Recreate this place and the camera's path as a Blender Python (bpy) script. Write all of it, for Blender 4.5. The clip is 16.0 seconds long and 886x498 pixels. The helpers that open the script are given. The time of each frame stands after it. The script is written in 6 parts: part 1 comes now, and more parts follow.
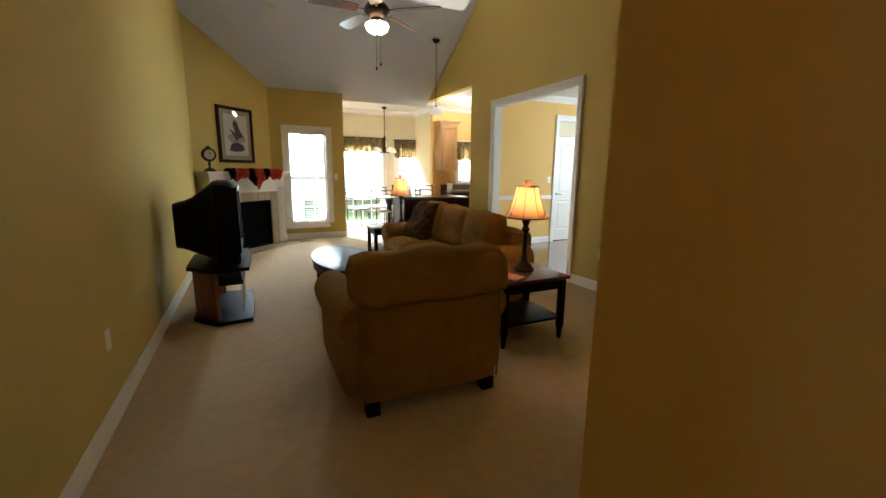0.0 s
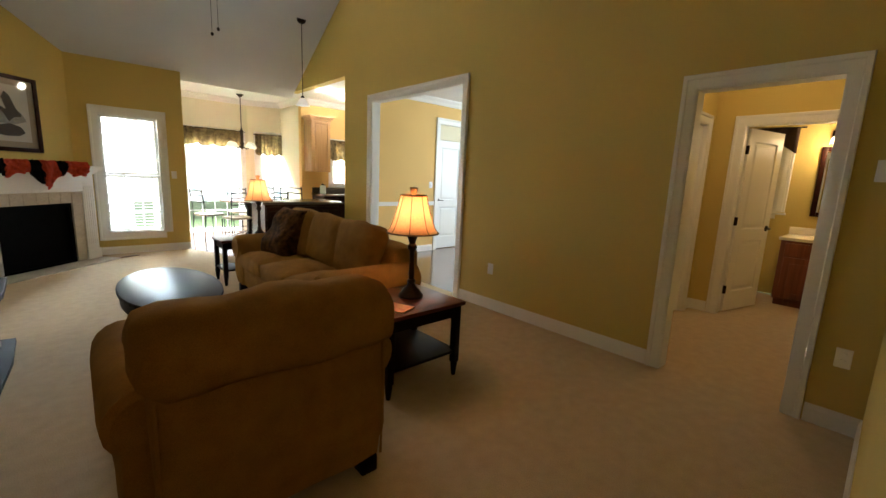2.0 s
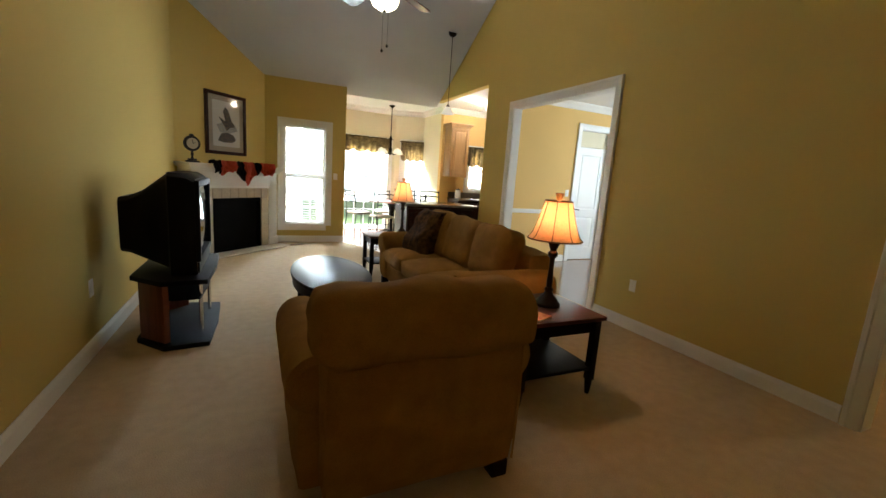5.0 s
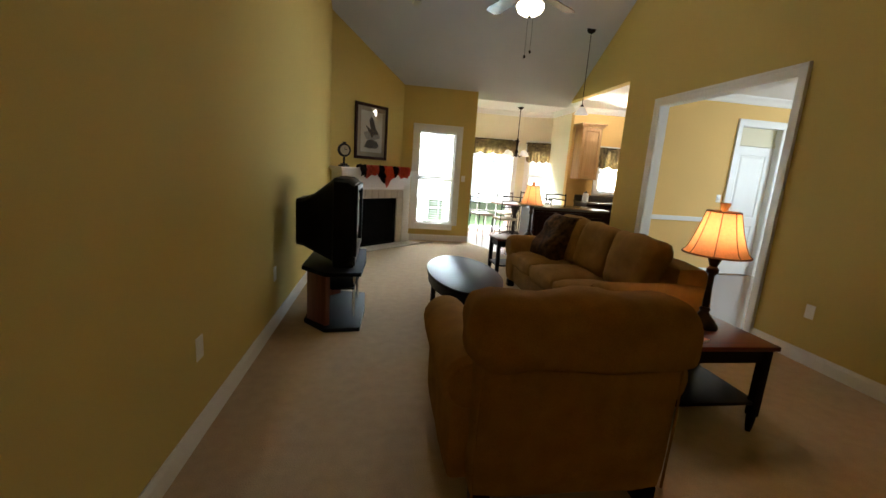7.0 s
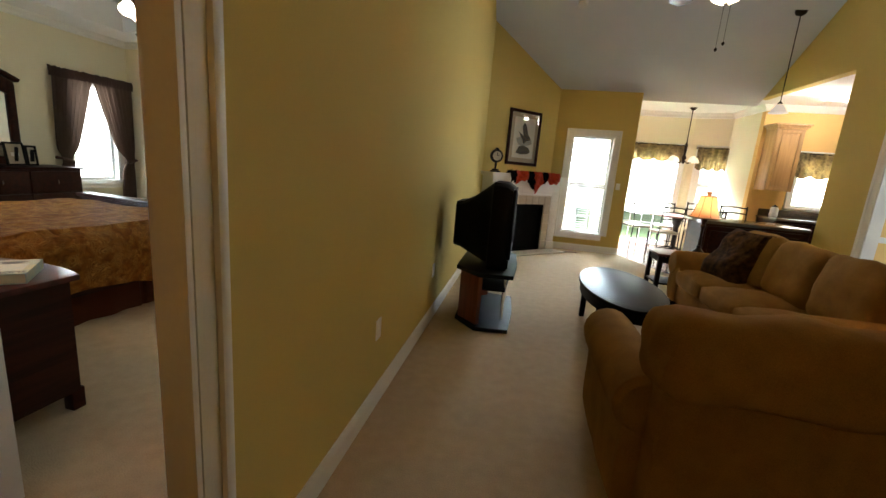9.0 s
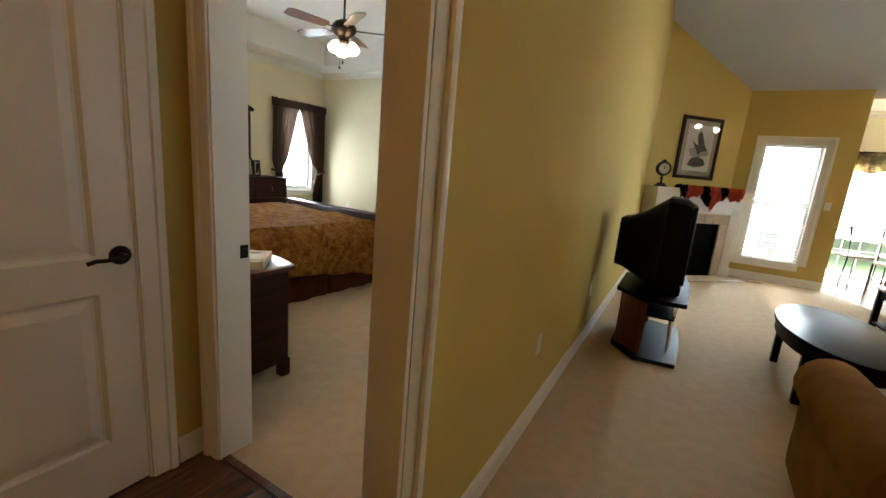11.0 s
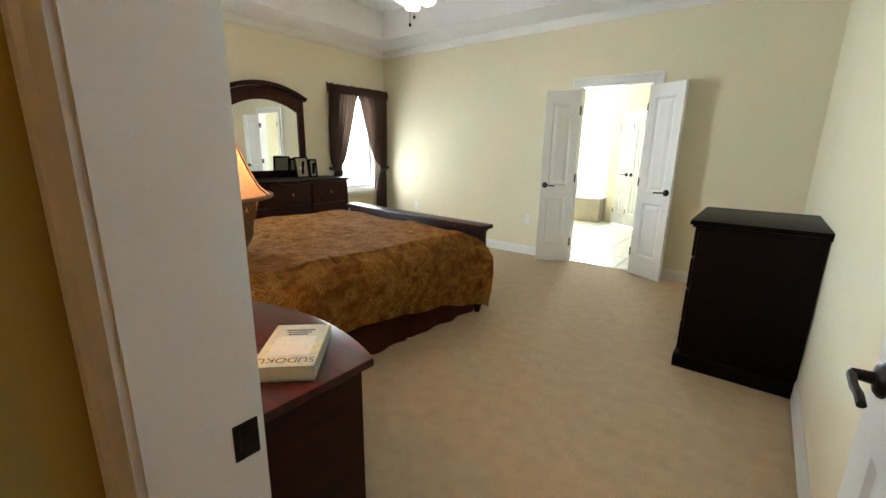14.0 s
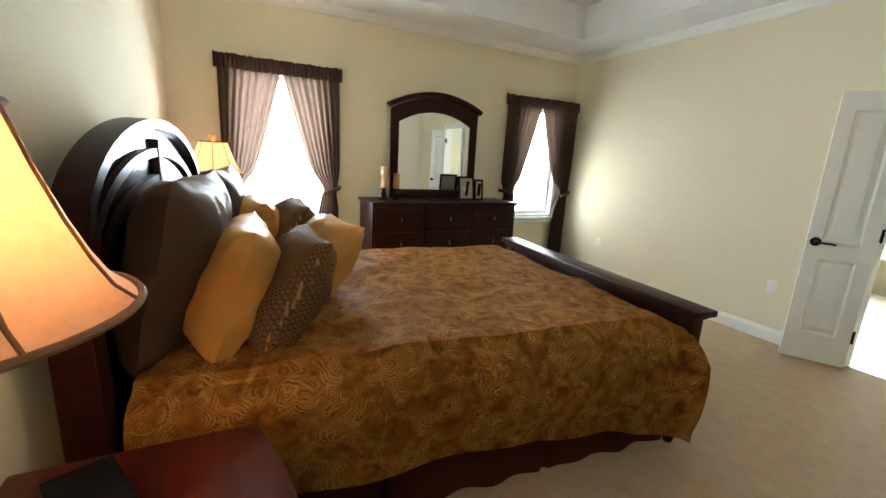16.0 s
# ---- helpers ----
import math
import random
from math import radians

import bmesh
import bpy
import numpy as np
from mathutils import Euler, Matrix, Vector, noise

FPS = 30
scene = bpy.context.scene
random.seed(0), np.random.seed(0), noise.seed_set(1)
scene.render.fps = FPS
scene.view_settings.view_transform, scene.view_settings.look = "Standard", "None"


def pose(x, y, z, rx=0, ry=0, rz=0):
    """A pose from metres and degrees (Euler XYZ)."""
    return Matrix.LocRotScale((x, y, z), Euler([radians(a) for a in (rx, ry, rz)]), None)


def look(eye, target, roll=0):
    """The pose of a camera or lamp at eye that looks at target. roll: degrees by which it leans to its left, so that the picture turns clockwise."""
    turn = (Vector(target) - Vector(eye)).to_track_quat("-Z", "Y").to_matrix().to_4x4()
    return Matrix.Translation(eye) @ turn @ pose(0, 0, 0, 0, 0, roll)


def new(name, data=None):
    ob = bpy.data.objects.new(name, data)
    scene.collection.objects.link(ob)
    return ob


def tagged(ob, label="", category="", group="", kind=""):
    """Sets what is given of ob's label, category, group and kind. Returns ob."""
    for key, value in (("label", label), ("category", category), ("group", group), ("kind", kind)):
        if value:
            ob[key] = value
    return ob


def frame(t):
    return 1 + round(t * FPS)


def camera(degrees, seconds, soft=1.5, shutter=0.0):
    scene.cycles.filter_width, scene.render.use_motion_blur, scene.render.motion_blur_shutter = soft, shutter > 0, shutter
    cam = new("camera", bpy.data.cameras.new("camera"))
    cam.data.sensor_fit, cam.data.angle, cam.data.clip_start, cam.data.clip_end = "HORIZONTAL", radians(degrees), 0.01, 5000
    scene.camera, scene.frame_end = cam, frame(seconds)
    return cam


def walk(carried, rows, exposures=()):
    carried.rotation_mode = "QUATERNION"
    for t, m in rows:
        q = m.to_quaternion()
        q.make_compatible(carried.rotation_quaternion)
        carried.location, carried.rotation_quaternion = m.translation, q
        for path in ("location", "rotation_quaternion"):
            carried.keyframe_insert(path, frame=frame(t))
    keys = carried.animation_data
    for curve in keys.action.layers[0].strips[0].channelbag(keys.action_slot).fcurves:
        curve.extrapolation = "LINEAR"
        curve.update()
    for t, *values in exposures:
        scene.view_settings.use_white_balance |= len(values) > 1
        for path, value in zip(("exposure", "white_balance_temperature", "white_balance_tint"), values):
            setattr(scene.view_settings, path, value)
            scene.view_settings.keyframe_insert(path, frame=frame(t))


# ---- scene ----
cam = camera(94.8, 16.0)
PATH = [
    (0, (0.744, 0.405, 1.356), (1.582, 2.182, 0.981), 0.7),
    (0.5, (0.923, 0.705, 1.318), (1.964, 2.377, 0.969), 2.1),
    (1, (1.033, 0.904, 1.319), (2.299, 2.413, 0.969), 2.6),
    (1.5, (1.063, 0.972, 1.364), (2.418, 2.399, 1.005), 2.4),
    (2, (1.113, 0.983, 1.367), (2.437, 2.442, 1.021), 2.5),
    (2.5, (1.126, 0.99, 1.363), (2.45, 2.448, 1.017), 2.6),
    (3, (1.127, 1.004, 1.342), (2.395, 2.517, 1.016), 3.0),
    (3.5, (1.115, 1.027, 1.336), (2.296, 2.607, 1.001), 3.1),
    (4, (1.093, 1.042, 1.331), (2.163, 2.698, 0.995), 3.5),
    (6.5, (0.887, 1.044, 1.364), (1.323, 2.96, 0.992), 4.0),
    (7, (0.849, 1.046, 1.37), (1.145, 2.987, 0.988), 4.0),
    (7.5, (0.82, 1.033, 1.372), (0.962, 2.988, 0.974), 3.9),
    (8, (0.778, 1.045, 1.361), (0.77, 3.005, 0.965), 3.8),
    (8.5, (0.743, 1.017, 1.366), (0.529, 2.965, 0.968), 4.2),
    (9, (0.686, 1.021, 1.348), (0.334, 2.949, 0.947), 4.6),
    (9.5, (0.622, 1.012, 1.349), (0.119, 2.905, 0.942), 4.7),
    (10, (0.576, 0.999, 1.346), (-0.086, 2.84, 0.933), 5.0),
    (10.2, (0.562, 0.983, 1.345), (-0.156, 2.803, 0.932), 5.0),
    (12.3, (0.36, 0.956, 1.34), (-0.887, 2.462, 0.921), 3.6),
    (12.5, (0.246, 1.041, 1.308), (-1.009, 2.534, 0.867), 3.2),
    (13, (0.073, 1.265, 1.325), (-1.232, 2.712, 0.873), 3.2),
    (13.5, (-0.192, 1.497, 1.316), (-1.45, 2.98, 0.847), 2.6),
    (14, (-0.48, 1.765, 1.334), (-1.672, 3.3, 0.861), 0.9),
    (14.5, (-0.742, 2.036, 1.346), (-2.077, 3.464, 0.924), -0.1),
    (15, (-0.949, 2.246, 1.344), (-2.379, 3.564, 0.876), 1.1),
    (15.5, (-1.055, 2.437, 1.362), (-2.667, 3.548, 0.955), 1.6),
    (16, (-1.085, 2.545, 1.4), (-2.832, 3.418, 0.969), 3.1),
]
walk(cam, [(t, look(eye, target, roll)) for t, eye, target, roll in PATH], [(0, 0.65), (4.0, 0.65), (7.0, 0.35), (8.5, 0.5), (10.0, 0.95), (12.5, 1.0), (13.2, 1.15), (14.5, 1.15), (16.0, 0.95)])

# ---- world, exposure, large lights ----
world = bpy.data.worlds.new("sky_world")
scene.world = world
world.use_nodes = True
wn = world.node_tree.nodes
sky = wn.new("ShaderNodeTexSky")
sky.sky_type = "NISHITA"
sky.sun_disc = False
sky.sun_elevation = radians(41)
sky.sun_rotation = radians(5)
wn["Background"].inputs[1].default_value = 0.12
world.node_tree.links.new(sky.outputs[0], wn["Background"].inputs[0])
sun_data = bpy.data.lights.new("sun", "SUN")
sun_data.energy = 5.0
sun_data.angle = radians(0.5)
sun_data.color = (1.0, 0.95, 0.86)
sun = new("sun", sun_data)
sun.matrix_world = look((6.5, 38.8, 27), (4.0, 8.0, 0))


def area_lamp(name, eye, target, w, h, watts, color):
    d = bpy.data.lights.new(name, "AREA")
    d.shape, d.size, d.size_y, d.energy, d.color = "RECTANGLE", w, h, watts, color
    ob = new(name, d)
    ob.matrix_world = look(eye, target)
    return ob


def bulb(name, place, watts, color, radius=0.04):
    d = bpy.data.lights.new(name, "POINT")
    d.energy, d.color, d.shadow_soft_size = watts, color, radius
    ob = new(name, d)
    ob.location = place
    return ob


DAY = (0.70, 0.87, 1.0)
WARM = (1.0, 0.61, 0.31)
# daylight standing in the window openings
area_lamp("window_daylight", (1.80, 8.98, 1.2), (1.80, 5, 1.3), 0.80, 1.80, 38, DAY)
# open sky above the garden door, the bay and the kitchen window
area_lamp("breakfast_daylight", (3.35, 11.75, 3.1), (3.35, 9.6, 0.2), 2.4, 1.3, 3600, DAY)
area_lamp("breakfast_window_daylight", (4.85, 11.45, 2.95), (4.15, 9.5, 0.5), 1.2, 1.0, 1700, DAY)
area_lamp("kitchen_window_daylight", (5.85, 10.35, 2.75), (5.85, 8.9, 0.8), 1.3, 0.8, 800, DAY)
area_lamp("bedroom_daylight", (-5.68, 2.93, 1.4), (-2, 4.3, 1.8), 0.90, 1.45, 130, DAY)
area_lamp("bedroom_daylight", (-5.68, 6.05, 1.4), (-2, 5.4, 1.75), 0.72, 1.45, 16, DAY)
area_lamp("bathroom_daylight", (-3.42, 10.70, 1.45), (-2.6, 7, 0.6), 0.85, 1.35, 85, DAY)
area_lamp("dining_daylight", (8.26, 4.6, 1.75), (5, 5.4, 0.9), 1.5, 1.0, 80, DAY)

bulb("foyer_bulb", (0.10, -0.55, 2.58), 7.5, (1.0, 0.50, 0.17), 0.09)
bulb("hall_bulb", (5.4, 1.75, 2.55), 4.2, (1.0, 0.70, 0.36), 0.08)
bulb("kitchen_downlight", (4.75, 8.2, 2.72), 15, (1.0, 0.93, 0.82), 0.06)
bulb("kitchen_downlight", (5.4, 8.6, 2.72), 15, (1.0, 0.93, 0.82), 0.06)

# ---- materials ----


def nodes_of(name):
    m = bpy.data.materials.new(name)
    m.use_nodes = True
    nt = m.node_tree
    return m, nt, nt.nodes["Principled BSDF"]


def mat(name, color, rough=0.6, metal=0.0, vary=0.12, scale=6.0, fine=120.0, bump=0.15, coat=0.0, sheen=0.0, spec=0.5,
        second=None, depth=0.004, stretch=(1, 1, 1)):
    """Paint, cloth, wood or stone: a colour that varies at two scales, with fine relief."""
    m, nt, b = nodes_of(name)
    n, l = nt.nodes, nt.links
    tc = n.new("ShaderNodeTexCoord")
    mp = n.new("ShaderNodeMapping")
    mp.inputs["Scale"].default_value = stretch
    l.new(tc.outputs["Object"], mp.inputs[0])
    big, small = n.new("ShaderNodeTexNoise"), n.new("ShaderNodeTexNoise")
    big.inputs["Scale"].default_value, big.inputs["Detail"].default_value = scale, 5
    small.inputs["Scale"].default_value, small.inputs["Detail"].default_value = fine, 3
    l.new(mp.outputs[0], big.inputs["Vector"])
    l.new(mp.outputs[0], small.inputs["Vector"])
    mix = n.new("ShaderNodeMath")
    mix.operation = "MULTIPLY_ADD"
    mix.inputs[1].default_value = 0.5
    l.new(small.outputs[0], mix.inputs[0])
    half = n.new("ShaderNodeMath")
    half.operation = "MULTIPLY"
    half.inputs[1].default_value = 0.5
    l.new(big.outputs[0], half.inputs[0])
    l.new(half.outputs[0], mix.inputs[2])
    ramp = n.new("ShaderNodeValToRGB")
    lo = second or tuple(c * (1 - vary) for c in color)
    hi = color if second else tuple(min(1, c * (1 + vary)) for c in color)
    ramp.color_ramp.elements[0].position, ramp.color_ramp.elements[1].position = 0.32, 0.68
    ramp.color_ramp.elements[0].color, ramp.color_ramp.elements[1].color = (*lo, 1), (*hi, 1)
    l.new(mix.outputs[0], ramp.inputs[0])
    l.new(ramp.outputs[0], b.inputs["Base Color"])
    b.inputs["Roughness"].default_value, b.inputs["Metallic"].default_value = rough, metal
    b.inputs["Coat Weight"].default_value, b.inputs["Sheen Weight"].default_value = coat, sheen
    b.inputs["Specular IOR Level"].default_value = spec
    if bump:
        bp = n.new("ShaderNodeBump")
        bp.inputs["Strength"].default_value, bp.inputs["Distance"].default_value = bump, depth
        l.new(small.outputs[0], bp.inputs["Height"])
        l.new(bp.outputs[0], b.inputs["Normal"])
    return m


def glow(name, color, strength, second=None, scale=3.0):
    m, nt, b = nodes_of(name)
    n, l = nt.nodes, nt.links
    b.inputs["Base Color"].default_value = (*color, 1)
    b.inputs["Emission Strength"].default_value = strength
    b.inputs["Emission Color"].default_value = (*color, 1)
    if second:
        tc, noi, ramp = n.new("ShaderNodeTexCoord"), n.new("ShaderNodeTexNoise"), n.new("ShaderNodeValToRGB")
        noi.inputs["Scale"].default_value, noi.inputs["Detail"].default_value = scale, 8
        ramp.color_ramp.elements[0].position, ramp.color_ramp.elements[1].position = 0.42, 0.58
        ramp.color_ramp.elements[0].color, ramp.color_ramp.elements[1].color = (*second, 1), (*color, 1)
        l.new(tc.outputs["Object"], noi.inputs["Vector"])
        l.new(noi.outputs[0], ramp.inputs[0])
        l.new(ramp.outputs[0], b.inputs["Emission Color"])
    return m


def cloth_through(name, color, through_amount, rough=0.9):
    """Cloth that lets part of the light through: shades and sheers."""
    m, nt, b = nodes_of(name)
    n, l = nt.nodes, nt.links
    tc, w = n.new("ShaderNodeTexCoord"), n.new("ShaderNodeTexNoise")
    w.inputs["Scale"].default_value, w.inputs["Detail"].default_value = 60, 4
    ramp = n.new("ShaderNodeValToRGB")
    ramp.color_ramp.elements[0].color = (*[c * 0.8 for c in color], 1)
    ramp.color_ramp.elements[1].color = (*[min(1, c * 1.15) for c in color], 1)
    l.new(tc.outputs["Object"], w.inputs["Vector"])
    l.new(w.outputs[0], ramp.inputs[0])
    tr, mx = n.new("ShaderNodeBsdfTranslucent"), n.new("ShaderNodeMixShader")
    l.new(ramp.outputs[0], b.inputs["Base Color"])
    l.new(ramp.outputs[0], tr.inputs[0])
    b.inputs["Roughness"].default_value = rough
    mx.inputs[0].default_value = through_amount
    l.new(b.outputs[0], mx.inputs[1])
    l.new(tr.outputs[0], mx.inputs[2])
    l.new(mx.outputs[0], n["Material Output"].inputs[0])
    return m


def glass_pane(name):
    m, nt, b = nodes_of(name)
    n, l = nt.nodes, nt.links
    t, g, mx, fr = n.new("ShaderNodeBsdfTransparent"), n.new("ShaderNodeBsdfGlossy"), n.new("ShaderNodeMixShader"), n.new("ShaderNodeFresnel")
    g.inputs["Roughness"].default_value = 0.02
    l.new(fr.outputs[0], mx.inputs[0])
    l.new(t.outputs[0], mx.inputs[1])
    l.new(g.outputs[0], mx.inputs[2])
    l.new(mx.outputs[0], n["Material Output"].inputs[0])
    return m


def grain(name, dark, light, rough=0.3, coat=0.3, axis=0, scale=1.0, bump=0.08, spec=0.5):
    """Wood with long grain along one axis."""
    m, nt, b = nodes_of(name)
    n, l = nt.nodes, nt.links
    tc, mp = n.new("ShaderNodeTexCoord"), n.new("ShaderNodeMapping")
    s = [28 * scale, 28 * scale, 28 * scale]
    s[axis] = 1.6 * scale
    mp.inputs["Scale"].default_value = s
    noi, fine, ramp = n.new("ShaderNodeTexNoise"), n.new("ShaderNodeTexNoise"), n.new("ShaderNodeValToRGB")
    noi.inputs["Detail"].default_value, noi.inputs["Distortion"].default_value = 6, 0.6
    noi.inputs["Scale"].default_value = 1.0
    fine.inputs["Scale"].default_value = 6.0
    info = n.new("ShaderNodeObjectInfo")
    add = n.new("ShaderNodeVectorMath")
    l.new(tc.outputs["Object"], add.inputs[0])
    l.new(info.outputs["Random"], add.inputs[1])
    l.new(add.outputs[0], mp.inputs[0])
    l.new(mp.outputs[0], noi.inputs["Vector"])
    l.new(mp.outputs[0], fine.inputs["Vector"])
    ramp.color_ramp.elements[0].position, ramp.color_ramp.elements[1].position = 0.3, 0.72
    ramp.color_ramp.elements[0].color, ramp.color_ramp.elements[1].color = (*dark, 1), (*light, 1)
    l.new(noi.outputs[0], ramp.inputs[0])
    vary, mul = n.new("ShaderNodeMapRange"), n.new("ShaderNodeMixRGB")
    vary.inputs[3].default_value, vary.inputs[4].default_value = 0.75, 1.2
    l.new(info.outputs["Random"], vary.inputs[0])
    mul.blend_type = "MULTIPLY"
    mul.inputs[0].default_value = 1
    l.new(ramp.outputs[0], mul.inputs[1])
    l.new(vary.outputs[0], mul.inputs[2])
    l.new(mul.outputs[0], b.inputs["Base Color"])
    b.inputs["Roughness"].default_value, b.inputs["Coat Weight"].default_value = rough, coat
    b.inputs["Coat Roughness"].default_value = 0.12
    b.inputs["Specular IOR Level"].default_value = spec
    bp = n.new("ShaderNodeBump")
    bp.inputs["Strength"].default_value, bp.inputs["Distance"].default_value = bump, 0.002
    l.new(fine.outputs[0], bp.inputs["Height"])
    l.new(bp.outputs[0], b.inputs["Normal"])
    return m


def paisley(name):
    """Woven copper-brown damask: curling gold outlines of two sizes on a mottled ground."""
    m, nt, b = nodes_of(name)
    n, l = nt.nodes, nt.links
    tc, warp, add = n.new("ShaderNodeTexCoord"), n.new("ShaderNodeTexNoise"), n.new("ShaderNodeMixRGB")
    warp.inputs["Scale"].default_value, warp.inputs["Detail"].default_value = 6, 2
    add.blend_type, add.inputs[0].default_value = "LINEAR_LIGHT", 0.085
    l.new(tc.outputs["Object"], warp.inputs["Vector"])
    l.new(tc.outputs["Object"], add.inputs[1])
    l.new(warp.outputs["Color"], add.inputs[2])

    def math_node(op, a, v):
        q = n.new("ShaderNodeMath")
        q.operation = op
        l.new(a, q.inputs[0])
        if isinstance(v, float):
            q.inputs[1].default_value = v
        else:
            l.new(v, q.inputs[1])
        return q.outputs[0]

    lines = []
    for scale, turns, thin in ((8.0, 78.0, 5.0), (21.0, 40.0, 4.0)):
        cell = n.new("ShaderNodeTexVoronoi")
        cell.inputs["Scale"].default_value = scale
        l.new(add.outputs[0], cell.inputs["Vector"])
        wave = math_node("SINE", math_node("MULTIPLY", cell.outputs["Distance"], turns * 0.5), 0.0)
        lines.append(math_node("POWER", math_node("ABSOLUTE", wave, 0.0), thin))
    gate = n.new("ShaderNodeTexNoise")
    gate.inputs["Scale"].default_value, gate.inputs["Detail"].default_value = 13, 5
    l.new(add.outputs[0], gate.inputs["Vector"])
    keep = n.new("ShaderNodeMapRange")
    keep.inputs[1].default_value, keep.inputs[2].default_value = 0.40, 0.62
    l.new(gate.outputs[0], keep.inputs[0])
    both = math_node("MAXIMUM", lines[0], math_node("MULTIPLY", lines[1], 0.7))
    line = math_node("MULTIPLY", both, keep.outputs[0])
    ground, mott = n.new("ShaderNodeValToRGB"), n.new("ShaderNodeTexNoise")
    mott.inputs["Scale"].default_value, mott.inputs["Detail"].default_value = 24, 6
    l.new(add.outputs[0], mott.inputs["Vector"])
    e = ground.color_ramp.elements
    e[0].position, e[0].color = 0.32, (0.200, 0.066, 0.010, 1)
    e[1].position, e[1].color = 0.70, (0.460, 0.182, 0.028, 1)
    l.new(mott.outputs[0], ground.inputs[0])
    mix = n.new("ShaderNodeMixRGB")
    mix.inputs[2].default_value = (0.74, 0.40, 0.105, 1)
    l.new(line, mix.inputs[0])
    l.new(ground.outputs[0], mix.inputs[1])
    l.new(mix.outputs[0], b.inputs["Base Color"])
    b.inputs["Roughness"].default_value = 0.7
    b.inputs["Specular IOR Level"].default_value = 0.15
    bp = n.new("ShaderNodeBump")
    bp.inputs["Strength"].default_value, bp.inputs["Distance"].default_value = 0.5, 0.004
    l.new(line, bp.inputs["Height"])
    l.new(bp.outputs[0], b.inputs["Normal"])
    return m


def checked(name, dark, light, size):
    """Small woven checks."""
    m, nt, b = nodes_of(name)
    n, l = nt.nodes, nt.links
    tc, br = n.new("ShaderNodeTexCoord"), n.new("ShaderNodeTexBrick")
    br.offset = 0.5
    br.inputs["Color1"].default_value = (*dark, 1)
    br.inputs["Color2"].default_value = (*[c * 1.5 for c in dark], 1)
    br.inputs["Mortar"].default_value = (*light, 1)
    br.inputs["Scale"].default_value = 1.0
    br.inputs["Brick Width"].default_value, br.inputs["Row Height"].default_value = size, size
    br.inputs["Mortar Size"].default_value = size * 0.16
    l.new(tc.outputs["Object"], br.inputs["Vector"])
    l.new(br.outputs[0], b.inputs["Base Color"])
    b.inputs["Roughness"].default_value, b.inputs["Specular IOR Level"].default_value = 0.8, 0.15
    bp = n.new("ShaderNodeBump")
    bp.inputs["Strength"].default_value, bp.inputs["Distance"].default_value = 0.4, 0.004
    l.new(br.outputs["Fac"], bp.inputs["Height"])
    l.new(bp.outputs[0], b.inputs["Normal"])
    return m


# taken as one paint; warm dim light is in the gold, daylight in the pale
WALL = mat("wall_paint_gold", (0.60, 0.46, 0.155), 0.85, spec=0.08, vary=0.04, scale=1.2, fine=240, bump=0.10, depth=0.001)
WALL_DAYLIT = mat("wall_paint_daylit", (0.77, 0.71, 0.53), 0.85, spec=0.08, vary=0.03, scale=1.2, fine=240, bump=0.10, depth=0.001)
WALL_DIN = mat("wall_paint_amber", (0.78, 0.52, 0.21), 0.85, spec=0.08, vary=0.04, scale=1.2, fine=240, bump=0.10, depth=0.001)
TRIM = mat("trim_paint", (0.80, 0.79, 0.76), 0.42, vary=0.03, scale=4, fine=90, bump=0.04, depth=0.001)
CEIL = mat("ceiling_paint", (0.78, 0.77, 0.76), 0.85, vary=0.04, scale=2, fine=160, bump=0.25, depth=0.002)
CARPET = mat("carpet_pile", (0.50, 0.385, 0.255), 0.95, vary=0.12, scale=13, fine=150, bump=0.9, depth=0.006, sheen=0.0, spec=0.1)
PLANK = grain("hardwood_plank", (0.055, 0.018, 0.010), (0.13, 0.045, 0.022), 0.25, 0.4, axis=1)
OAK_FAR = grain("breakfast_hardwood", (0.10, 0.045, 0.025), (0.22, 0.10, 0.05), 0.2, 0.4, axis=1)
TILE = mat("floor_tile", (0.62, 0.57, 0.48), 0.3, vary=0.1, scale=3, fine=60, bump=0.05)
ESPRESSO = grain("espresso_wood", (0.004, 0.002, 0.0015), (0.009, 0.004, 0.003), 0.42, 0.0, axis=1, bump=0.04, spec=0.08)
CHERRY = grain("cherry_wood", (0.040, 0.006, 0.003), (0.105, 0.015, 0.006), 0.28, 0.12, axis=0, spec=0.25)
DARKCHERRY = grain("dark_cherry_wood", (0.014, 0.0035, 0.002), (0.038, 0.0085, 0.004), 0.36, 0.0, axis=1, spec=0.13)
HONEY = grain("honey_maple", (0.44, 0.24, 0.095), (0.62, 0.38, 0.17), 0.35, 0.25, axis=2)
REDWOOD = grain("vanity_cherry", (0.13, 0.03, 0.014), (0.24, 0.065, 0.03), 0.35, 0.25, axis=2)
SOFA = mat("chenille_tan", (0.275, 0.148, 0.042), 0.95, vary=0.24, scale=9, fine=260, bump=0.5, sheen=0.0, spec=0.05)
LEAFY = mat("pillow_leaf_cloth", (0.12, 0.055, 0.016), 0.9, spec=0.1, second=(0.010, 0.005, 0.003), scale=16, fine=22, bump=0.5, depth=0.008, sheen=0.0)
BLACK = mat("black_plastic", (0.004, 0.004, 0.0045), 0.5, spec=0.10, vary=0.2, scale=8, fine=200, bump=0.08)
SCREEN = mat("tube_glass", (0.012, 0.014, 0.016), 0.06, vary=0.05, scale=2, fine=20, bump=0, coat=0.6)
BRONZE = mat("oiled_bronze", (0.022, 0.014, 0.010), 0.38, metal=0.85, vary=0.2, scale=20, fine=150, bump=0.06)
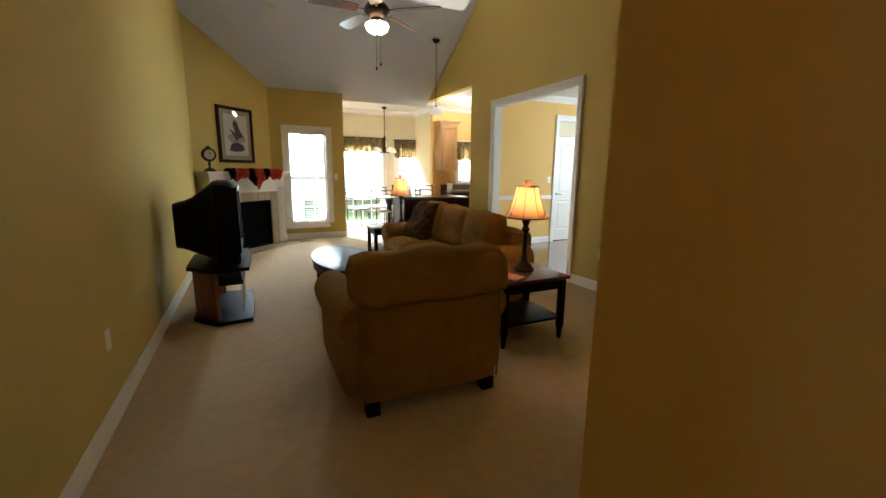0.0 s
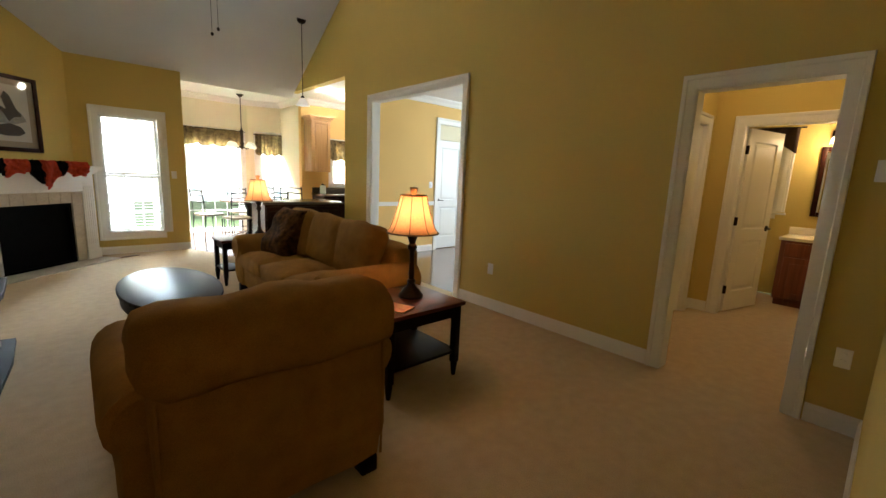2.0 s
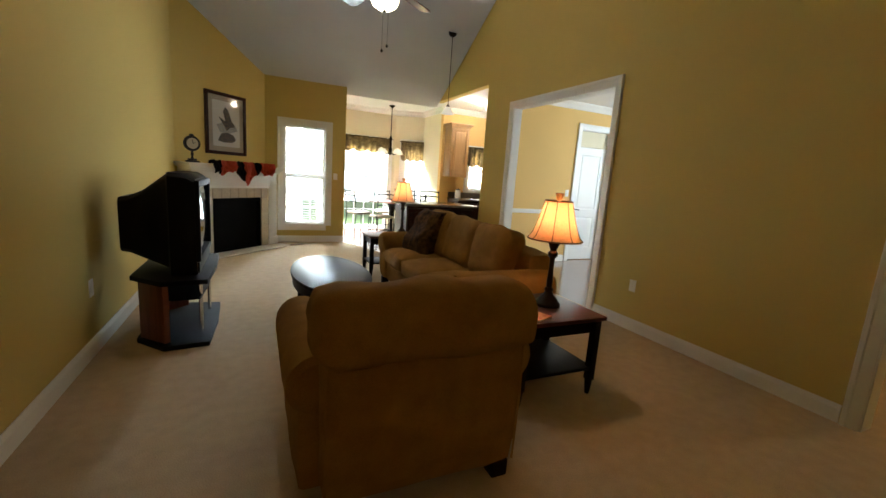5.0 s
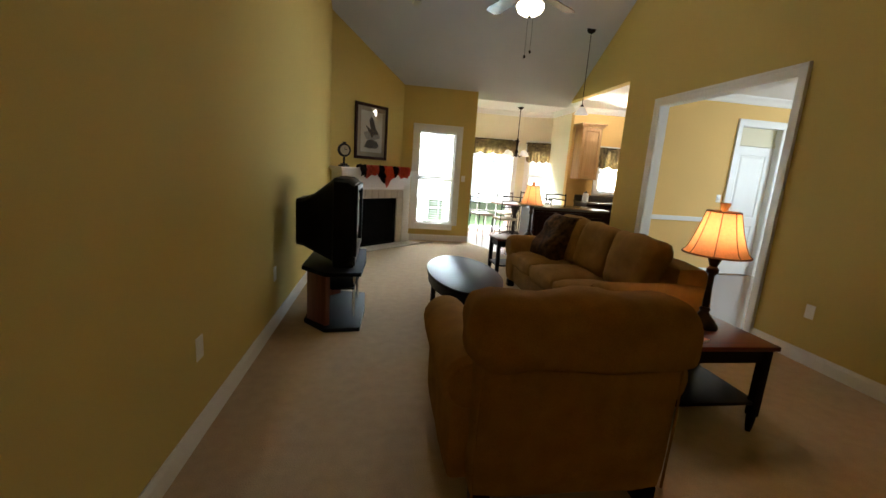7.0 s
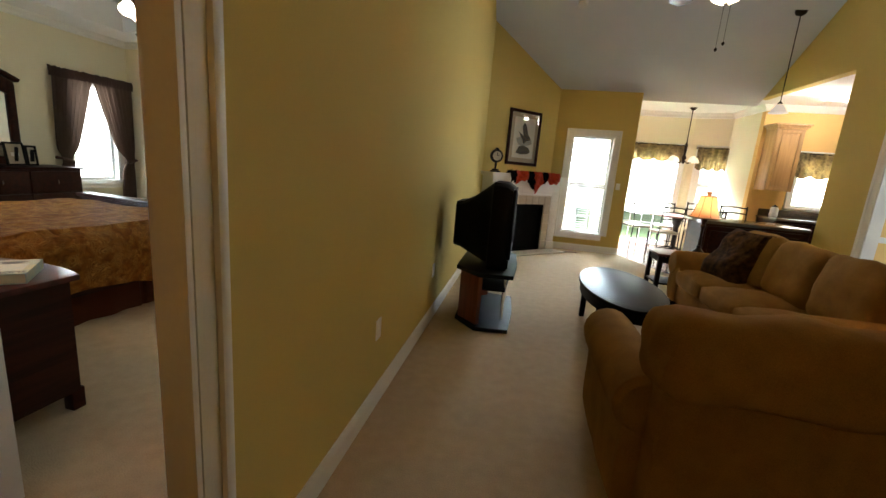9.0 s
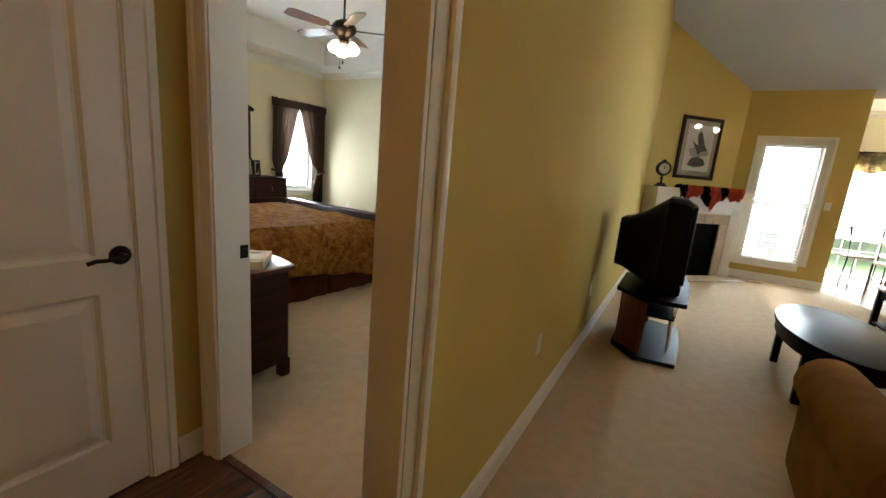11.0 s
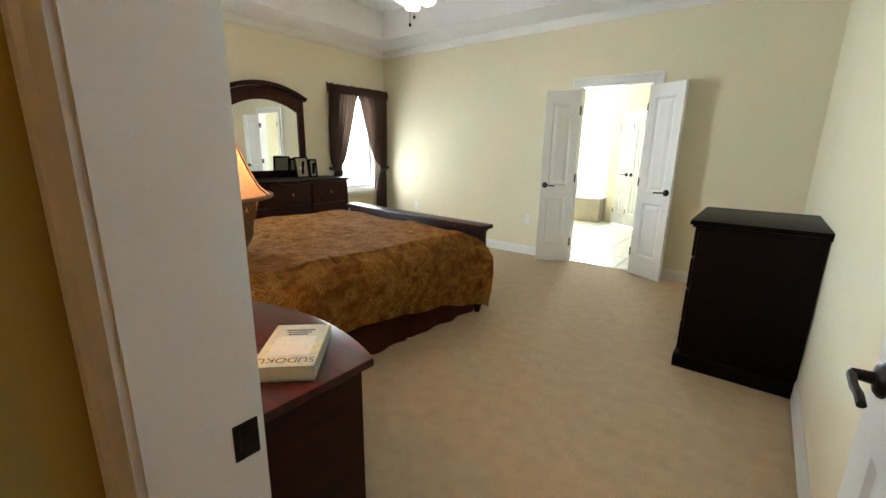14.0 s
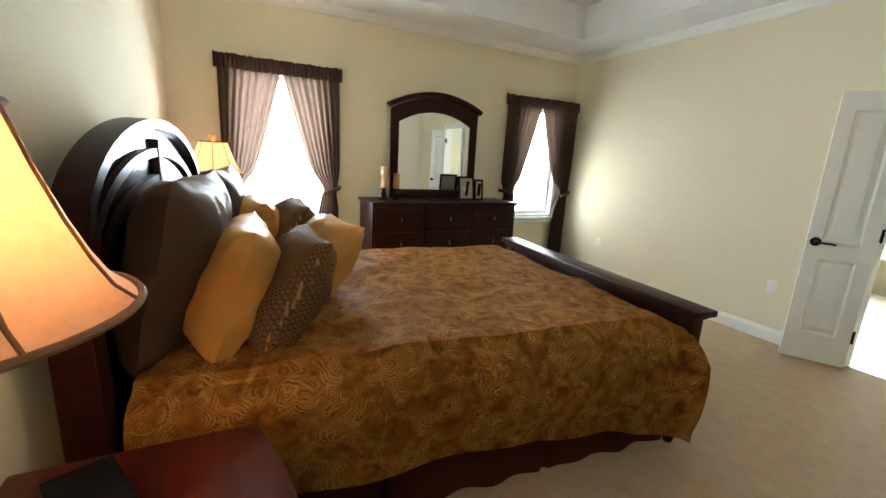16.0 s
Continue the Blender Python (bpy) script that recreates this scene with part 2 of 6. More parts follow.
IRON = mat("black_iron", (0.015, 0.013, 0.012), 0.5, metal=0.6, vary=0.2, scale=20, fine=150, bump=0.1)
CHROME = mat("brushed_chrome", (0.65, 0.65, 0.66), 0.22, metal=1.0, vary=0.05, scale=20, fine=200, bump=0.03)
STONE = mat("hearth_tile", (0.50, 0.43, 0.33), 0.35, vary=0.16, scale=7, fine=50, bump=0.08)
SOOT = mat("firebox_black", (0.003, 0.003, 0.003), 0.8, spec=0.05, vary=0.3, scale=8, fine=60, bump=0.2)
ORANGE = mat("garland_orange", (0.78, 0.090, 0.012), 0.8, second=(0.36, 0.020, 0.005), scale=20, fine=160, bump=0.7, depth=0.008)
BLACKCLOTH = mat("garland_black", (0.008, 0.005, 0.004), 0.9, spec=0.1, vary=0.3, scale=20, fine=160, bump=0.7, depth=0.008)
SHADE = cloth_through("lamp_shade_cloth", (0.85, 0.49, 0.28), 0.34)
SHADE_TRIM = mat("shade_trim", (0.20, 0.09, 0.035), 0.7, vary=0.15, scale=30, fine=200, bump=0.3)
SHEER = cloth_through("curtain_sheer", (0.105, 0.066, 0.048), 0.30)
SHEER_TOP = cloth_through("curtain_heading", (0.075, 0.04, 0.028), 0.10)
VALANCE = mat("valance_print", (0.36, 0.27, 0.13), 0.85, second=(0.08, 0.055, 0.03), scale=14, fine=30, bump=0.3)
PAISLEY = paisley("damask_bedding")
CHECK = checked("brown_checked_weave", (0.070, 0.037, 0.017), (0.19, 0.100, 0.042), 0.011)
LAMPWOOD = grain("carved_lamp_wood", (0.035, 0.011, 0.004), (0.13, 0.045, 0.015), 0.3, 0.15, axis=2, spec=0.4)
TABLETOP = grain("polished_espresso_top", (0.004, 0.0025, 0.002), (0.009, 0.005, 0.004), 0.34, 0.0, axis=1, bump=0.03, spec=0.03)
GLOSSY_CHERRY = grain("lacquered_headboard", (0.008, 0.003, 0.002), (0.02, 0.006, 0.004), 0.2, 0.0, axis=0, bump=0.02, spec=0.4)
SKIRT = mat("bed_skirt_cloth", (0.060, 0.016, 0.006), 0.9, spec=0.1, vary=0.2, scale=6, fine=220, bump=0.3, sheen=0.0)
GOLD = mat("gold_satin", (0.56, 0.27, 0.065), 0.5, spec=0.3, vary=0.12, scale=6, fine=300, bump=0.15, sheen=0.0)
SHAM = mat("brown_pintuck", (0.066, 0.035, 0.017), 0.5, spec=0.35, vary=0.2, scale=8, fine=300, bump=0.3, sheen=0.0)
TASSEL = mat("tassel_thread", (0.36, 0.18, 0.06), 0.7, vary=0.2, scale=40, fine=300, bump=0.4)
PRINTPAPER = mat("book_cover", (0.66, 0.66, 0.44), 0.4, second=(0.34, 0.50, 0.62), scale=9, fine=40, bump=0.03)
PALEBLUE = mat("pale_blue_print", (0.50, 0.66, 0.76), 0.4, second=(0.72, 0.76, 0.74), scale=30, fine=90, bump=0.02)
PAGES = mat("paper_pages", (0.74, 0.64, 0.44), 0.9, vary=0.12, scale=4, fine=400, bump=0.5, stretch=(1, 1, 30))
INK = mat("ink_navy", (0.05, 0.06, 0.13), 0.5, vary=0.1, scale=20, fine=60, bump=0)
REDINK = mat("magazine_print", (0.75, 0.42, 0.20), 0.4, second=(0.65, 0.10, 0.08), scale=24, fine=60, bump=0)
WHITEPLATE = mat("switch_plate", (0.82, 0.81, 0.78), 0.35, vary=0.02, scale=10, fine=80, bump=0.02)
GRANITE = mat("granite_top", (0.16, 0.13, 0.10), 0.2, second=(0.035, 0.03, 0.028), scale=50, fine=160, bump=0.03, coat=0.3)
MARBLE = mat("vanity_top_cream", (0.80, 0.74, 0.62), 0.25, vary=0.05, scale=4, fine=40, bump=0)
MATBOARD = mat("mat_board", (0.42, 0.36, 0.27), 0.85, vary=0.06, scale=10, fine=200, bump=0.1)
PRINT = mat("print_paper", (0.68, 0.66, 0.60), 0.85, vary=0.05, scale=8, fine=120, bump=0.05)
INKGREY = mat("engraving_ink", (0.085, 0.078, 0.07), 0.85, vary=0.4, scale=40, fine=140, bump=0.05)
INKPALE = mat("engraving_wash", (0.38, 0.37, 0.34), 0.85, vary=0.3, scale=20, fine=90, bump=0.05)
CANDLE = mat("candle_wax", (0.70, 0.42, 0.20), 0.5, vary=0.1, scale=12, fine=60, bump=0.1)
FANWOOD = grain("fan_blade_wood", (0.06, 0.022, 0.012), (0.13, 0.05, 0.025), 0.3, 0.3, axis=0)
MIRROR, _nt, _b = nodes_of("mirror_glass")
_b.inputs["Base Color"].default_value = (0.92, 0.92, 0.90, 1)
_b.inputs["Metallic"].default_value, _b.inputs["Roughness"].default_value = 1.0, 0.015
PANE = glass_pane("window_pane_glass")
BLIND = cloth_through("blind_slat_vinyl", (0.85, 0.85, 0.83), 0.45, 0.5)
OPAL = glow("lit_opal_glass", (1.0, 0.80, 0.52), 12.0)
# bell glass of fittings without bulbs, with a faint glow put into it
OPAL_FAINT = glow("opal_glass_faint_glow", (0.85, 0.80, 0.70), 0.35)
DOWNLIGHT = glow("downlight_lens", (1.0, 0.86, 0.62), 12.0)
# emissive cards for sky and trees; their glow also lights the rooms
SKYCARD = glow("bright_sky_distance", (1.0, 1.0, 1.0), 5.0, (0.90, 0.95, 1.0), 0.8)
TREECARD = glow("glowing_tree_card", (1.0, 1.0, 0.99), 2.6, (0.045, 0.095, 0.10), 1.5)
GRASS = mat("lawn_grass", (0.07, 0.11, 0.03), 0.9, vary=0.4, scale=2, fine=60, bump=0.6)

# ---- mesh helpers ----


def bx(bm, x0, y0, z0, x1, y1, z1, bevel=0.0, segs=2):
    """A box, with rounded edges if bevel is given."""
    vs = [bm.verts.new(p) for p in ((x0, y0, z0), (x1, y0, z0), (x1, y1, z0), (x0, y1, z0), (x0, y0, z1), (x1, y0, z1), (x1, y1, z1), (x0, y1, z1))]
    fs = [bm.faces.new([vs[i] for i in f]) for f in ((0, 3, 2, 1), (4, 5, 6, 7), (0, 1, 5, 4), (1, 2, 6, 5), (2, 3, 7, 6), (3, 0, 4, 7))]
    if bevel:
        es = {e for f in fs for e in f.edges}
        bmesh.ops.bevel(bm, geom=list(es), offset=bevel, segments=segs, affect="EDGES", profile=0.6)
    return bm


def box(x0, y0, z0, x1, y1, z1, bevel=0.0, segs=2):
    return bx(bmesh.new(), x0, y0, z0, x1, y1, z1, bevel, segs)


def prism(points, z0, z1, bevel=0.0):
    """An upright prism over a plan outline."""
    bm = bmesh.new()
    lo = [bm.verts.new((x, y, z0)) for x, y in points]
    hi = [bm.verts.new((x, y, z1)) for x, y in points]
    bm.faces.new(lo[::-1])
    bm.faces.new(hi)
    for i in range(len(points)):
        j = (i + 1) % len(points)
        bm.faces.new((lo[i], lo[j], hi[j], hi[i]))
    bmesh.ops.recalc_face_normals(bm, faces=bm.faces)
    if bevel:
        bmesh.ops.bevel(bm, geom=list(bm.edges), offset=bevel, segments=2, affect="EDGES", profile=0.6)
    return bm


def slab(points, y0, y1, bevel=0.0):
    """A prism over an outline in x and z, between two values of y."""
    bm = prism(points, y0, y1, bevel)
    bmesh.ops.transform(bm, matrix=Matrix(((1, 0, 0, 0), (0, 0, 1, 0), (0, 1, 0, 0), (0, 0, 0, 1))), verts=bm.verts)
    bmesh.ops.recalc_face_normals(bm, faces=bm.faces)
    return bm


def lathe(profile, segs=20, at=(0, 0, 0), bm=None):
    """A turned shape from (radius, height) pairs."""
    bm = bm or bmesh.new()
    rings = []
    for r, z in profile:
        rings.append([bm.verts.new((at[0] + max(r, 1e-4) * math.cos(2 * math.pi * k / segs), at[1] + max(r, 1e-4) * math.sin(2 * math.pi * k / segs), at[2] + z)) for k in range(segs)])
    for a, b in zip(rings, rings[1:]):
        for k in range(segs):
            bm.faces.new((a[k], a[(k + 1) % segs], b[(k + 1) % segs], b[k]))
    if profile[0][0] > 0.002:
        bm.faces.new(rings[0][::-1])
    if profile[-1][0] > 0.002:
        bm.faces.new(rings[-1])
    return bm


def rod(bm, a, b, r, segs=8):
    a, b = Vector(a), Vector(b)
    q = (b - a).to_track_quat("Z", "Y").to_matrix()
    ra = [bm.verts.new(a + q @ Vector((r * math.cos(2 * math.pi * k / segs), r * math.sin(2 * math.pi * k / segs), 0))) for k in range(segs)]
    rb = [bm.verts.new(b + q @ Vector((r * math.cos(2 * math.pi * k / segs), r * math.sin(2 * math.pi * k / segs), 0))) for k in range(segs)]
    for k in range(segs):
        bm.faces.new((ra[k], ra[(k + 1) % segs], rb[(k + 1) % segs], rb[k]))
    bm.faces.new(ra[::-1])
    bm.faces.new(rb)
    return bm


def tube(points, r, segs=8):
    """A bent round bar through points."""
    bm = bmesh.new()
    pts = [Vector(p) for p in points]
    rings = []
    for i, p in enumerate(pts):
        d = (pts[min(i + 1, len(pts) - 1)] - pts[max(i - 1, 0)]).normalized()
        q = d.to_track_quat("Z", "Y").to_matrix()
        rings.append([bm.verts.new(p + q @ Vector((r * math.cos(2 * math.pi * k / segs), r * math.sin(2 * math.pi * k / segs), 0))) for k in range(segs)])
    for a, b in zip(rings, rings[1:]):
        for k in range(segs):
            bm.faces.new((a[k], a[(k + 1) % segs], b[(k + 1) % segs], b[k]))
    bm.faces.new(rings[0][::-1])
    bm.faces.new(rings[-1])
    bmesh.ops.recalc_face_normals(bm, faces=bm.faces)
    return bm


def cushion(w, d, h, puff=3.4, n=16, rough=0.012, seed=0, edge=0.42):
    """A stuffed cushion w by d by h about its middle: full in the middle, thin at a soft seam."""
    bm = bmesh.new()
    grid = {}
    for side in (1, -1):
        for i in range(n + 1):
            for j in range(n + 1):
                u, v = 2 * i / n - 1, 2 * j / n - 1
                rim = i in (0, n) or j in (0, n)
                if side < 0 and rim:
                    grid[side, i, j] = grid[1, i, j]
                    continue
                t = (max(0.0, 1 - abs(u) ** puff) * max(0.0, 1 - abs(v) ** puff)) ** edge
                pull = 1 - 0.07 * ((1 - abs(v)) * u ** 4 + (1 - abs(u)) * v ** 4)
                x, y, z = u * w / 2 * pull, v * d / 2 * pull, side * h / 2 * t
                k = noise.noise(Vector((x * 5 + seed * 7.1, y * 5, z * 5))) * rough * 2 + noise.noise(Vector((x * 14, y * 14 + seed, z * 9))) * rough * 0.7
                grid[side, i, j] = bm.verts.new((x, y, z + k * (0.3 + t)))
        for i in range(n):
            for j in range(n):
                f = [grid[side, i, j], grid[side, i + 1, j], grid[side, i + 1, j + 1], grid[side, i, j + 1]]
                bm.faces.new(f if side > 0 else f[::-1])
    return bm


def soft_box(x0, y0, z0, x1, y1, z1, r, rough=0.008, seed=0, cuts=5, crown=0.0):
    """An upholstered block: rounded edges, a slightly uneven skin, a crowned top."""
    bm = box(x0, y0, z0, x1, y1, z1)
    bmesh.ops.subdivide_edges(bm, edges=bm.edges[:], cuts=cuts, use_grid_fill=True)
    c = Vector(((x0 + x1) / 2, (y0 + y1) / 2, (z0 + z1) / 2))
    half = Vector(((x1 - x0) / 2, (y1 - y0) / 2, (z1 - z0) / 2))
    for v in bm.verts:
        p = v.co - c
        inner = Vector([max(-(half[k] - r), min(half[k] - r, p[k])) for k in range(3)])
        off = p - inner
        if off.length > 1e-6:
            p = inner + off.normalized() * min(off.length, r)
        bulge = crown * (1 - (p.x / half.x) ** 2) * (1 - (p.y / half.y) ** 2) * max(0.0, p.z / half.z)
        k = noise.noise(v.co * 4 + Vector((seed, 0, 0))) * rough * 2 + noise.noise(v.co * 11 + Vector((0, seed, 0))) * rough
        v.co = c + p + (p.normalized() * k) + Vector((0, 0, bulge))
    return bm


def moved(bm, m):
    bmesh.ops.transform(bm, matrix=m, verts=bm.verts)
    return bm


def joined(*bms):
    out = bms[0]
    for b in bms[1:]:
        me = bpy.data.meshes.new("scratch")
        b.to_mesh(me)
        b.free()
        out.from_mesh(me)
        bpy.data.meshes.remove(me)
    return out


def mesh_of(name, bm, material, smooth=True):
    me = bpy.data.meshes.new(name)
    bmesh.ops.recalc_face_normals(bm, faces=bm.faces)
    bm.to_mesh(me)
    bm.free()
    me.materials.append(material)
    if smooth:
        me.polygons.foreach_set("use_smooth", [True] * len(me.polygons))
        me.set_sharp_from_angle(angle=radians(38))
    return me


def part(name, bm, material, parent, label="", smooth=True):
    ob = new(name, mesh_of(name, bm, material, smooth))
    ob.parent = parent
    return tagged(ob, label)


def thing(name, label, category, m=None, group="", kind=""):
    ob = new(name)
    ob.empty_display_size = 0.1
    ob.matrix_world = m or Matrix()
    return tagged(ob, label, category, group, kind)


def single(name, bm, material, label, category, kind="", m=None, smooth=True):
    ob = new(name, mesh_of(name, bm, material, smooth))
    if m:
        ob.matrix_world = m
    return tagged(ob, label, category, kind=kind)


def structure(name, bm, material, label, category="wall"):
    return single(name, bm, material, label, category, "structure", smooth=False)


def pierced(axis, c0, c1, a0, a1, z0, z1, holes=(), bm=None):
    """A wall between c0 and c1 across its axis, from a0 to a1 along it, with openings (a, b, low, high) through it."""
    bm = bm or bmesh.new()

    def piece(a, b, lo, hi):
        if b - a > 1e-4 and hi - lo > 1e-4:
            if axis == "x":
                bx(bm, c0, a, lo, c1, b, hi)
            else:
                bx(bm, a, c0, lo, b, c1, hi)
    at = a0
    for a, b, lo, hi in sorted(holes):
        piece(at, a, z0, z1)
        piece(a, b, z0, lo)
        piece(a, b, hi, z1)
        at = b
    piece(at, a1, z0, z1)
    return bm


CASE = ((0.0, 0.0), (0.0, 0.012), (0.012, 0.016), (0.058, 0.018), (0.064, 0.026), (0.088, 0.028), (0.092, 0.020), (0.092, 0.0))


def profile_run(pts, prof, out, closed=False):
    """Sweeps a moulding profile (inward offset, projection) along a polyline in a plane whose outward normal is out."""
    bm = bmesh.new()
    out = Vector(out)
    P = [Vector(p) for p in pts]
    rings = []
    for i, p in enumerate(P):
        d0 = (p - P[i - 1]).normalized() if i else (P[1] - p).normalized()
        d1 = (P[i + 1] - p).normalized() if i < len(P) - 1 else d0
        s0, s1 = d0.cross(out), d1.cross(out)
        s = (s0 + s1) / max(0.3, 1 + s0.dot(s1))
        rings.append([bm.verts.new(p + s * u + out * w) for u, w in prof])
    for a, b in zip(rings, rings[1:]):
        for k in range(len(prof)):
            j = (k + 1) % len(prof)
            bm.faces.new((a[k], a[j], b[j], b[k]))
    bm.faces.new(rings[0][::-1])
    bm.faces.new(rings[-1])
    bmesh.ops.recalc_face_normals(bm, faces=bm.faces)
    return bm


def casing(name, axis, c, out, a, b, top, parent, low=0.0, window=False):
    """Moulded door casing round an opening from a to b in the plane axis = c, facing out (+1 or -1)."""
    def P(s, z):
        return (c, s, z) if axis == "x" else (s, c, z)
    o = (out, 0, 0) if axis == "x" else (0, out, 0)
    pts = [P(a, low), P(a, top), P(b, top), P(b, low)]
    d = (Vector(pts[1]) - Vector(pts[0])).normalized().cross(Vector(o))
    away = Vector(P(a, 0)) - Vector(P(b, 0))
    if d.dot(away) < 0:
        pts = pts[::-1]
    if window:
        pts = pts + [pts[0]]
    ob = part(name, profile_run(pts, CASE, o), TRIM, parent)
    return ob


BASE = ((0.0, 0.0), (0.0, 0.016), (0.085, 0.014), (0.105, 0.008), (0.115, 0.006), (0.115, 0.0))


def skirting(pts, out_side=1):
    """Skirting board along a floor polyline; it stands out to the left of the way (or right for -1)."""
    bm = bmesh.new()
    P = [Vector((x, y, 0)) for x, y in pts]
    rings = []
    for i, p in enumerate(P):
        d0 = (p - P[i - 1]).normalized() if i else (P[1] - p).normalized()
        d1 = (P[i + 1] - p).normalized() if i < len(P) - 1 else d0
        n0, n1 = Vector((-d0.y, d0.x, 0)) * out_side, Vector((-d1.y, d1.x, 0)) * out_side
        n = (n0 + n1) / max(0.3, 1 + n0.dot(n1))
        rings.append([bm.verts.new(p + n * w + Vector((0, 0, h))) for h, w in BASE])
    for a, b in zip(rings, rings[1:]):
        for k in range(len(BASE)):
            j = (k + 1) % len(BASE)
            bm.faces.new((a[k], a[j], b[j], b[k]))
    bm.faces.new(rings[0][::-1])
    bm.faces.new(rings[-1])
    return structure("baseboard", bm, TRIM, "white painted skirting board with moulded top edge", "baseboard")


def crown_run(pts, z, size=0.09, side=1):
    """Crown moulding under a ceiling at height z."""
    prof = ((0.0, 0.0), (size, 0.0), (size * 0.9, -size * 0.2), (size * 0.45, -size * 0.55), (size * 0.2, -size * 0.95), (0.0, -size * 1.05))
    bm = bmesh.new()
    P = [Vector((x, y, z)) for x, y in pts]
    rings = []
    for i, p in enumerate(P):
        d0 = (p - P[i - 1]).normalized() if i else (P[1] - p).normalized()
        d1 = (P[i + 1] - p).normalized() if i < len(P) - 1 else d0
        n0, n1 = Vector((-d0.y, d0.x, 0)) * side, Vector((-d1.y, d1.x, 0)) * side
        n = (n0 + n1) / max(0.3, 1 + n0.dot(n1))
        rings.append([bm.verts.new(p + n * w + Vector((0, 0, h))) for w, h in prof])
    for a, b in zip(rings, rings[1:]):
        for k in range(len(prof)):
            j = (k + 1) % len(prof)
            bm.faces.new((a[k], a[j], b[j], b[k]))
    bm.faces.new(rings[0][::-1])
    bm.faces.new(rings[-1])
    return structure("trim", bm, TRIM, "white crown moulding along the ceiling", "moulding")

# ---- structure ----
DX0, DX1, DY0, DY1 = -1.03, -0.20, 1.875, 2.005
END_Y = 1.745
H1 = 2.82
SLOPE = 0.63
TOP = 5.6
FLAT_Y = 4.9
FLAT_Z = H1 + SLOPE * (8.84 - FLAT_Y)

# floors
structure("floor_great_room", prism([(0, 0.9), (8.0, 0.9), (8.0, 2.6), (4.42, 2.6), (4.42, 7.0), (3.35, 7.0), (3.0, 7.6), (2.5, 8.84), (0, 8.84)], -0.12, 0.0), CARPET, "wall-to-wall beige carpet", "carpet")
structure("floor_bedroom", prism([(-5.6, DY0), (-0.13, DY0), (-0.13, 6.68), (-5.6, 6.68)], -0.12, 0.001), CARPET, "wall-to-wall beige bedroom carpet", "carpet")
structure("floor_breakfast", prism([(2.5, 8.84), (3.0, 7.6), (3.35, 7.0), (4.42, 7.0), (8.2, 7.0), (8.2, 11.0), (2.2, 11.0), (2.2, 8.84)], -0.12, -0.004), OAK_FAR, "polished dark hardwood floor", "floor")
structure("floor_dining", box(4.42, 2.6, -0.12, 8.2, 7.0, -0.003), OAK_FAR, "polished dark hardwood dining floor", "floor")
structure("floor_bath", box(-3.9, 6.68, -0.12, -0.5, 10.75, -0.004), TILE, "pale ceramic bathroom floor slab", "floor")
structure("ground", box(-60, -60, -0.5, 60, 80, -0.3), GRASS, "mown green lawn around the house", "ground")

# great room
structure("wall_west", joined(box(-0.050, END_Y, 0, 0.0, DY0, TOP), box(-0.12, DY0, 0, 0.0, 7.70, TOP)), WALL, "gold painted living room wall with soft sheen")
structure("wall_chimney", prism([(0, 7.70), (1.14, 8.84), (1.14, 9.0), (-0.12, 9.0), (-0.12, 7.70)], 0, TOP), WALL, "gold painted diagonal chimney wall")
structure("wall_north", pierced("y", 8.84, 9.0, 1.14, 2.50, 0, TOP, [(1.42, 2.18, 0.30, 2.09)]), WALL, "gold painted wall with a tall window")
structure("wall_header", joined(box(2.50, 8.84, H1, 4.45, 9.0, TOP), box(4.33, 6.92, H1, 4.45, 8.84, TOP)), WALL, "gold painted header over the kitchen opening")
structure("wall_east", pierced("x", 4.33, 4.45, 0.9, 6.92, 0, TOP, [(1.27, 2.03, 0, 2.04), (4.30, 6.145, 0, 2.38)]), WALL, "gold painted living room wall with cased openings")
structure("wall_hall_partition", box(1.30, -2.0, 0, 4.33, 0.93, TOP), WALL, "gold painted foyer wall with a square outside corner")
structure("ceiling_great_room", (slab([(-0.12, 0), (4.45, 0), (4.45, 0.1), (-0.12, 0.1)], -2.1, FLAT_Y)), CEIL, "white flat upper ceiling", "ceiling").location.z = FLAT_Z
cb = bmesh.new()
quad = [cb.verts.new(p) for p in ((-0.12, 9.0, H1 - SLOPE * 0.16), (4.33, 9.0, H1 - SLOPE * 0.16), (4.33, FLAT_Y, FLAT_Z), (-0.12, FLAT_Y, FLAT_Z))]
cb.faces.new(quad)
bmesh.ops.solidify(cb, geom=cb.faces[:], thickness=0.08)
structure("ceiling_slope", cb, CEIL, "white vaulted ceiling slope", "ceiling")

# foyer and vestibule, behind the camera
structure("wall_vestibule", pierced("x", -1.27, -1.145, -2.0, DY1, 0, H1, [(1.055, 1.67, 0, 2.04)]), WALL, "gold painted vestibule wall with a closet door")
# unseen box behind the closet door, added to block light through its gaps
structure("light_block_back", box(-1.70, 0.90, 0, -1.66, 1.85, H1), WALL, "unseen wall added behind the vestibule door to block outside light")
structure("light_block_sides", joined(box(-1.66, 0.90, 0, -1.27, 0.94, H1), box(-1.66, 1.81, 0, -1.27, 1.85, H1), box(-1.66, 0.94, 2.3, -1.27, 1.81, 2.34), box(-1.66, 0.94, -0.1, -1.27, 1.81, -0.01)), WALL, "unseen side walls added behind the vestibule door to block outside light")
structure("wall_bedroom_door", pierced("y", DY0, DY1, -1.145, -0.12, 0, TOP, [(DX0, DX1, 0, 2.05)]), WALL, "gold painted wall with the bedroom doorway")
structure("wall_foyer_end", box(-1.27, -2.12, 0, 1.30, -2.0, TOP), WALL, "gold painted foyer end wall")
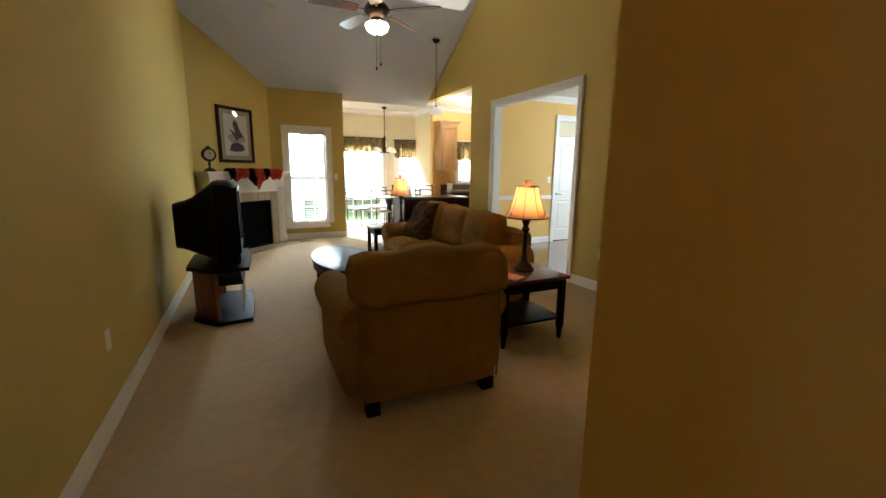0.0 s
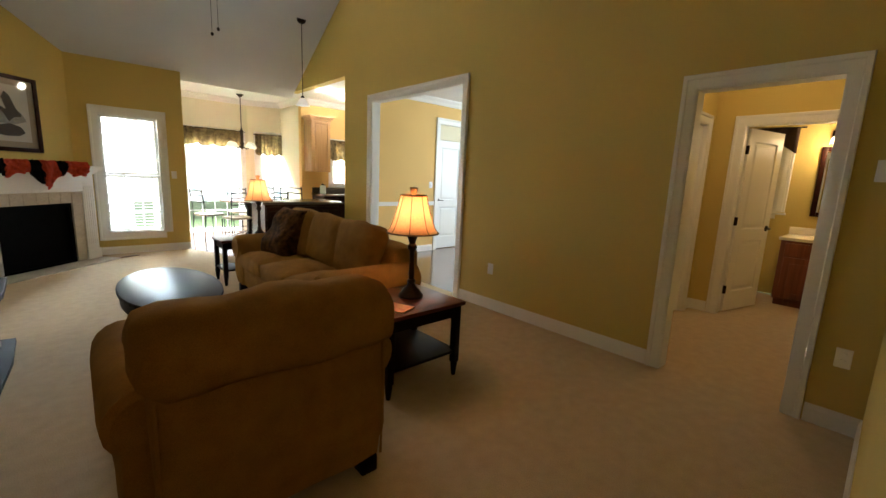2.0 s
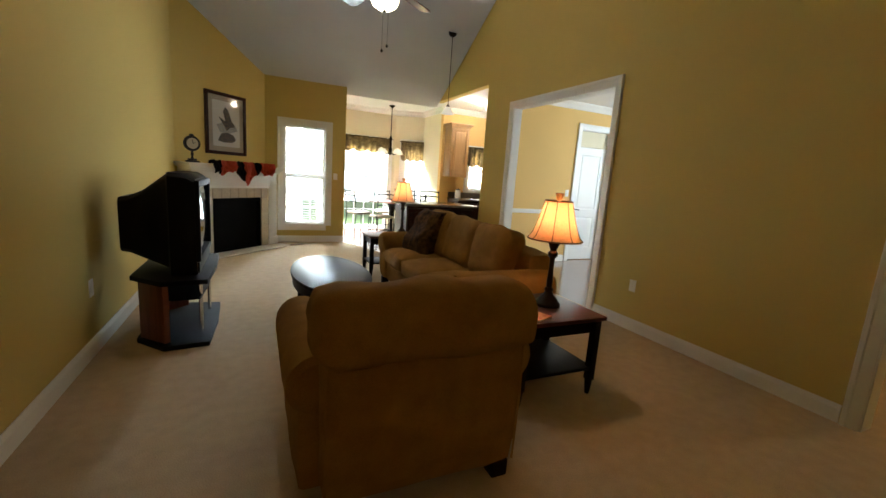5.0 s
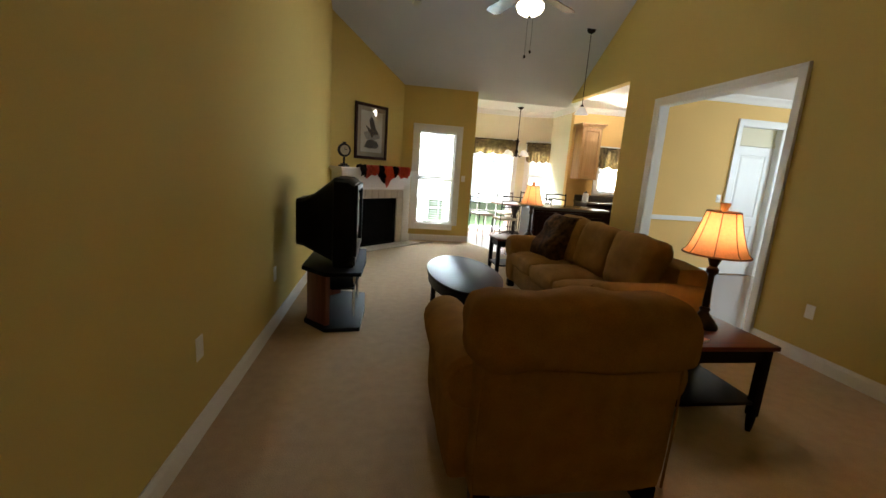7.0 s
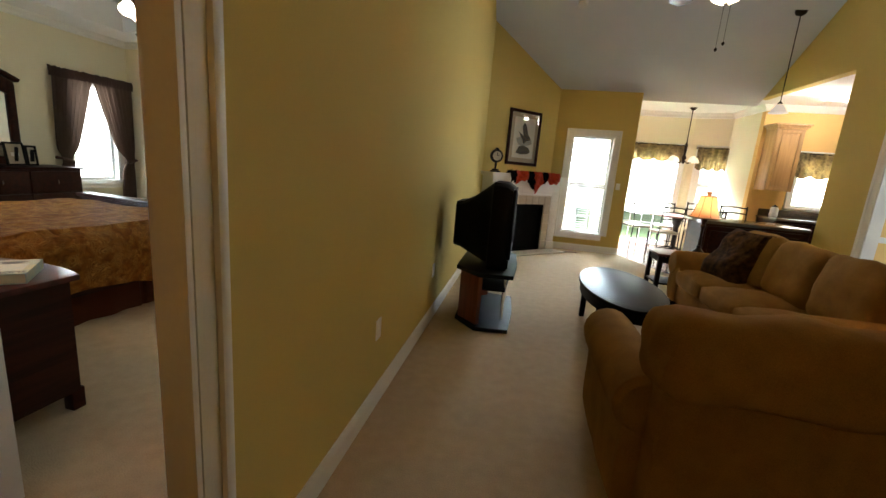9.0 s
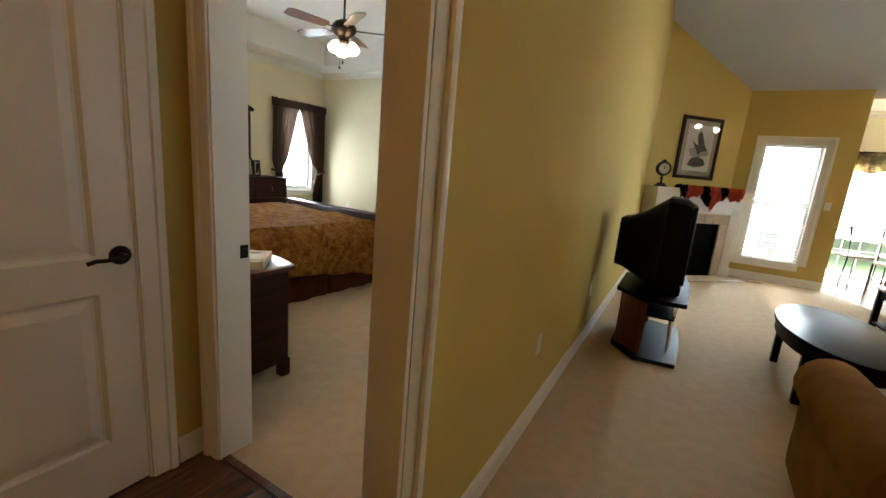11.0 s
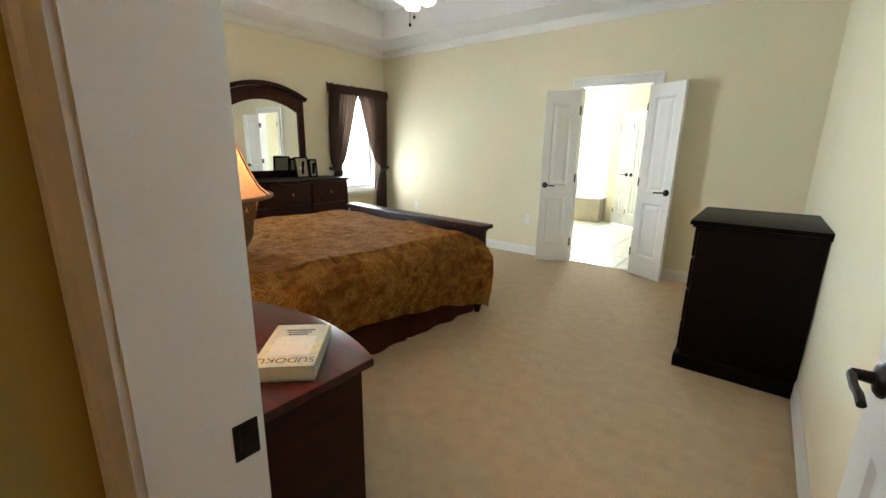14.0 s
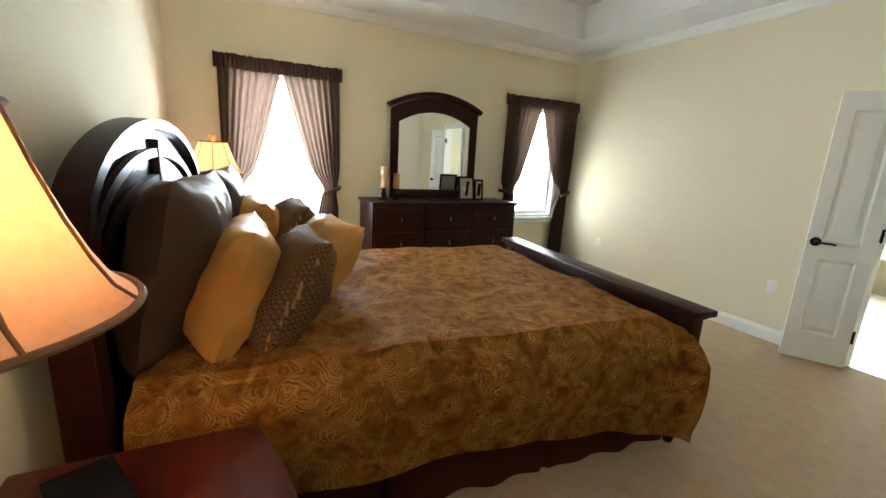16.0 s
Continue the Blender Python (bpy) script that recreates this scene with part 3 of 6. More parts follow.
structure("ceiling_vestibule", box(-1.27, -2.0, H1, 0.0, DY0, H1 + 0.08), CEIL, "white vestibule ceiling", "ceiling")
structure("wall_vestibule_header", box(-0.12, -2.0, H1 + 0.08, 0.0, DY0, TOP), WALL, "gold painted header over the vestibule")

# breakfast area and kitchen
structure("wall_breakfast_west", box(2.26, 9.0, 0, 2.38, 10.87, H1), WALL_DAYLIT, "breakfast wall in the daylit pale tone")
structure("wall_breakfast_north", pierced("y", 10.75, 10.87, 2.38, 4.05, 0, H1, [(2.80, 3.90, 0.0, 2.10)]), WALL_DAYLIT, "breakfast wall with glazed door, in the daylit pale tone")
ang = pose(4.05, 10.75, 0, 0, 0, -20)
structure("wall_breakfast_bay", moved(pierced("y", 0, 0.12, 0, 0.90, 0, H1, [(0.20, 0.72, 0.62, 2.10)]), ang), WALL_DAYLIT, "angled bay wall with window, in the daylit pale tone")
structure("wall_breakfast_east", box(4.68, 9.52, 0, 4.80, 10.60, H1), WALL_DAYLIT, "return wall in the daylit pale tone")
structure("wall_kitchen_north", pierced("y", 9.40, 9.52, 4.68, 8.2, 0, H1, [(5.36, 6.30, 1.10, 2.00)]), WALL_DIN, "pale painted kitchen wall with window")
structure("wall_kitchen_south", pierced("y", 6.80, 6.92, 4.45, 8.2, 0, H1, [(6.15, 6.88, 0, 2.34)]), WALL_DIN, "painted partition between kitchen and dining room")
structure("wall_kitchen_east", pierced("x", 8.2, 8.32, 0.9, 9.52, 0, H1, [(3.8, 5.4, 1.2, 2.3)]), WALL_DIN, "amber painted outer wall")
structure("ceiling_kitchen", prism([(2.26, 9.0), (4.45, 9.0), (4.45, 6.92), (8.2, 6.92), (8.2, 9.6), (5.0, 9.6), (5.0, 10.6), (4.05, 10.9), (2.26, 10.9)], H1, H1 + 0.08), CEIL, "white kitchen ceiling", "ceiling")

# dining room and hall
structure("ceiling_dining", box(4.45, 2.62, 2.74, 8.2, 6.80, 2.815), CEIL, "white dining ceiling", "ceiling")
structure("wall_dining_north", pierced("y", 6.76, 6.795, 4.45, 8.2, 0, 2.74, [(6.15, 6.88, 0, 2.34)]), WALL_DIN, "amber painted dining wall with chair rail")
structure("wall_hall_north", pierced("y", 2.45, 2.57, 4.45, 6.45, 0, 2.74, [(4.85, 6.10, 0, 2.04)]), WALL, "gold painted hall wall with closet doors")
structure("wall_hall_east", pierced("x", 6.33, 6.45, 0.9, 2.45, 0, 2.74, [(1.42, 2.18, 0, 2.04)]), WALL, "gold painted hall wall with bathroom doorway")
structure("wall_hall_south", box(4.45, 0.9, 0, 8.2, 1.02, 2.74), WALL, "gold painted hall wall")
structure("wall_hall_bath_north", box(6.45, 2.80, 0, 8.2, 2.92, 2.74), WALL, "gold painted bathroom wall")
structure("ceiling_hall", box(4.45, 0.9, 2.74, 8.2, 2.615, 2.82), CEIL, "white hall ceiling", "ceiling")

# bedroom
BEDH = 2.78
structure("wall_bedroom_west", pierced("x", -5.62, -5.50, DY0, 6.74, 0, 3.2, [(2.50, 3.36, 0.70, 2.12), (5.72, 6.40, 0.70, 2.12)]), WALL_DAYLIT, "pale yellow bedroom wall with two windows")
structure("wall_bedroom_north", pierced("y", 6.62, 6.74, -5.50, -0.12, 0, 3.2, [(-2.30, -1.52, 0, 2.06)]), WALL_DAYLIT, "pale yellow bedroom wall with double doors")
structure("wall_bedroom_south", box(-5.50, DY0, 0, -1.145, DY1, 3.2), WALL_DAYLIT, "pale yellow bedroom wall behind the bed")
structure("wall_bedroom_east", box(-0.16, DY1, 0, -0.1205, 6.62, 3.2), WALL_DAYLIT, "pale yellow bedroom wall")
structure("wall_bedroom_door_inner", pierced("y", DY1, DY1 + 0.008, -1.145, -0.165, 0, 3.2, [(DX0, DX1, 0, 2.05)]), WALL_DAYLIT, "pale yellow wall around the bedroom doorway")
tray = bmesh.new()
tx0, tx1, ty0, ty1 = -4.89, -0.76, 2.72, 6.06
for a in ((-5.5, DY1, tx0, 6.62), (tx1, DY1, -0.16, 6.62), (tx0, DY1, tx1, ty0), (tx0, ty1, tx1, 6.62)):
    bx(tray, a[0], a[1], BEDH, a[2], a[3], BEDH + 0.06)
for a in ((tx0 - 0.06, ty0 - 0.06, tx0, ty1 + 0.06), (tx1, ty0 - 0.06, tx1 + 0.06, ty1 + 0.06), (tx0, ty0 - 0.06, tx1, ty0), (tx0, ty1, tx1, ty1 + 0.06)):
    bx(tray, a[0], a[1], BEDH + 0.06, a[2], a[3], BEDH + 0.34)
bx(tray, tx0 - 0.06, ty0 - 0.06, BEDH + 0.34, tx1 + 0.06, ty1 + 0.06, BEDH + 0.40)
structure("ceiling_bedroom", tray, CEIL, "white tray ceiling with raised middle", "ceiling")
crown_run([(-5.5, DY1), (-5.5, 6.62), (-0.16, 6.62), (-0.16, DY1)], BEDH, 0.08, -1)

# bathroom beyond the double doors
structure("wall_bath_north", pierced("y", 10.60, 10.72, -3.9, -2.90, 0, 2.78, [(-3.80, -3.05, 0.75, 2.15)]), WALL_DAYLIT, "pale yellow bathroom wall with a bright window")
structure("wall_bath_west", box(-4.02, 6.74, 0, -3.9, 10.72, 2.78), WALL_DAYLIT, "pale yellow bathroom wall")
structure("wall_bath_east", box(-0.62, 6.74, 0, -0.5, 10.72, 2.78), WALL_DAYLIT, "pale yellow bathroom wall")
structure("wall_bath_closet", moved(pierced("y", 0, 0.1, 0, 2.6, 0, 2.78, [(0.17, 0.83, 0, 2.04)]), pose(-2.868, 10.04, 0, 0, 0, -33)), WALL_DAYLIT, "pale yellow angled closet wall")
structure("wall_bath_return", box(-2.90, 10.06, 0, -2.79, 10.72, 2.78), WALL_DAYLIT, "pale yellow return wall beside the bathtub")
structure("ceiling_bath", box(-3.9, 6.74, 2.78, -0.5, 10.72, 2.86), CEIL, "white bathroom ceiling", "ceiling")

# glowing cards stand for bright distance; the near ones also block the sun
def backdrop(x0, y0, x1, y1, z0, z1, m, label):
    bm = bmesh.new()
    bm.faces.new([bm.verts.new(p) for p in ((x0, y0, z0), (x1, y1, z0), (x1, y1, z1), (x0, y0, z1))])
    return structure("backdrop", bm, m, label, "backdrop")


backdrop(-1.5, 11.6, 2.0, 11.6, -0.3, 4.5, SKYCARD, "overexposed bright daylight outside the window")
backdrop(-4.0, 24.0, 18.0, 24.0, -0.3, 9.0, TREECARD, "glowing backdrop card of blurred trees beyond the glazed door")
backdrop(5.2, 11.6, 9.0, 11.6, -0.3, 4.5, TREECARD, "glowing backdrop card of blurred garden beyond the kitchen window")
backdrop(-8.0, -1.0, -8.0, 9.0, -0.3, 4.5, SKYCARD, "overexposed bright daylight outside the bedroom")
backdrop(-6.0, 11.2, 0.0, 11.2, -0.3, 4.5, SKYCARD, "overexposed bright daylight outside the bathroom")

# trim: jambs, casings, skirtings
def lined(name, axis, c0, c1, a, b, top, label, faces=(1, 1), low=0.0):
    """A cased opening: jamb lining through the wall and casings on its faces."""
    e = thing(name, label, "doorway", kind="structure")
    bm = bmesh.new()
    for s in (a, b - 0.018):
        if axis == "x":
            bx(bm, c0 - 0.003, s, low, c1 + 0.003, s + 0.018, top)
        else:
            bx(bm, s, c0 - 0.003, low, s + 0.018, c1 + 0.003, top)
    if axis == "x":
        bx(bm, c0 - 0.003, a + 0.018, top - 0.018, c1 + 0.003, b - 0.018, top)
    else:
        bx(bm, a + 0.018, c0 - 0.003, top - 0.018, b - 0.018, c1 + 0.003, top)
    part("jamb", bm, TRIM, e)
    if faces[0]:
        casing("door_casing", axis, c0, -1, a + 0.01, b - 0.01, top - 0.008, e)
    if faces[1]:
        casing("door_casing", axis, c1, 1, a + 0.01, b - 0.01, top - 0.008, e)
    return e


lined("door_frame_dining", "x", 4.33, 4.45, 4.30, 6.145, 2.38, "white moulded casing of the dining opening")
lined("door_frame_hall", "x", 4.33, 4.45, 1.27, 2.03, 2.04, "white moulded casing of the hall doorway")
lined("door_frame_bedroom", "y", DY0, DY1 + 0.008, DX0, DX1, 2.05, "white moulded casing of the bedroom doorway")
lined("door_frame_bath_hall", "x", 6.33, 6.45, 1.42, 2.18, 2.04, "white moulded casing of the bathroom doorway")
lined("door_frame_vestibule_closet", "x", -1.27, -1.145, 1.055, 1.67, 2.04, "white moulded casing of the closet door", (0, 1))
lined("door_frame_bath", "y", 6.62, 6.74, -2.30, -1.52, 2.06, "white casing of the bathroom double doors")
lined("door_frame_hall_closet", "y", 2.45, 2.57, 4.85, 6.10, 2.04, "white casing of the hall closet", (1, 0))
lined("door_frame_pantry", "y", 6.76, 6.92, 6.15, 6.88, 2.34, "white casing of the pantry opening", (1, 0))

skirting([(0, END_Y + 0.10), (0, 7.70)], -1)
skirting([(1.14, 8.84), (2.50, 8.84)], -1)
skirting([(4.33, 4.22), (4.33, 2.12)], -1)
skirting([(4.33, 6.92), (4.33, 6.235)], -1)
skirting([(4.33, 1.18), (4.33, 0.93), (1.30, 0.93), (1.30, -2.0)], -1)
skirting([(-1.145, 1.76), (-1.145, DY0), (DX0 - 0.09, DY0)], -1)
skirting([(-5.5, 6.62), (-2.39, 6.62)], -1)
skirting([(-1.43, 6.62), (-0.16, 6.62), (-0.16, 2.3)], -1)
skirting([(DX0 - 0.09, DY1 + 0.008), (-1.145, DY1), (-5.5, DY1), (-5.5, 6.62)], -1)
skirting([(4.45, 2.45), (4.76, 2.45)], -1)
skirting([(6.19, 2.45), (6.33, 2.45), (6.33, 2.27)], -1)
skirting([(2.38, 10.75), (2.72, 10.75)], -1)
skirting([(4.45, 6.76), (6.06, 6.76)], -1)
crown_run([(4.45, 6.76), (8.2, 6.76)], 2.74, 0.10, -1)
crown_run([(2.38, 9.0), (2.38, 10.75), (4.05, 10.75), (4.68, 10.52), (4.68, 9.40), (8.2, 9.40)], H1, 0.10, -1)
structure("trim", box(4.45, 6.738, 0.85, 6.06, 6.76, 0.92, 0.006), TRIM, "white chair rail along the dining wall", "chair rail")

# cased end of the living room wall, beside the bedroom door
wall_end = thing("door_frame_vestibule", "white moulded casing around the end of the living room wall", "doorway", kind="structure")
part("jamb", joined(box(-0.056, END_Y - 0.018, 0, 0.020, END_Y - 0.001, 2.40, 0.002)), TRIM, wall_end)
end_casing = joined(box(0.001, END_Y + 0.001, 0, 0.022, END_Y + 0.060, 2.48, 0.003), box(0.001, END_Y + 0.061, 0, 0.036, END_Y + 0.095, 2.48, 0.010))
part("door_casing", end_casing, TRIM, wall_end, "moulded white casing strip")

# ---- doors and windows ----


def panel_face(bm, w, h, panels, t=0.036):
    """A moulded door leaf standing in the plane y = 0, from x = 0 to w, with raised and sunk panels on both faces."""
    cuts_z = sorted({0.0, h} | {z for p in panels for z in p[2:]})
    cuts_x = sorted({0.0, w} | {x for p in panels for x in p[:2]})
    for x0, x1 in zip(cuts_x, cuts_x[1:]):
        for z0, z1 in zip(cuts_z, cuts_z[1:]):
            if not any(p[0] - 1e-6 <= x0 and x1 <= p[1] + 1e-6 and p[2] - 1e-6 <= z0 and z1 <= p[3] + 1e-6 for p in panels):
                bx(bm, x0, -t / 2, z0, x1, t / 2, z1)
    for px0, px1, pz0, pz1 in panels:
        for s in (-1, 1):
            def ring(ins, y):
                return [bm.verts.new(q) for q in ((px0 + ins, y * s, pz0 + ins), (px1 - ins, y * s, pz0 + ins), (px1 - ins, y * s, pz1 - ins), (px0 + ins, y * s, pz1 - ins))]
            rr = [ring(0, t / 2), ring(0.012, t / 2 - 0.010), ring(0.022, t / 2 - 0.011), ring(0.055, t / 2 - 0.004), ring(0.06, t / 2 - 0.004)]
            for a, b in zip(rr, rr[1:]):
                for k in range(4):
                    bm.faces.new((a[k], a[(k + 1) % 4], b[(k + 1) % 4], b[k]))
            bm.faces.new(rr[-1])
    bmesh.ops.remove_doubles(bm, verts=bm.verts, dist=0.0002)
    return bm


def lever(parent, x, z, side, way, t=0.036):
    """Bronze lever handle with a round rose on one face of a leaf; way is the direction in which the lever points."""
    y = side * t / 2
    rose = lathe([(0.034, 0), (0.033, 0.006), (0.026, 0.012), (0.012, 0.014), (0.010, 0.045), (0.0, 0.045)], 20)
    moved(rose, pose(x, y, z, -90 * side, 0, 0))
    arm = tube([(x, y + side * 0.043, z), (x + way * 0.02, y + side * 0.046, z + 0.001), (x + way * 0.055, y + side * 0.046, z - 0.004), (x + way * 0.085, y + side * 0.045, z - 0.002), (x + way * 0.11, y + side * 0.044, z - 0.009)], 0.0075, 8)
    part("lever_handle", joined(rose, arm), BRONZE, parent, "dark bronze lever handle")


def two_panel(w, h):
    m = 0.115 if w > 0.5 else 0.085
    return [(m, w - m, 0.22, 0.22 + 0.58), (m, w - m, 0.93, h - 0.13)]


def door(name, label, w, h, m, handle=(), hinges=(), panels=None, group=""):
    e = thing(name, label, "door", m, group, "structure")
    leaf = part("leaf", panel_face(bmesh.new(), w, h, panels or two_panel(w, h)), TRIM, e, smooth=False)
    for x, side, way in handle:
        lever(leaf, x, 0.93, side, way)
    for z in hinges:
        hb = box(-0.006, -0.026, z - 0.045, 0.004, 0.026, z + 0.045, 0.002)
        rod(hb, (-0.006, 0.024, z - 0.05), (-0.006, 0.024, z + 0.05), 0.007)
        part("hinge", hb, BRONZE, leaf, "dark bronze butt hinge")
    return e


door("door_1", "closed white two-panel closet door with bronze lever", 0.574, 2.005, pose(-1.165, 1.078, 0.01, 0, 0, 90), [(0.53, -1, -1)], (0.25, 1.02, 1.78))
door("door_2", "open white two-panel bedroom door with bronze lever", 0.83, 2.0, pose(-0.222, DY1 + 0.012, 0.012, 0, 0, 91), [(0.76, 1, -1), (0.76, -1, -1)], (0.25, 1.02, 1.78))
door("door_3", "open white two-panel bathroom door leaf", 0.385, 2.0, pose(-2.275, 6.595, 0.012, 0, 0, 180 + 30), [(0.335, 1, -1)], (0.25, 1.02, 1.78), group="bathroom double doors")
door("door_3", "open white two-panel bathroom door leaf", 0.385, 2.0, pose(-1.545, 6.595, 0.012, 0, 0, -26), [(0.335, -1, -1)], (0.25, 1.02, 1.78), group="bathroom double doors")
door("door_4", "half-open white two-panel door to the hall bathroom", 0.71, 2.0, pose(6.46, 2.155, 0.012, 0, 0, -14), [(0.65, -1, -1), (0.65, 1, -1)], (0.25, 1.02, 1.78))
for k in range(2):
    door("closet_door", "closed white panelled hall closet door", 0.60, 2.0, pose(4.872 + 0.604 * k, 2.50, 0.012), (), (), group="hall closet doors")
# wall above the pantry door, its lit look put into the pale colour
structure("trim", joined(box(6.17, 6.83, 2.05, 6.86, 6.89, 2.11, 0.003), box(6.17, 6.855, 2.11, 6.86, 6.885, 2.322)), WALL_DAYLIT, "panel above the pantry door, coloured pale as lit wall", "panel")
door("door_5", "closed white two-panel pantry door", 0.688, 2.035, pose(6.171, 6.86, 0.010), [(0.06, -1, 1)], (), None)
for k in range(2):
    door("bath_closet_door", "closed white panelled bathroom closet door", 0.30, 2.0, pose(-2.868, 10.04, 0.012, 0, 0, -33) @ pose(0.185 + 0.31 * k, 0.03, 0), [(0.25 if k == 0 else 0.05, -1, -1 if k == 0 else 1)], (0.25, 1.78), group="bathroom closet doors")
strike = joined(box(DX0 + 0.018, DY1 - 0.030, 0.895, DX0 + 0.021, DY1 + 0.006, 0.952, 0.001), box(DX0 + 0.019, DY1 - 0.022, 0.908, DX0 + 0.0235, DY1 - 0.008, 0.938, 0.001))
single("strike_plate", strike, BRONZE, "dark bronze strike plate let into the door jamb", "strike plate", "structure")


def flat_pane(axis, c, a, b, lo, hi):
    bm = bmesh.new()
    q = ((a, lo), (b, lo), (b, hi), (a, hi))
    bm.faces.new([bm.verts.new((c, s, z) if axis == "x" else (s, c, z)) for s, z in q])
    return bm


def window(name, label, axis, c, out, a, b, lo, hi, rows, cols, depth=0.12, sashes=2, blind=False, sill=True, m=None):
    """A sash window in an opening. axis, c: the inner wall plane; out: the side on which the room lies."""
    e = thing(name, label, "window", m, kind="structure")

    def P(bm, s0, d0, z0, s1, d1, z1, bev=0.003):
        lo_d, hi_d = sorted((c - out * d0, c - out * d1))
        if axis == "x":
            bx(bm, lo_d, s0, z0, hi_d, s1, z1, bev, 1)
        else:
            bx(bm, s0, lo_d, z0, s1, hi_d, z1, bev, 1)
        return bm
    fr = bmesh.new()
    for s0, s1, z0, z1 in ((a, a + 0.03, lo, hi), (b - 0.03, b, lo, hi), (a + 0.03, b - 0.03, hi - 0.03, hi), (a + 0.03, b - 0.03, lo, lo + 0.03)):
        P(fr, s0, -0.002, z0, s1, depth, z1, 0)
    part("window_frame", fr, TRIM, e)
    step = (hi - lo - 0.06) / sashes
    for k in range(sashes):
        z0, z1 = lo + 0.03 + k * step, lo + 0.03 + (k + 1) * step
        d = 0.07 if k == 0 else 0.095
        sash = bmesh.new()
        a2, b2 = a + 0.03, b - 0.03
        for s0, s1, y0, y1 in ((a2, a2 + 0.04, z0, z1), (b2 - 0.04, b2, z0, z1), (a2 + 0.04, b2 - 0.04, z0, z0 + 0.045), (a2 + 0.04, b2 - 0.04, z1 - 0.04, z1)):
            P(sash, s0, d, y0, s1, d + 0.025, y1)
        for r in range(1, rows):
            zz = z0 + 0.04 + (z1 - z0 - 0.08) * r / rows
            P(sash, a2 + 0.04, d + 0.004, zz - 0.008, b2 - 0.04, d + 0.02, zz + 0.008, 0)
        for q in range(1, cols):
            ss = a2 + 0.04 + (b2 - a2 - 0.08) * q / cols
            P(sash, ss - 0.008, d + 0.005, z0 + 0.04, ss + 0.008, d + 0.019, z1 - 0.04, 0)
        sh = part("sash", sash, TRIM, e)
        pane = part("pane", flat_pane(axis, c - out * (d + 0.012), a2 + 0.035, b2 - 0.035, z0 + 0.035, z1 - 0.035), PANE, sh)
        pane.visible_shadow = False
    casing("window_casing", axis, c, out, a + 0.008, b - 0.008, hi - 0.008, e, lo + 0.008, True)
    if sill:
        P2 = P(bmesh.new(), a - 0.10, 0.0, lo - 0.03, b + 0.10, -0.05, lo + 0.0, 0.004)
        part("window_sill", P2, TRIM, e)
    if blind:
        bl = bmesh.new()
        P(bl, a + 0.034, 0.01, hi - 0.065, b - 0.034, 0.05, hi - 0.032, 0.004)
        n = int((hi - lo - 0.12) / 0.044)
        for k in range(n):
            z = lo + 0.05 + 0.044 * k
            lo_d, hi_d = c - out * 0.012, c - out * 0.046
            q = [(a + 0.04, lo_d, z + 0.001), (b - 0.04, lo_d, z + 0.001), (b - 0.04, hi_d, z + 0.004), (a + 0.04, hi_d, z + 0.004)]
            if axis == "x":
                q = [(y, x, zz) for x, y, zz in q]
            vs = [bl.verts.new(v) for v in q]
            vs2 = [bl.verts.new((v[0], v[1], v[2] + 0.002)) for v in q]
            bl.faces.new(vs)
            bl.faces.new(vs2[::-1])
            for i in range(4):
                bl.faces.new((vs[i], vs2[i], vs2[(i + 1) % 4], vs[(i + 1) % 4]))
        part("blind", bl, BLIND, e, "white horizontal blind with open slats", smooth=False)
    return e


window("window_1", "tall white sash window with open white blind", "y", 8.84, -1, 1.42, 2.18, 0.30, 2.09, 3, 3, 0.16, blind=True, sill=False)
window("window_2", "white sash window behind brown curtains", "x", -5.50, 1, 2.50, 3.36, 0.70, 2.12, 1, 1, sashes=1)
window("window_3", "white sash window behind brown curtains", "x", -5.50, 1, 5.72, 6.40, 0.70, 2.12, 1, 1, sashes=1)
window("window_4", "white kitchen window above the counter", "y", 9.40, -1, 5.36, 6.30, 1.10, 2.00, 1, 2, blind=True)
window("window_5", "white bay window of the breakfast area", "y", 0.0, -1, 0.20, 0.72, 0.62, 2.10, 3, 2, m=ang)
window("window_6", "bright white-framed window over the bathtub", "y", 10.60, -1, -3.80, -3.05, 0.75, 2.15, 1, 1, sashes=1)
window("glazed_door", "white glazed garden door with small panes", "y", 10.75, -1, 2.80, 3.90, 0.0, 2.10, 5, 4, sashes=1, sill=False)


def plate(name, m, label, rocker=False):
    """A wall plate in the plane y = 0 that faces -y."""
    e = thing(name, label, "switch" if rocker else "outlet", m)
    part("plate", box(-0.036, -0.006, -0.058, 0.036, 0, 0.058, 0.003), WHITEPLATE, e)
    if rocker:
        part("toggle", box(-0.008, -0.016, -0.012, 0.008, -0.005, 0.012, 0.003), WHITEPLATE, e)
    else:
        for z in (-0.02, 0.02):
            part("socket", moved(lathe([(0.016, 0), (0.0155, 0.003), (0.0, 0.003)], 14), pose(0, -0.006, z, 90)), WHITEPLATE, e)
    return e


OUT = "white duplex outlet plate on the wall"
plate("wall_outlet", pose(0.0, 3.01, 0.452, 0, 0, 90), OUT)
plate("wall_outlet", pose(0.0, 4.385, 0.452, 0, 0, 90), OUT)
plate("wall_outlet", pose(4.33, 3.765, 0.435, 0, 0, -90), OUT)
plate("wall_outlet", pose(-4.80, 6.62, 0.47, 0, 0, 0), OUT)
plate("wall_outlet", pose(-2.85, 6.62, 0.47, 0, 0, 0), OUT)
plate("wall_outlet", pose(-5.50, 3.62, 0.42, 0, 0, 90), OUT)
plate("light_switch", pose(2.33, 8.84, 1.22, 0, 0, 0), "white toggle light switch on the wall", True)
plate("light_switch", pose(4.33, 1.06, 1.50, 0, 0, -90), "white toggle light switch on the wall", True)
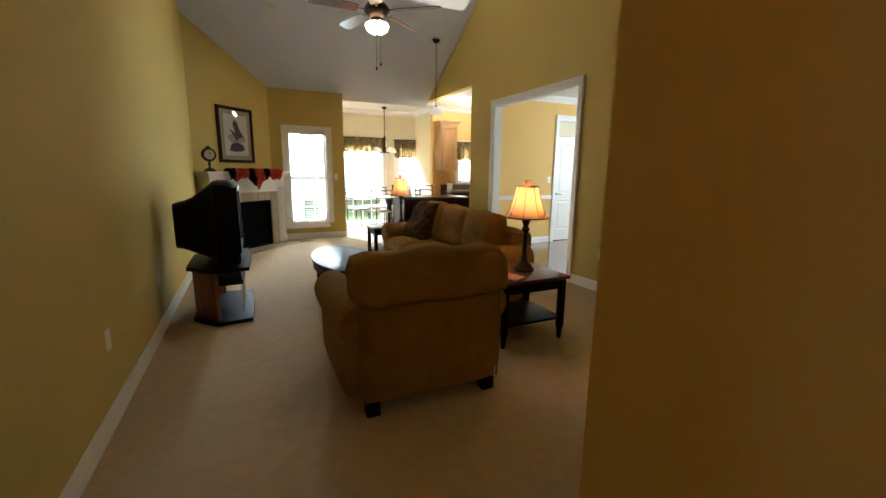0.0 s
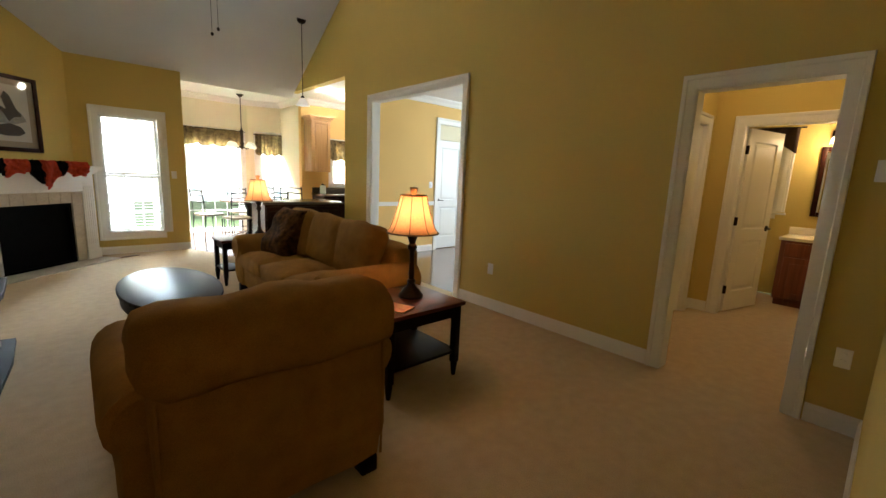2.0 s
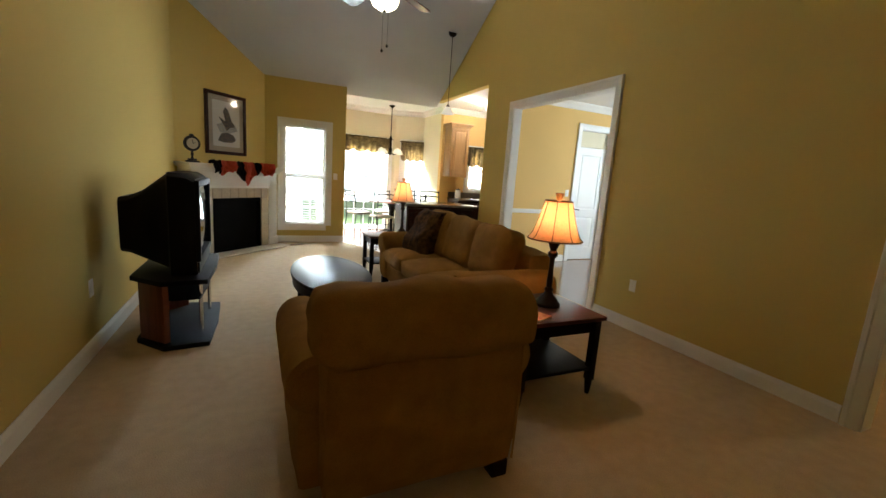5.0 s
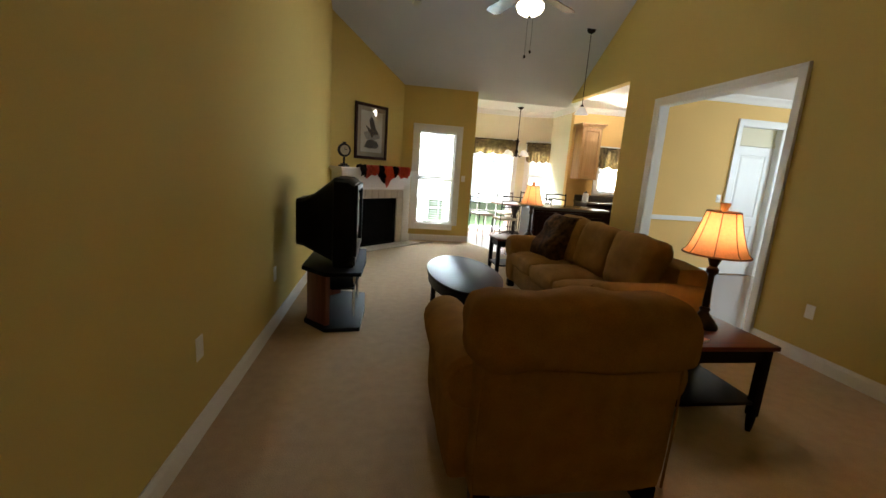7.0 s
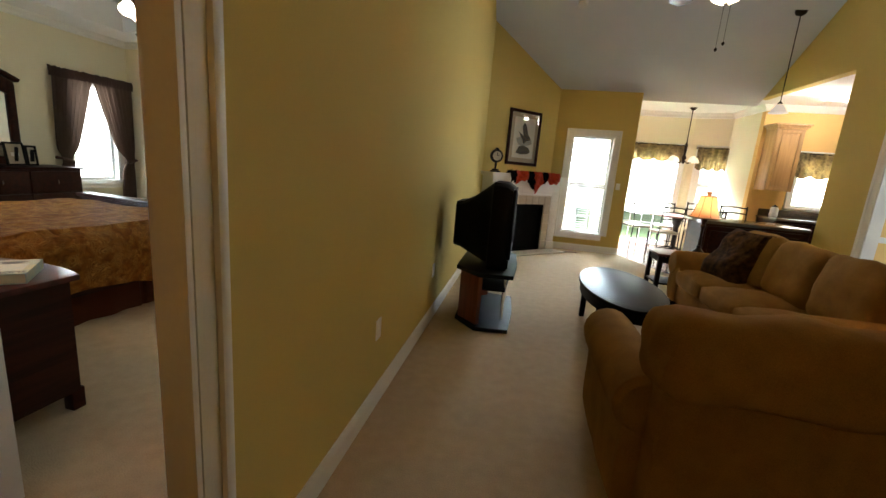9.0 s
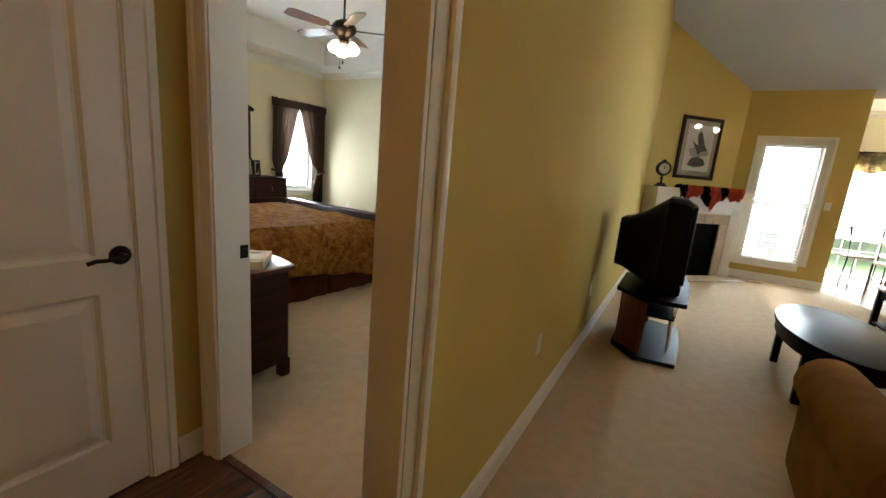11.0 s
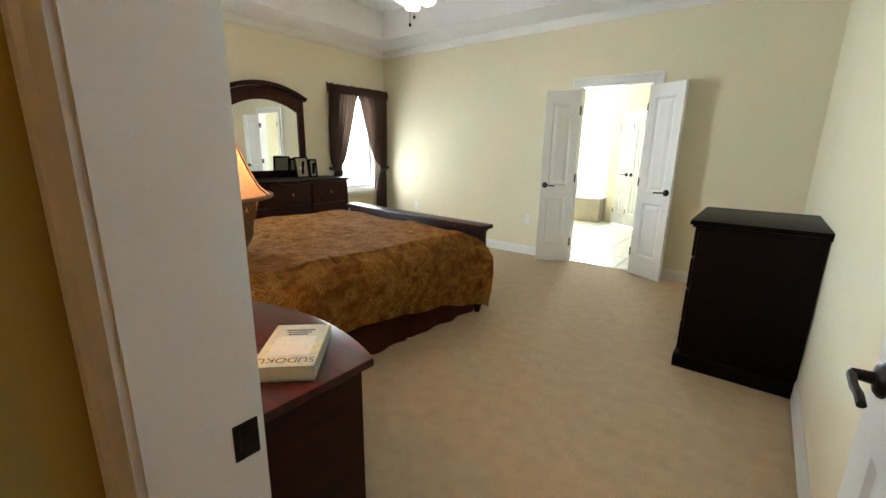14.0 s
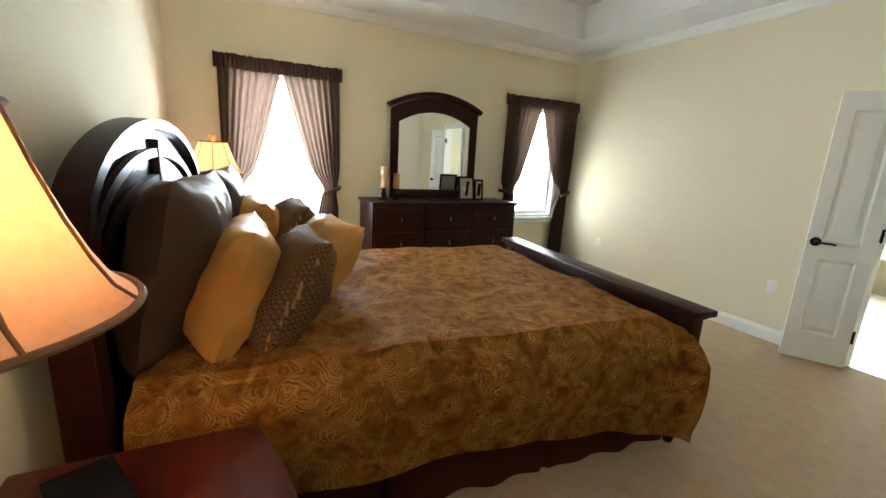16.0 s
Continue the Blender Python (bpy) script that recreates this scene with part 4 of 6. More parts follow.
plate("light_switch", pose(5.98, 6.76, 1.22, 0, 0, 0), "white toggle light switch on the wall", True)
plate("light_switch", pose(4.33, 1.06, 0.44, 0, 0, -90), OUT)

# ---- fireplace on the diagonal wall: local x along the wall, y out of the room ----
DG = pose(0.57, 8.27, 0, 0, 0, 45)
FRONT = DG @ pose(0, -0.07, 0)
fp = thing("fireplace", "white wooden mantel fireplace with tiled surround and black firebox", "fireplace", FRONT)
part("chase", box(-0.78, 0.001, 0, 0.78, 0.075, 1.28), TRIM, fp)
for s in (-1, 1):
    leg = box(-0.09, -0.20, 0.14, 0.09, 0.0, 1.10, 0.004)
    for k in range(5):
        bx(leg, -0.062 + 0.031 * k - 0.009, -0.208, 0.22, -0.062 + 0.031 * k + 0.009, -0.199, 1.04, 0.004, 1)
    bx(leg, -0.105, -0.215, 0.0, 0.105, 0.0, 0.15, 0.006)
    part("pilaster", moved(leg, pose(0.70 * s, 0, 0)), TRIM, fp)
part("frieze", joined(box(-0.79, -0.20, 0.98, 0.79, 0.0, 1.22, 0.005), box(-0.62, -0.212, 0.965, 0.62, -0.199, 0.995, 0.004)), TRIM, fp)
mant = bmesh.new()
for d, z0, z1, w in ((0.225, 1.20, 1.225, 0.81), (0.25, 1.225, 1.25, 0.835), (0.275, 1.25, 1.27, 0.86), (0.295, 1.27, 1.31, 0.885)):
    bx(mant, -w, -d, z0, w, 0.0, z1, 0.006)
part("mantel_shelf", mant, TRIM, fp)
for x0, x1, z0, z1 in [(-0.61, -0.46, 0.02 + 0.156 * k, 0.17 + 0.156 * k) for k in range(6)] + [(0.46, 0.61, 0.02 + 0.156 * k, 0.17 + 0.156 * k) for k in range(6)] + [(-0.455 + 0.152 * k, -0.307 + 0.152 * k, 0.82, 0.955) for k in range(6)]:
    part("tile", box(x0, -0.192, z0, x1, -0.17, z1, 0.003, 1), STONE, fp)
part("surround_backing", joined(box(-0.61, -0.18, 0, -0.46, 0, 0.97), box(0.46, -0.18, 0, 0.61, 0, 0.97), box(-0.46, -0.18, 0.815, 0.46, 0, 0.97)), STONE, fp)
part("firebox", joined(box(-0.455, -0.16, 0.0, 0.455, -0.04, 0.03), box(-0.455, -0.05, 0.0, 0.455, -0.03, 0.815), box(-0.455, -0.175, 0.0, -0.42, -0.04, 0.815), box(0.42, -0.175, 0.0, 0.455, -0.04, 0.815), box(-0.42, -0.175, 0.755, 0.42, -0.04, 0.815)), SOOT, fp, "black steel firebox")
part("glass_front", box(-0.42, -0.12, 0.03, 0.42, -0.115, 0.755), SOOT, fp, "dark glass firebox front")
hearth = thing("hearth", "flush beige tiled hearth in front of the fireplace", "hearth", FRONT, kind="structure")
for i in range(6):
    for j in range(2):
        part("tile", box(-0.80 + 0.268 * i, -0.50 + 0.16 * j - 0.0, 0.0, -0.535 + 0.268 * i, -0.343 + 0.16 * j, 0.012, 0.003, 1), STONE, hearth)


def framed_print(m):
    e = thing("framed_picture", "engraving of an eagle in a dark wooden frame with wide mat", "picture", m)
    w, h = 0.73, 0.90
    fr = bmesh.new()
    for x0, z0, x1, z1 in ((-w / 2, -h / 2, -w / 2 + 0.05, h / 2), (w / 2 - 0.05, -h / 2, w / 2, h / 2), (-w / 2 + 0.05, h / 2 - 0.05, w / 2 - 0.05, h / 2), (-w / 2 + 0.05, -h / 2, w / 2 - 0.05, -h / 2 + 0.05)):
        bx(fr, x0, -0.032, z0, x1, -0.002, z1, 0.006)
    part("frame", fr, DARKCHERRY, e, "dark carved wooden frame")
    part("mat", box(-w / 2 + 0.045, -0.016, -h / 2 + 0.045, w / 2 - 0.045, -0.008, h / 2 - 0.045), MATBOARD, e, "tan mat board")
    pr = part("print", box(-0.24, -0.020, -0.33, 0.24, -0.016, 0.33), PRINT, e, "cream printed sheet")
    rk = slab([(-0.16, -0.25), (-0.05, -0.27), (0.10, -0.26), (0.17, -0.22), (0.12, -0.15), (0.0, -0.12), (-0.10, -0.14)], -0.022, -0.020)
    part("rock", rk, INKGREY, pr)
    part("wash", slab([(-0.18, -0.02), (-0.05, 0.03), (0.16, 0.0), (0.20, -0.08), (0.05, -0.13), (-0.12, -0.12)], -0.0212, -0.020), INKPALE, pr)
    part("bird", slab([(-0.14, 0.10), (-0.02, 0.04), (-0.06, 0.18), (-0.02, 0.25), (0.03, 0.21), (0.09, 0.06), (0.15, 0.0), (0.14, -0.03), (0.06, -0.04), (0.0, -0.10), (-0.04, -0.03), (-0.10, 0.05)], -0.0225, -0.020), INKGREY, pr)
    gl = part("glazing", flat_pane("y", -0.026, -w / 2 + 0.05, w / 2 - 0.05, -h / 2 + 0.05, h / 2 - 0.05), PANE, e, "clear picture glass")
    gl.visible_shadow = False
    return e


framed_print(DG @ pose(0.02, 0.0, 1.905))

clk = thing("mantel_clock", "black round mantel clock on a scrolled stand", "clock", FRONT @ pose(-0.72, -0.15, 1.31, 0, 0, -20))
part("base", joined(box(-0.075, -0.045, 0, 0.075, 0.045, 0.025, 0.008), box(-0.05, -0.03, 0.025, 0.05, 0.03, 0.05, 0.008), lathe([(0.02, 0), (0.012, 0.03), (0.02, 0.06), (0.012, 0.10)], 12, (0, 0, 0.05))), IRON, clk)
part("case", moved(lathe([(0.085, -0.025), (0.10, -0.02), (0.105, 0.0), (0.10, 0.022), (0.08, 0.026), (0.0, 0.026)], 26), pose(0, 0, 0.25, 90)), IRON, clk)
part("dial", moved(lathe([(0.072, 0), (0.0, 0.002)], 24), pose(0, -0.028, 0.25, 90)), MATBOARD, clk, "cream clock dial")
part("clock_hands", joined(box(-0.003, -0.034, 0.25, 0.003, -0.031, 0.30), moved(box(-0.003, -0.034, 0, 0.003, -0.031, 0.035), pose(0, 0, 0.25, 0, 70, 0))), IRON, clk)
part("crown_ring", joined(lathe([(0.02, 0), (0.03, 0.01), (0.03, 0.02), (0.015, 0.03)], 12, (0, 0, 0.345))), IRON, clk)

gar = thing("mantel_garland", "orange and black feathery swag draped over the mantel", "garland", FRONT @ pose(0.03, -0.30, 1.312))
random.seed(5)
for i, (x0, x1, m) in enumerate(((-0.46, -0.36, BLACKCLOTH), (-0.37, -0.14, ORANGE), (-0.15, -0.03, BLACKCLOTH), (-0.04, 0.14, ORANGE), (0.13, 0.22, BLACKCLOTH), (0.21, 0.47, ORANGE))):
    bm = bmesh.new()
    n, kk = 14, 10
    rows_ = []
    for a in range(n + 1):
        x = 1.25 * (x0 + (x1 - x0) * a / n)
        sag = 0.10 + 0.20 * (math.cos(x * 6.2) ** 2) * (1 - abs(x) / 0.62) + 0.02 * math.sin(x * 40)
        row = []
        for b in range(kk + 1):
            v = b / kk
            y = 0.06 - 0.10 * min(1, v * 3) - 0.02 * math.sin(v * 3 + x * 25)
            z = 0.055 * math.sin(min(1, v * 3) * 3.1) - max(0, v - 0.25) / 0.75 * sag
            p = Vector((x, y, z))
            p += Vector((0, -0.016, 0.008)) * noise.noise(p * 38) * 1.6
            row.append(bm.verts.new(p))
        rows_.append(row)
    for a, b in zip(rows_, rows_[1:]):
        for k in range(kk):
            bm.faces.new((a[k], a[k + 1], b[k + 1], b[k]))
    bmesh.ops.solidify(bm, geom=bm.faces[:], thickness=0.012)
    part("swag", bm, m, gar, "orange feathery swag" if m is ORANGE else "black feathery swag")

# ---- television and stand: local x towards the room ----
st = thing("tv_stand", "corner television stand of red wood and black glass", "tv stand", pose(0.01, -0.115, 0))
side = [(0.22, 4.62), (0.40, 4.44), (0.43, 4.47), (0.25, 4.65)]
part("side_panel", prism(side, 0.03, 0.47, 0.003), REDWOOD, st, "red-brown wooden side panel")
part("side_panel", prism([(x, 9.82 - y) for x, y in side][::-1], 0.03, 0.47, 0.003), REDWOOD, st, "red-brown wooden side panel")
part("back_panel", box(0.215, 4.66, 0.345, 0.235, 5.16, 0.47, 0.003), BLACK, st)
part("lower_back_panel", box(0.245, 4.655, 0.036, 0.262, 5.165, 0.285, 0.003), BLACK, st)
out5 = [(0.20, 4.60), (0.40, 4.38), (0.68, 4.42), (0.70, 4.90), (0.68, 5.39), (0.40, 5.43), (0.20, 5.21)]
part("base_plate", prism(out5, 0.0, 0.035, 0.004), BLACK, st, "black glass base plate")
part("middle_shelf", prism([(0.26, 4.70), (0.44, 4.50), (0.62, 4.52), (0.64, 4.90), (0.62, 5.29), (0.44, 5.31), (0.26, 5.11)], 0.33, 0.345, 0.003), BLACK, st, "black glass shelf")
part("top_plate", prism([(x if x > 0.3 else x - 0.02, y) for x, y in out5], 0.47, 0.505, 0.004), BLACK, st)
for y in (4.62, 5.19):
    part("post", rod(bmesh.new(), (0.61, y, 0.03), (0.61, y, 0.475), 0.014, 12), CHROME, st, "chrome post")

tv = thing("television", "large black tube television with a dark glossy screen", "television", pose(0.58, 4.785, 0.507, 0, 0, 0))
hs = bmesh.new()
rings = []
for x, w, z0, z1 in ((0.035, 0.36, 0.0, 0.70), (-0.02, 0.375, 0.0, 0.735), (-0.13, 0.37, 0.0, 0.74), (-0.15, 0.33, 0.05, 0.72), (-0.30, 0.24, 0.10, 0.60), (-0.40, 0.20, 0.14, 0.55), (-0.46, 0.19, 0.15, 0.54)):
    r = 0.03
    rings.append([hs.verts.new((x, sy * (w - dy), z)) for sy, dy, z in ((-1, 0, z0 + r), (-1, r, z0), (1, r, z0), (1, 0, z0 + r), (1, 0, z1 - r), (1, r, z1), (-1, r, z1), (-1, 0, z1 - r))])
for a, b in zip(rings, rings[1:]):
    for k in range(8):
        hs.faces.new((a[k], a[(k + 1) % 8], b[(k + 1) % 8], b[k]))
hs.faces.new(rings[-1])
hs.faces.new(rings[0][::-1])
part("housing", hs, BLACK, tv)
scr = bmesh.new()
n = 10
gv = [[scr.verts.new((0.036 + 0.022 * (1 - (2 * i / n - 1) ** 2) * (1 - (2 * j / n - 1) ** 2) ** 0.8, -0.325 + 0.65 * i / n, 0.14 + 0.50 * j / n)) for j in range(n + 1)] for i in range(n + 1)]
for i in range(n):
    for j in range(n):
        scr.faces.new((gv[i][j], gv[i + 1][j], gv[i + 1][j + 1], gv[i][j + 1]))
part("screen", scr, SCREEN, tv, "dark bulging glass screen")
bz = bmesh.new()
for y0, z0, y1, z1 in ((-0.365, 0.10, -0.325, 0.69), (0.325, 0.10, 0.365, 0.69), (-0.325, 0.64, 0.325, 0.69), (-0.325, 0.10, 0.325, 0.14)):
    bx(bz, 0.03, y0, z0, 0.062, y1, z1, 0.008)
part("bezel", bz, BLACK, tv)
part("speaker_grille", box(0.03, -0.35, 0.015, 0.05, 0.35, 0.095, 0.01), BLACK, tv)

# ---- upholstery ----


def block_foot(x, y):
    return box(x - 0.04, y - 0.04, 0, x + 0.04, y + 0.04, 0.085, 0.008)


ac = thing("armchair", "tan chenille armchair with rolled arms and loose back cushion", "armchair", pose(1.655, 2.405, 0))
for x, y in ((-0.37, 0.06), (0.37, 0.06), (-0.40, 0.82), (0.40, 0.82)):
    part("leg", block_foot(x, y), ESPRESSO, ac, "dark wooden block foot")
part("back_panel", soft_box(-0.43, 0.0, 0.07, 0.43, 0.22, 0.76, 0.05, 0.006, 1), SOFA, ac)
part("back_cushion", moved(soft_box(-0.46, -0.155, -0.155, 0.46, 0.14, 0.15, 0.085, 0.018, 2, 9), pose(0, 0.12, 0.775, -6)), SOFA, ac, "loose rounded back cushion")
for s in (-1, 1):
    arm = soft_box(s * 0.415 - 0.10, 0.10, 0.09, s * 0.415 + 0.10, 0.90, 0.54, 0.04, 0.006, 3 + s)
    roll = moved(lathe([(0.0, 0), (0.10, 0.005), (0.125, 0.03), (0.13, 0.12), (0.13, 0.70), (0.125, 0.80), (0.10, 0.825), (0.0, 0.83)], 18), pose(s * 0.425, 0.09, 0.53, -90))
    part("arm", joined(arm, roll), SOFA, ac)
part("seat_base", soft_box(-0.36, 0.18, 0.08, 0.36, 0.86, 0.30, 0.03, 0.004, 8), SOFA, ac)
part("seat_cushion", soft_box(-0.345, 0.22, 0.29, 0.345, 0.92, 0.47, 0.06, 0.008, 9, 7, 0.03), SOFA, ac)
for s in (-1, 1):
    part("piping", tube([(s * 0.415, 0.004, 0.10), (s * 0.42, 0.002, 0.40), (s * 0.415, 0.004, 0.66)], 0.006), SOFA, ac)

so = thing("sofa", "tan chenille three-seat sofa with loose back cushions", "sofa", pose(2.38, 4.77, 0))
for x, y in ((0.08, -1.05), (0.08, 1.05), (0.86, -1.05), (0.86, 1.05)):
    part("leg", block_foot(x, y), ESPRESSO, so, "dark wooden block foot")
part("back_frame", soft_box(0.66, -1.06, 0.08, 0.95, 1.06, 0.78, 0.08, 0.008, 11, 8), SOFA, so)
part("seat_base", soft_box(0.04, -0.92, 0.08, 0.80, 0.92, 0.30, 0.04, 0.006, 12, 8), SOFA, so)
for s in (-1, 1):
    arm = soft_box(0.02, s * 1.02 - 0.12, 0.08, 0.90, s * 1.02 + 0.12, 0.52, 0.05, 0.008, 13 + s)
    roll = moved(lathe([(0.0, 0), (0.11, 0.006), (0.135, 0.04), (0.14, 0.12), (0.14, 0.78), (0.135, 0.86), (0.10, 0.89), (0.0, 0.895)], 18), pose(0.0, s * 1.05, 0.505, 0, 90))
    part("arm", joined(arm, roll), SOFA, so)
for k in range(3):
    y = -0.60 + 0.60 * k
    part("seat_cushion", soft_box(0.0, y - 0.297, 0.29, 0.72, y + 0.297, 0.47, 0.06, 0.010, 20 + k, 7, 0.035), SOFA, so)
    part("back_cushion", moved(soft_box(-0.11, -0.31, -0.25, 0.11, 0.31, 0.25, 0.10, 0.018, 30 + k, 8), pose(0.60, y, 0.70, 0, 14, 0)), SOFA, so, "loose plump back cushion")

tp = single("throw_pillow", moved(cushion(0.60, 0.53, 0.22, seed=3, rough=0.02), pose(2.80, 5.42, 0.69, 0, -62, 8)), LEAFY, "dark brown leaf-patterned throw pillow on the sofa", "pillow")


def end_table(name, label, m, w, d, h, drawer=True):
    e = thing(name, label, "table", m)
    part("tabletop", box(-w / 2, -d / 2, h - 0.028, w / 2, d / 2, h, 0.008), CHERRY, e, "polished reddish top")
    for x in (-1, 1):
        for y in (-1, 1):
            lx, ly = x * (w / 2 - 0.045), y * (d / 2 - 0.045)
            lg = box(lx - 0.024, ly - 0.024, 0.10, lx + 0.024, ly + 0.024, h - 0.028, 0.004)
            lathe([(0.014, 0), (0.019, 0.03), (0.024, 0.08), (0.024, 0.10)], 12, (lx, ly, 0), lg)
            part("leg", lg, ESPRESSO, e)
    for y in (-1, 1):
        part("apron", box(-w / 2 + 0.07, y * (d / 2 - 0.045) - 0.01, h - 0.11, w / 2 - 0.07, y * (d / 2 - 0.045) + 0.01, h - 0.03), ESPRESSO, e)
    for x in (-1, 1):
        part("apron", box(x * (w / 2 - 0.045) - 0.01, -d / 2 + 0.07, h - 0.11, x * (w / 2 - 0.045) + 0.01, d / 2 - 0.07, h - 0.03), ESPRESSO, e)
    part("lower_shelf", box(-w / 2 + 0.03, -d / 2 + 0.03, 0.17, w / 2 - 0.03, d / 2 - 0.03, 0.19, 0.004), ESPRESSO, e)
    return e


end_table("end_table", "dark wooden end table with lower shelf beside the sofa", pose(2.725, 3.135, 0), 0.64, 0.56, 0.54)
end_table("end_table", "small dark wooden end table at the sofa's far arm", pose(2.62, 6.30, 0), 0.62, 0.46, 0.54)

ct = thing("coffee_table", "oval espresso wooden coffee table with polished top", "table", pose(1.61, 4.68, 0))
oval = [(0.335 * math.cos(2 * math.pi * k / 48), 0.70 * math.sin(2 * math.pi * k / 48)) for k in range(48)]
part("tabletop", prism(oval, 0.42, 0.45, 0.006), TABLETOP, ct, "polished oval top")
part("apron", joined(prism([(x * 0.95, y * 0.975) for x, y in oval], 0.34, 0.419)), ESPRESSO, ct)
for a in (38, 142, 218, 322):
    x, y = 0.28 * math.cos(radians(a)), 0.62 * math.sin(radians(a))
    part("leg", prism([(x - 0.024, y - 0.024), (x + 0.024, y - 0.024), (x + 0.024, y + 0.024), (x - 0.024, y + 0.024)], 0, 0.35, 0.004), ESPRESSO, ct)

mg = thing("magazine", "colourful magazine lying on the end table", "magazine", pose(2.56, 3.00, 0.5405, 0, 0, 20))
part("pages", box(-0.07, -0.10, 0, 0.07, 0.10, 0.008, 0.002), PAGES, mg)
part("cover", box(-0.071, -0.101, 0.008, 0.071, 0.101, 0.010), REDINK, mg, "red and yellow printed cover")


def table_lamp(name, label, m, height, r0, r1, shade_h, watts, base_h, octagon=False, group=""):
    """A table lamp with a ribbed bell shade: base, stem, shade with trim, finial and a lit bulb."""
    e = thing(name, label, "lamp", m, group)
    segs = 8 if octagon else 20
    fat = 0.98 if octagon else 1.0
    part("base", lathe([(0.085 * fat, 0), (0.085 * fat, 0.018), (0.072 * fat, 0.03), (0.06 * fat, 0.05), (0.035 * fat, 0.075), (0.024 * fat, 0.095), (0.032 * fat, 0.11), (0.022 * fat, 0.125)], segs), BRONZE if not octagon else LAMPWOOD, e)
    z = height - shade_h
    part("stem", lathe([(0.018 * fat, 0.12), (0.021 * fat, 0.16), (0.016 * fat, 0.25), (0.017 * fat, z - 0.13), (0.033 * fat, z - 0.11), (0.033 * fat, z - 0.09), (0.020 * fat, z - 0.075), (0.040 * fat, z - 0.02), (0.040 * fat, z - 0.008), (0.020, z), (0.008, z + 0.02), (0.008, z + shade_h * 0.45)], segs), BRONZE if not octagon else LAMPWOOD, e)
    n = 48
    bell = bmesh.new()
    rr = []
    for t in (0, 0.1, 0.25, 0.45, 0.7, 1.0):
        r = r0 + (r1 - r0) * (t ** 0.62)
        rr.append([])
        for k in range(n):
            th = 2 * math.pi * k / n
            f = (k % 6) / 6.0
            wave = 1 - 0.022 * math.sin(math.pi * f) * (1 if octagon else 0.7)
            rr[-1].append(bell.verts.new((r * wave * math.cos(th), r * wave * math.sin(th), z + shade_h * t)))
    for a, b in zip(rr, rr[1:]):
        for k in range(n):
            bell.faces.new((a[k], a[(k + 1) % n], b[(k + 1) % n], b[k]))
    sh = part("shade", bell, SHADE, e, "glowing tan bell shade")
    for q in range(8):
        th = 2 * math.pi * q / 8
        pts = []
        for t in (0, 0.1, 0.25, 0.45, 0.7, 1.0):
            r = r0 + (r1 - r0) * (t ** 0.62) + 0.001
            pts.append((r * math.cos(th), r * math.sin(th), z + shade_h * t))
        part("rib", tube(pts, 0.0028, 6), SHADE_TRIM, sh)
    for r, zz in ((r0, z), (r1, z + shade_h)):
        ringp = [(r * math.cos(2 * math.pi * k / 40), r * math.sin(2 * math.pi * k / 40), zz) for k in range(41)]
        part("trim_ring", tube(ringp, 0.0055, 6), SHADE_TRIM, sh)
    part("finial", lathe([(0.010 * fat, 0), (0.016 * fat, 0.008), (0.020 * fat, 0.02), (0.028 * fat, 0.045), (0.028 * fat, 0.052), (0.0, 0.054)], 12, (0, 0, z + shade_h)), TASSEL, e)
    p = m.translation
    b = bulb("lamp_bulb", (p.x, p.y, p.z + z + shade_h * 0.52), watts, WARM, 0.055)
    return e


table_lamp("table_lamp", "bronze table lamp with a lit tan bell shade", pose(2.80, 3.155, 0.541), 0.70, 0.175, 0.085, 0.25, 4.2, 0.1, group="living room lamps")
table_lamp("table_lamp", "bronze table lamp with a lit tan bell shade", pose(2.80, 6.28, 0.541), 0.70, 0.165, 0.085, 0.25, 4.0, 0.1, group="living room lamps")


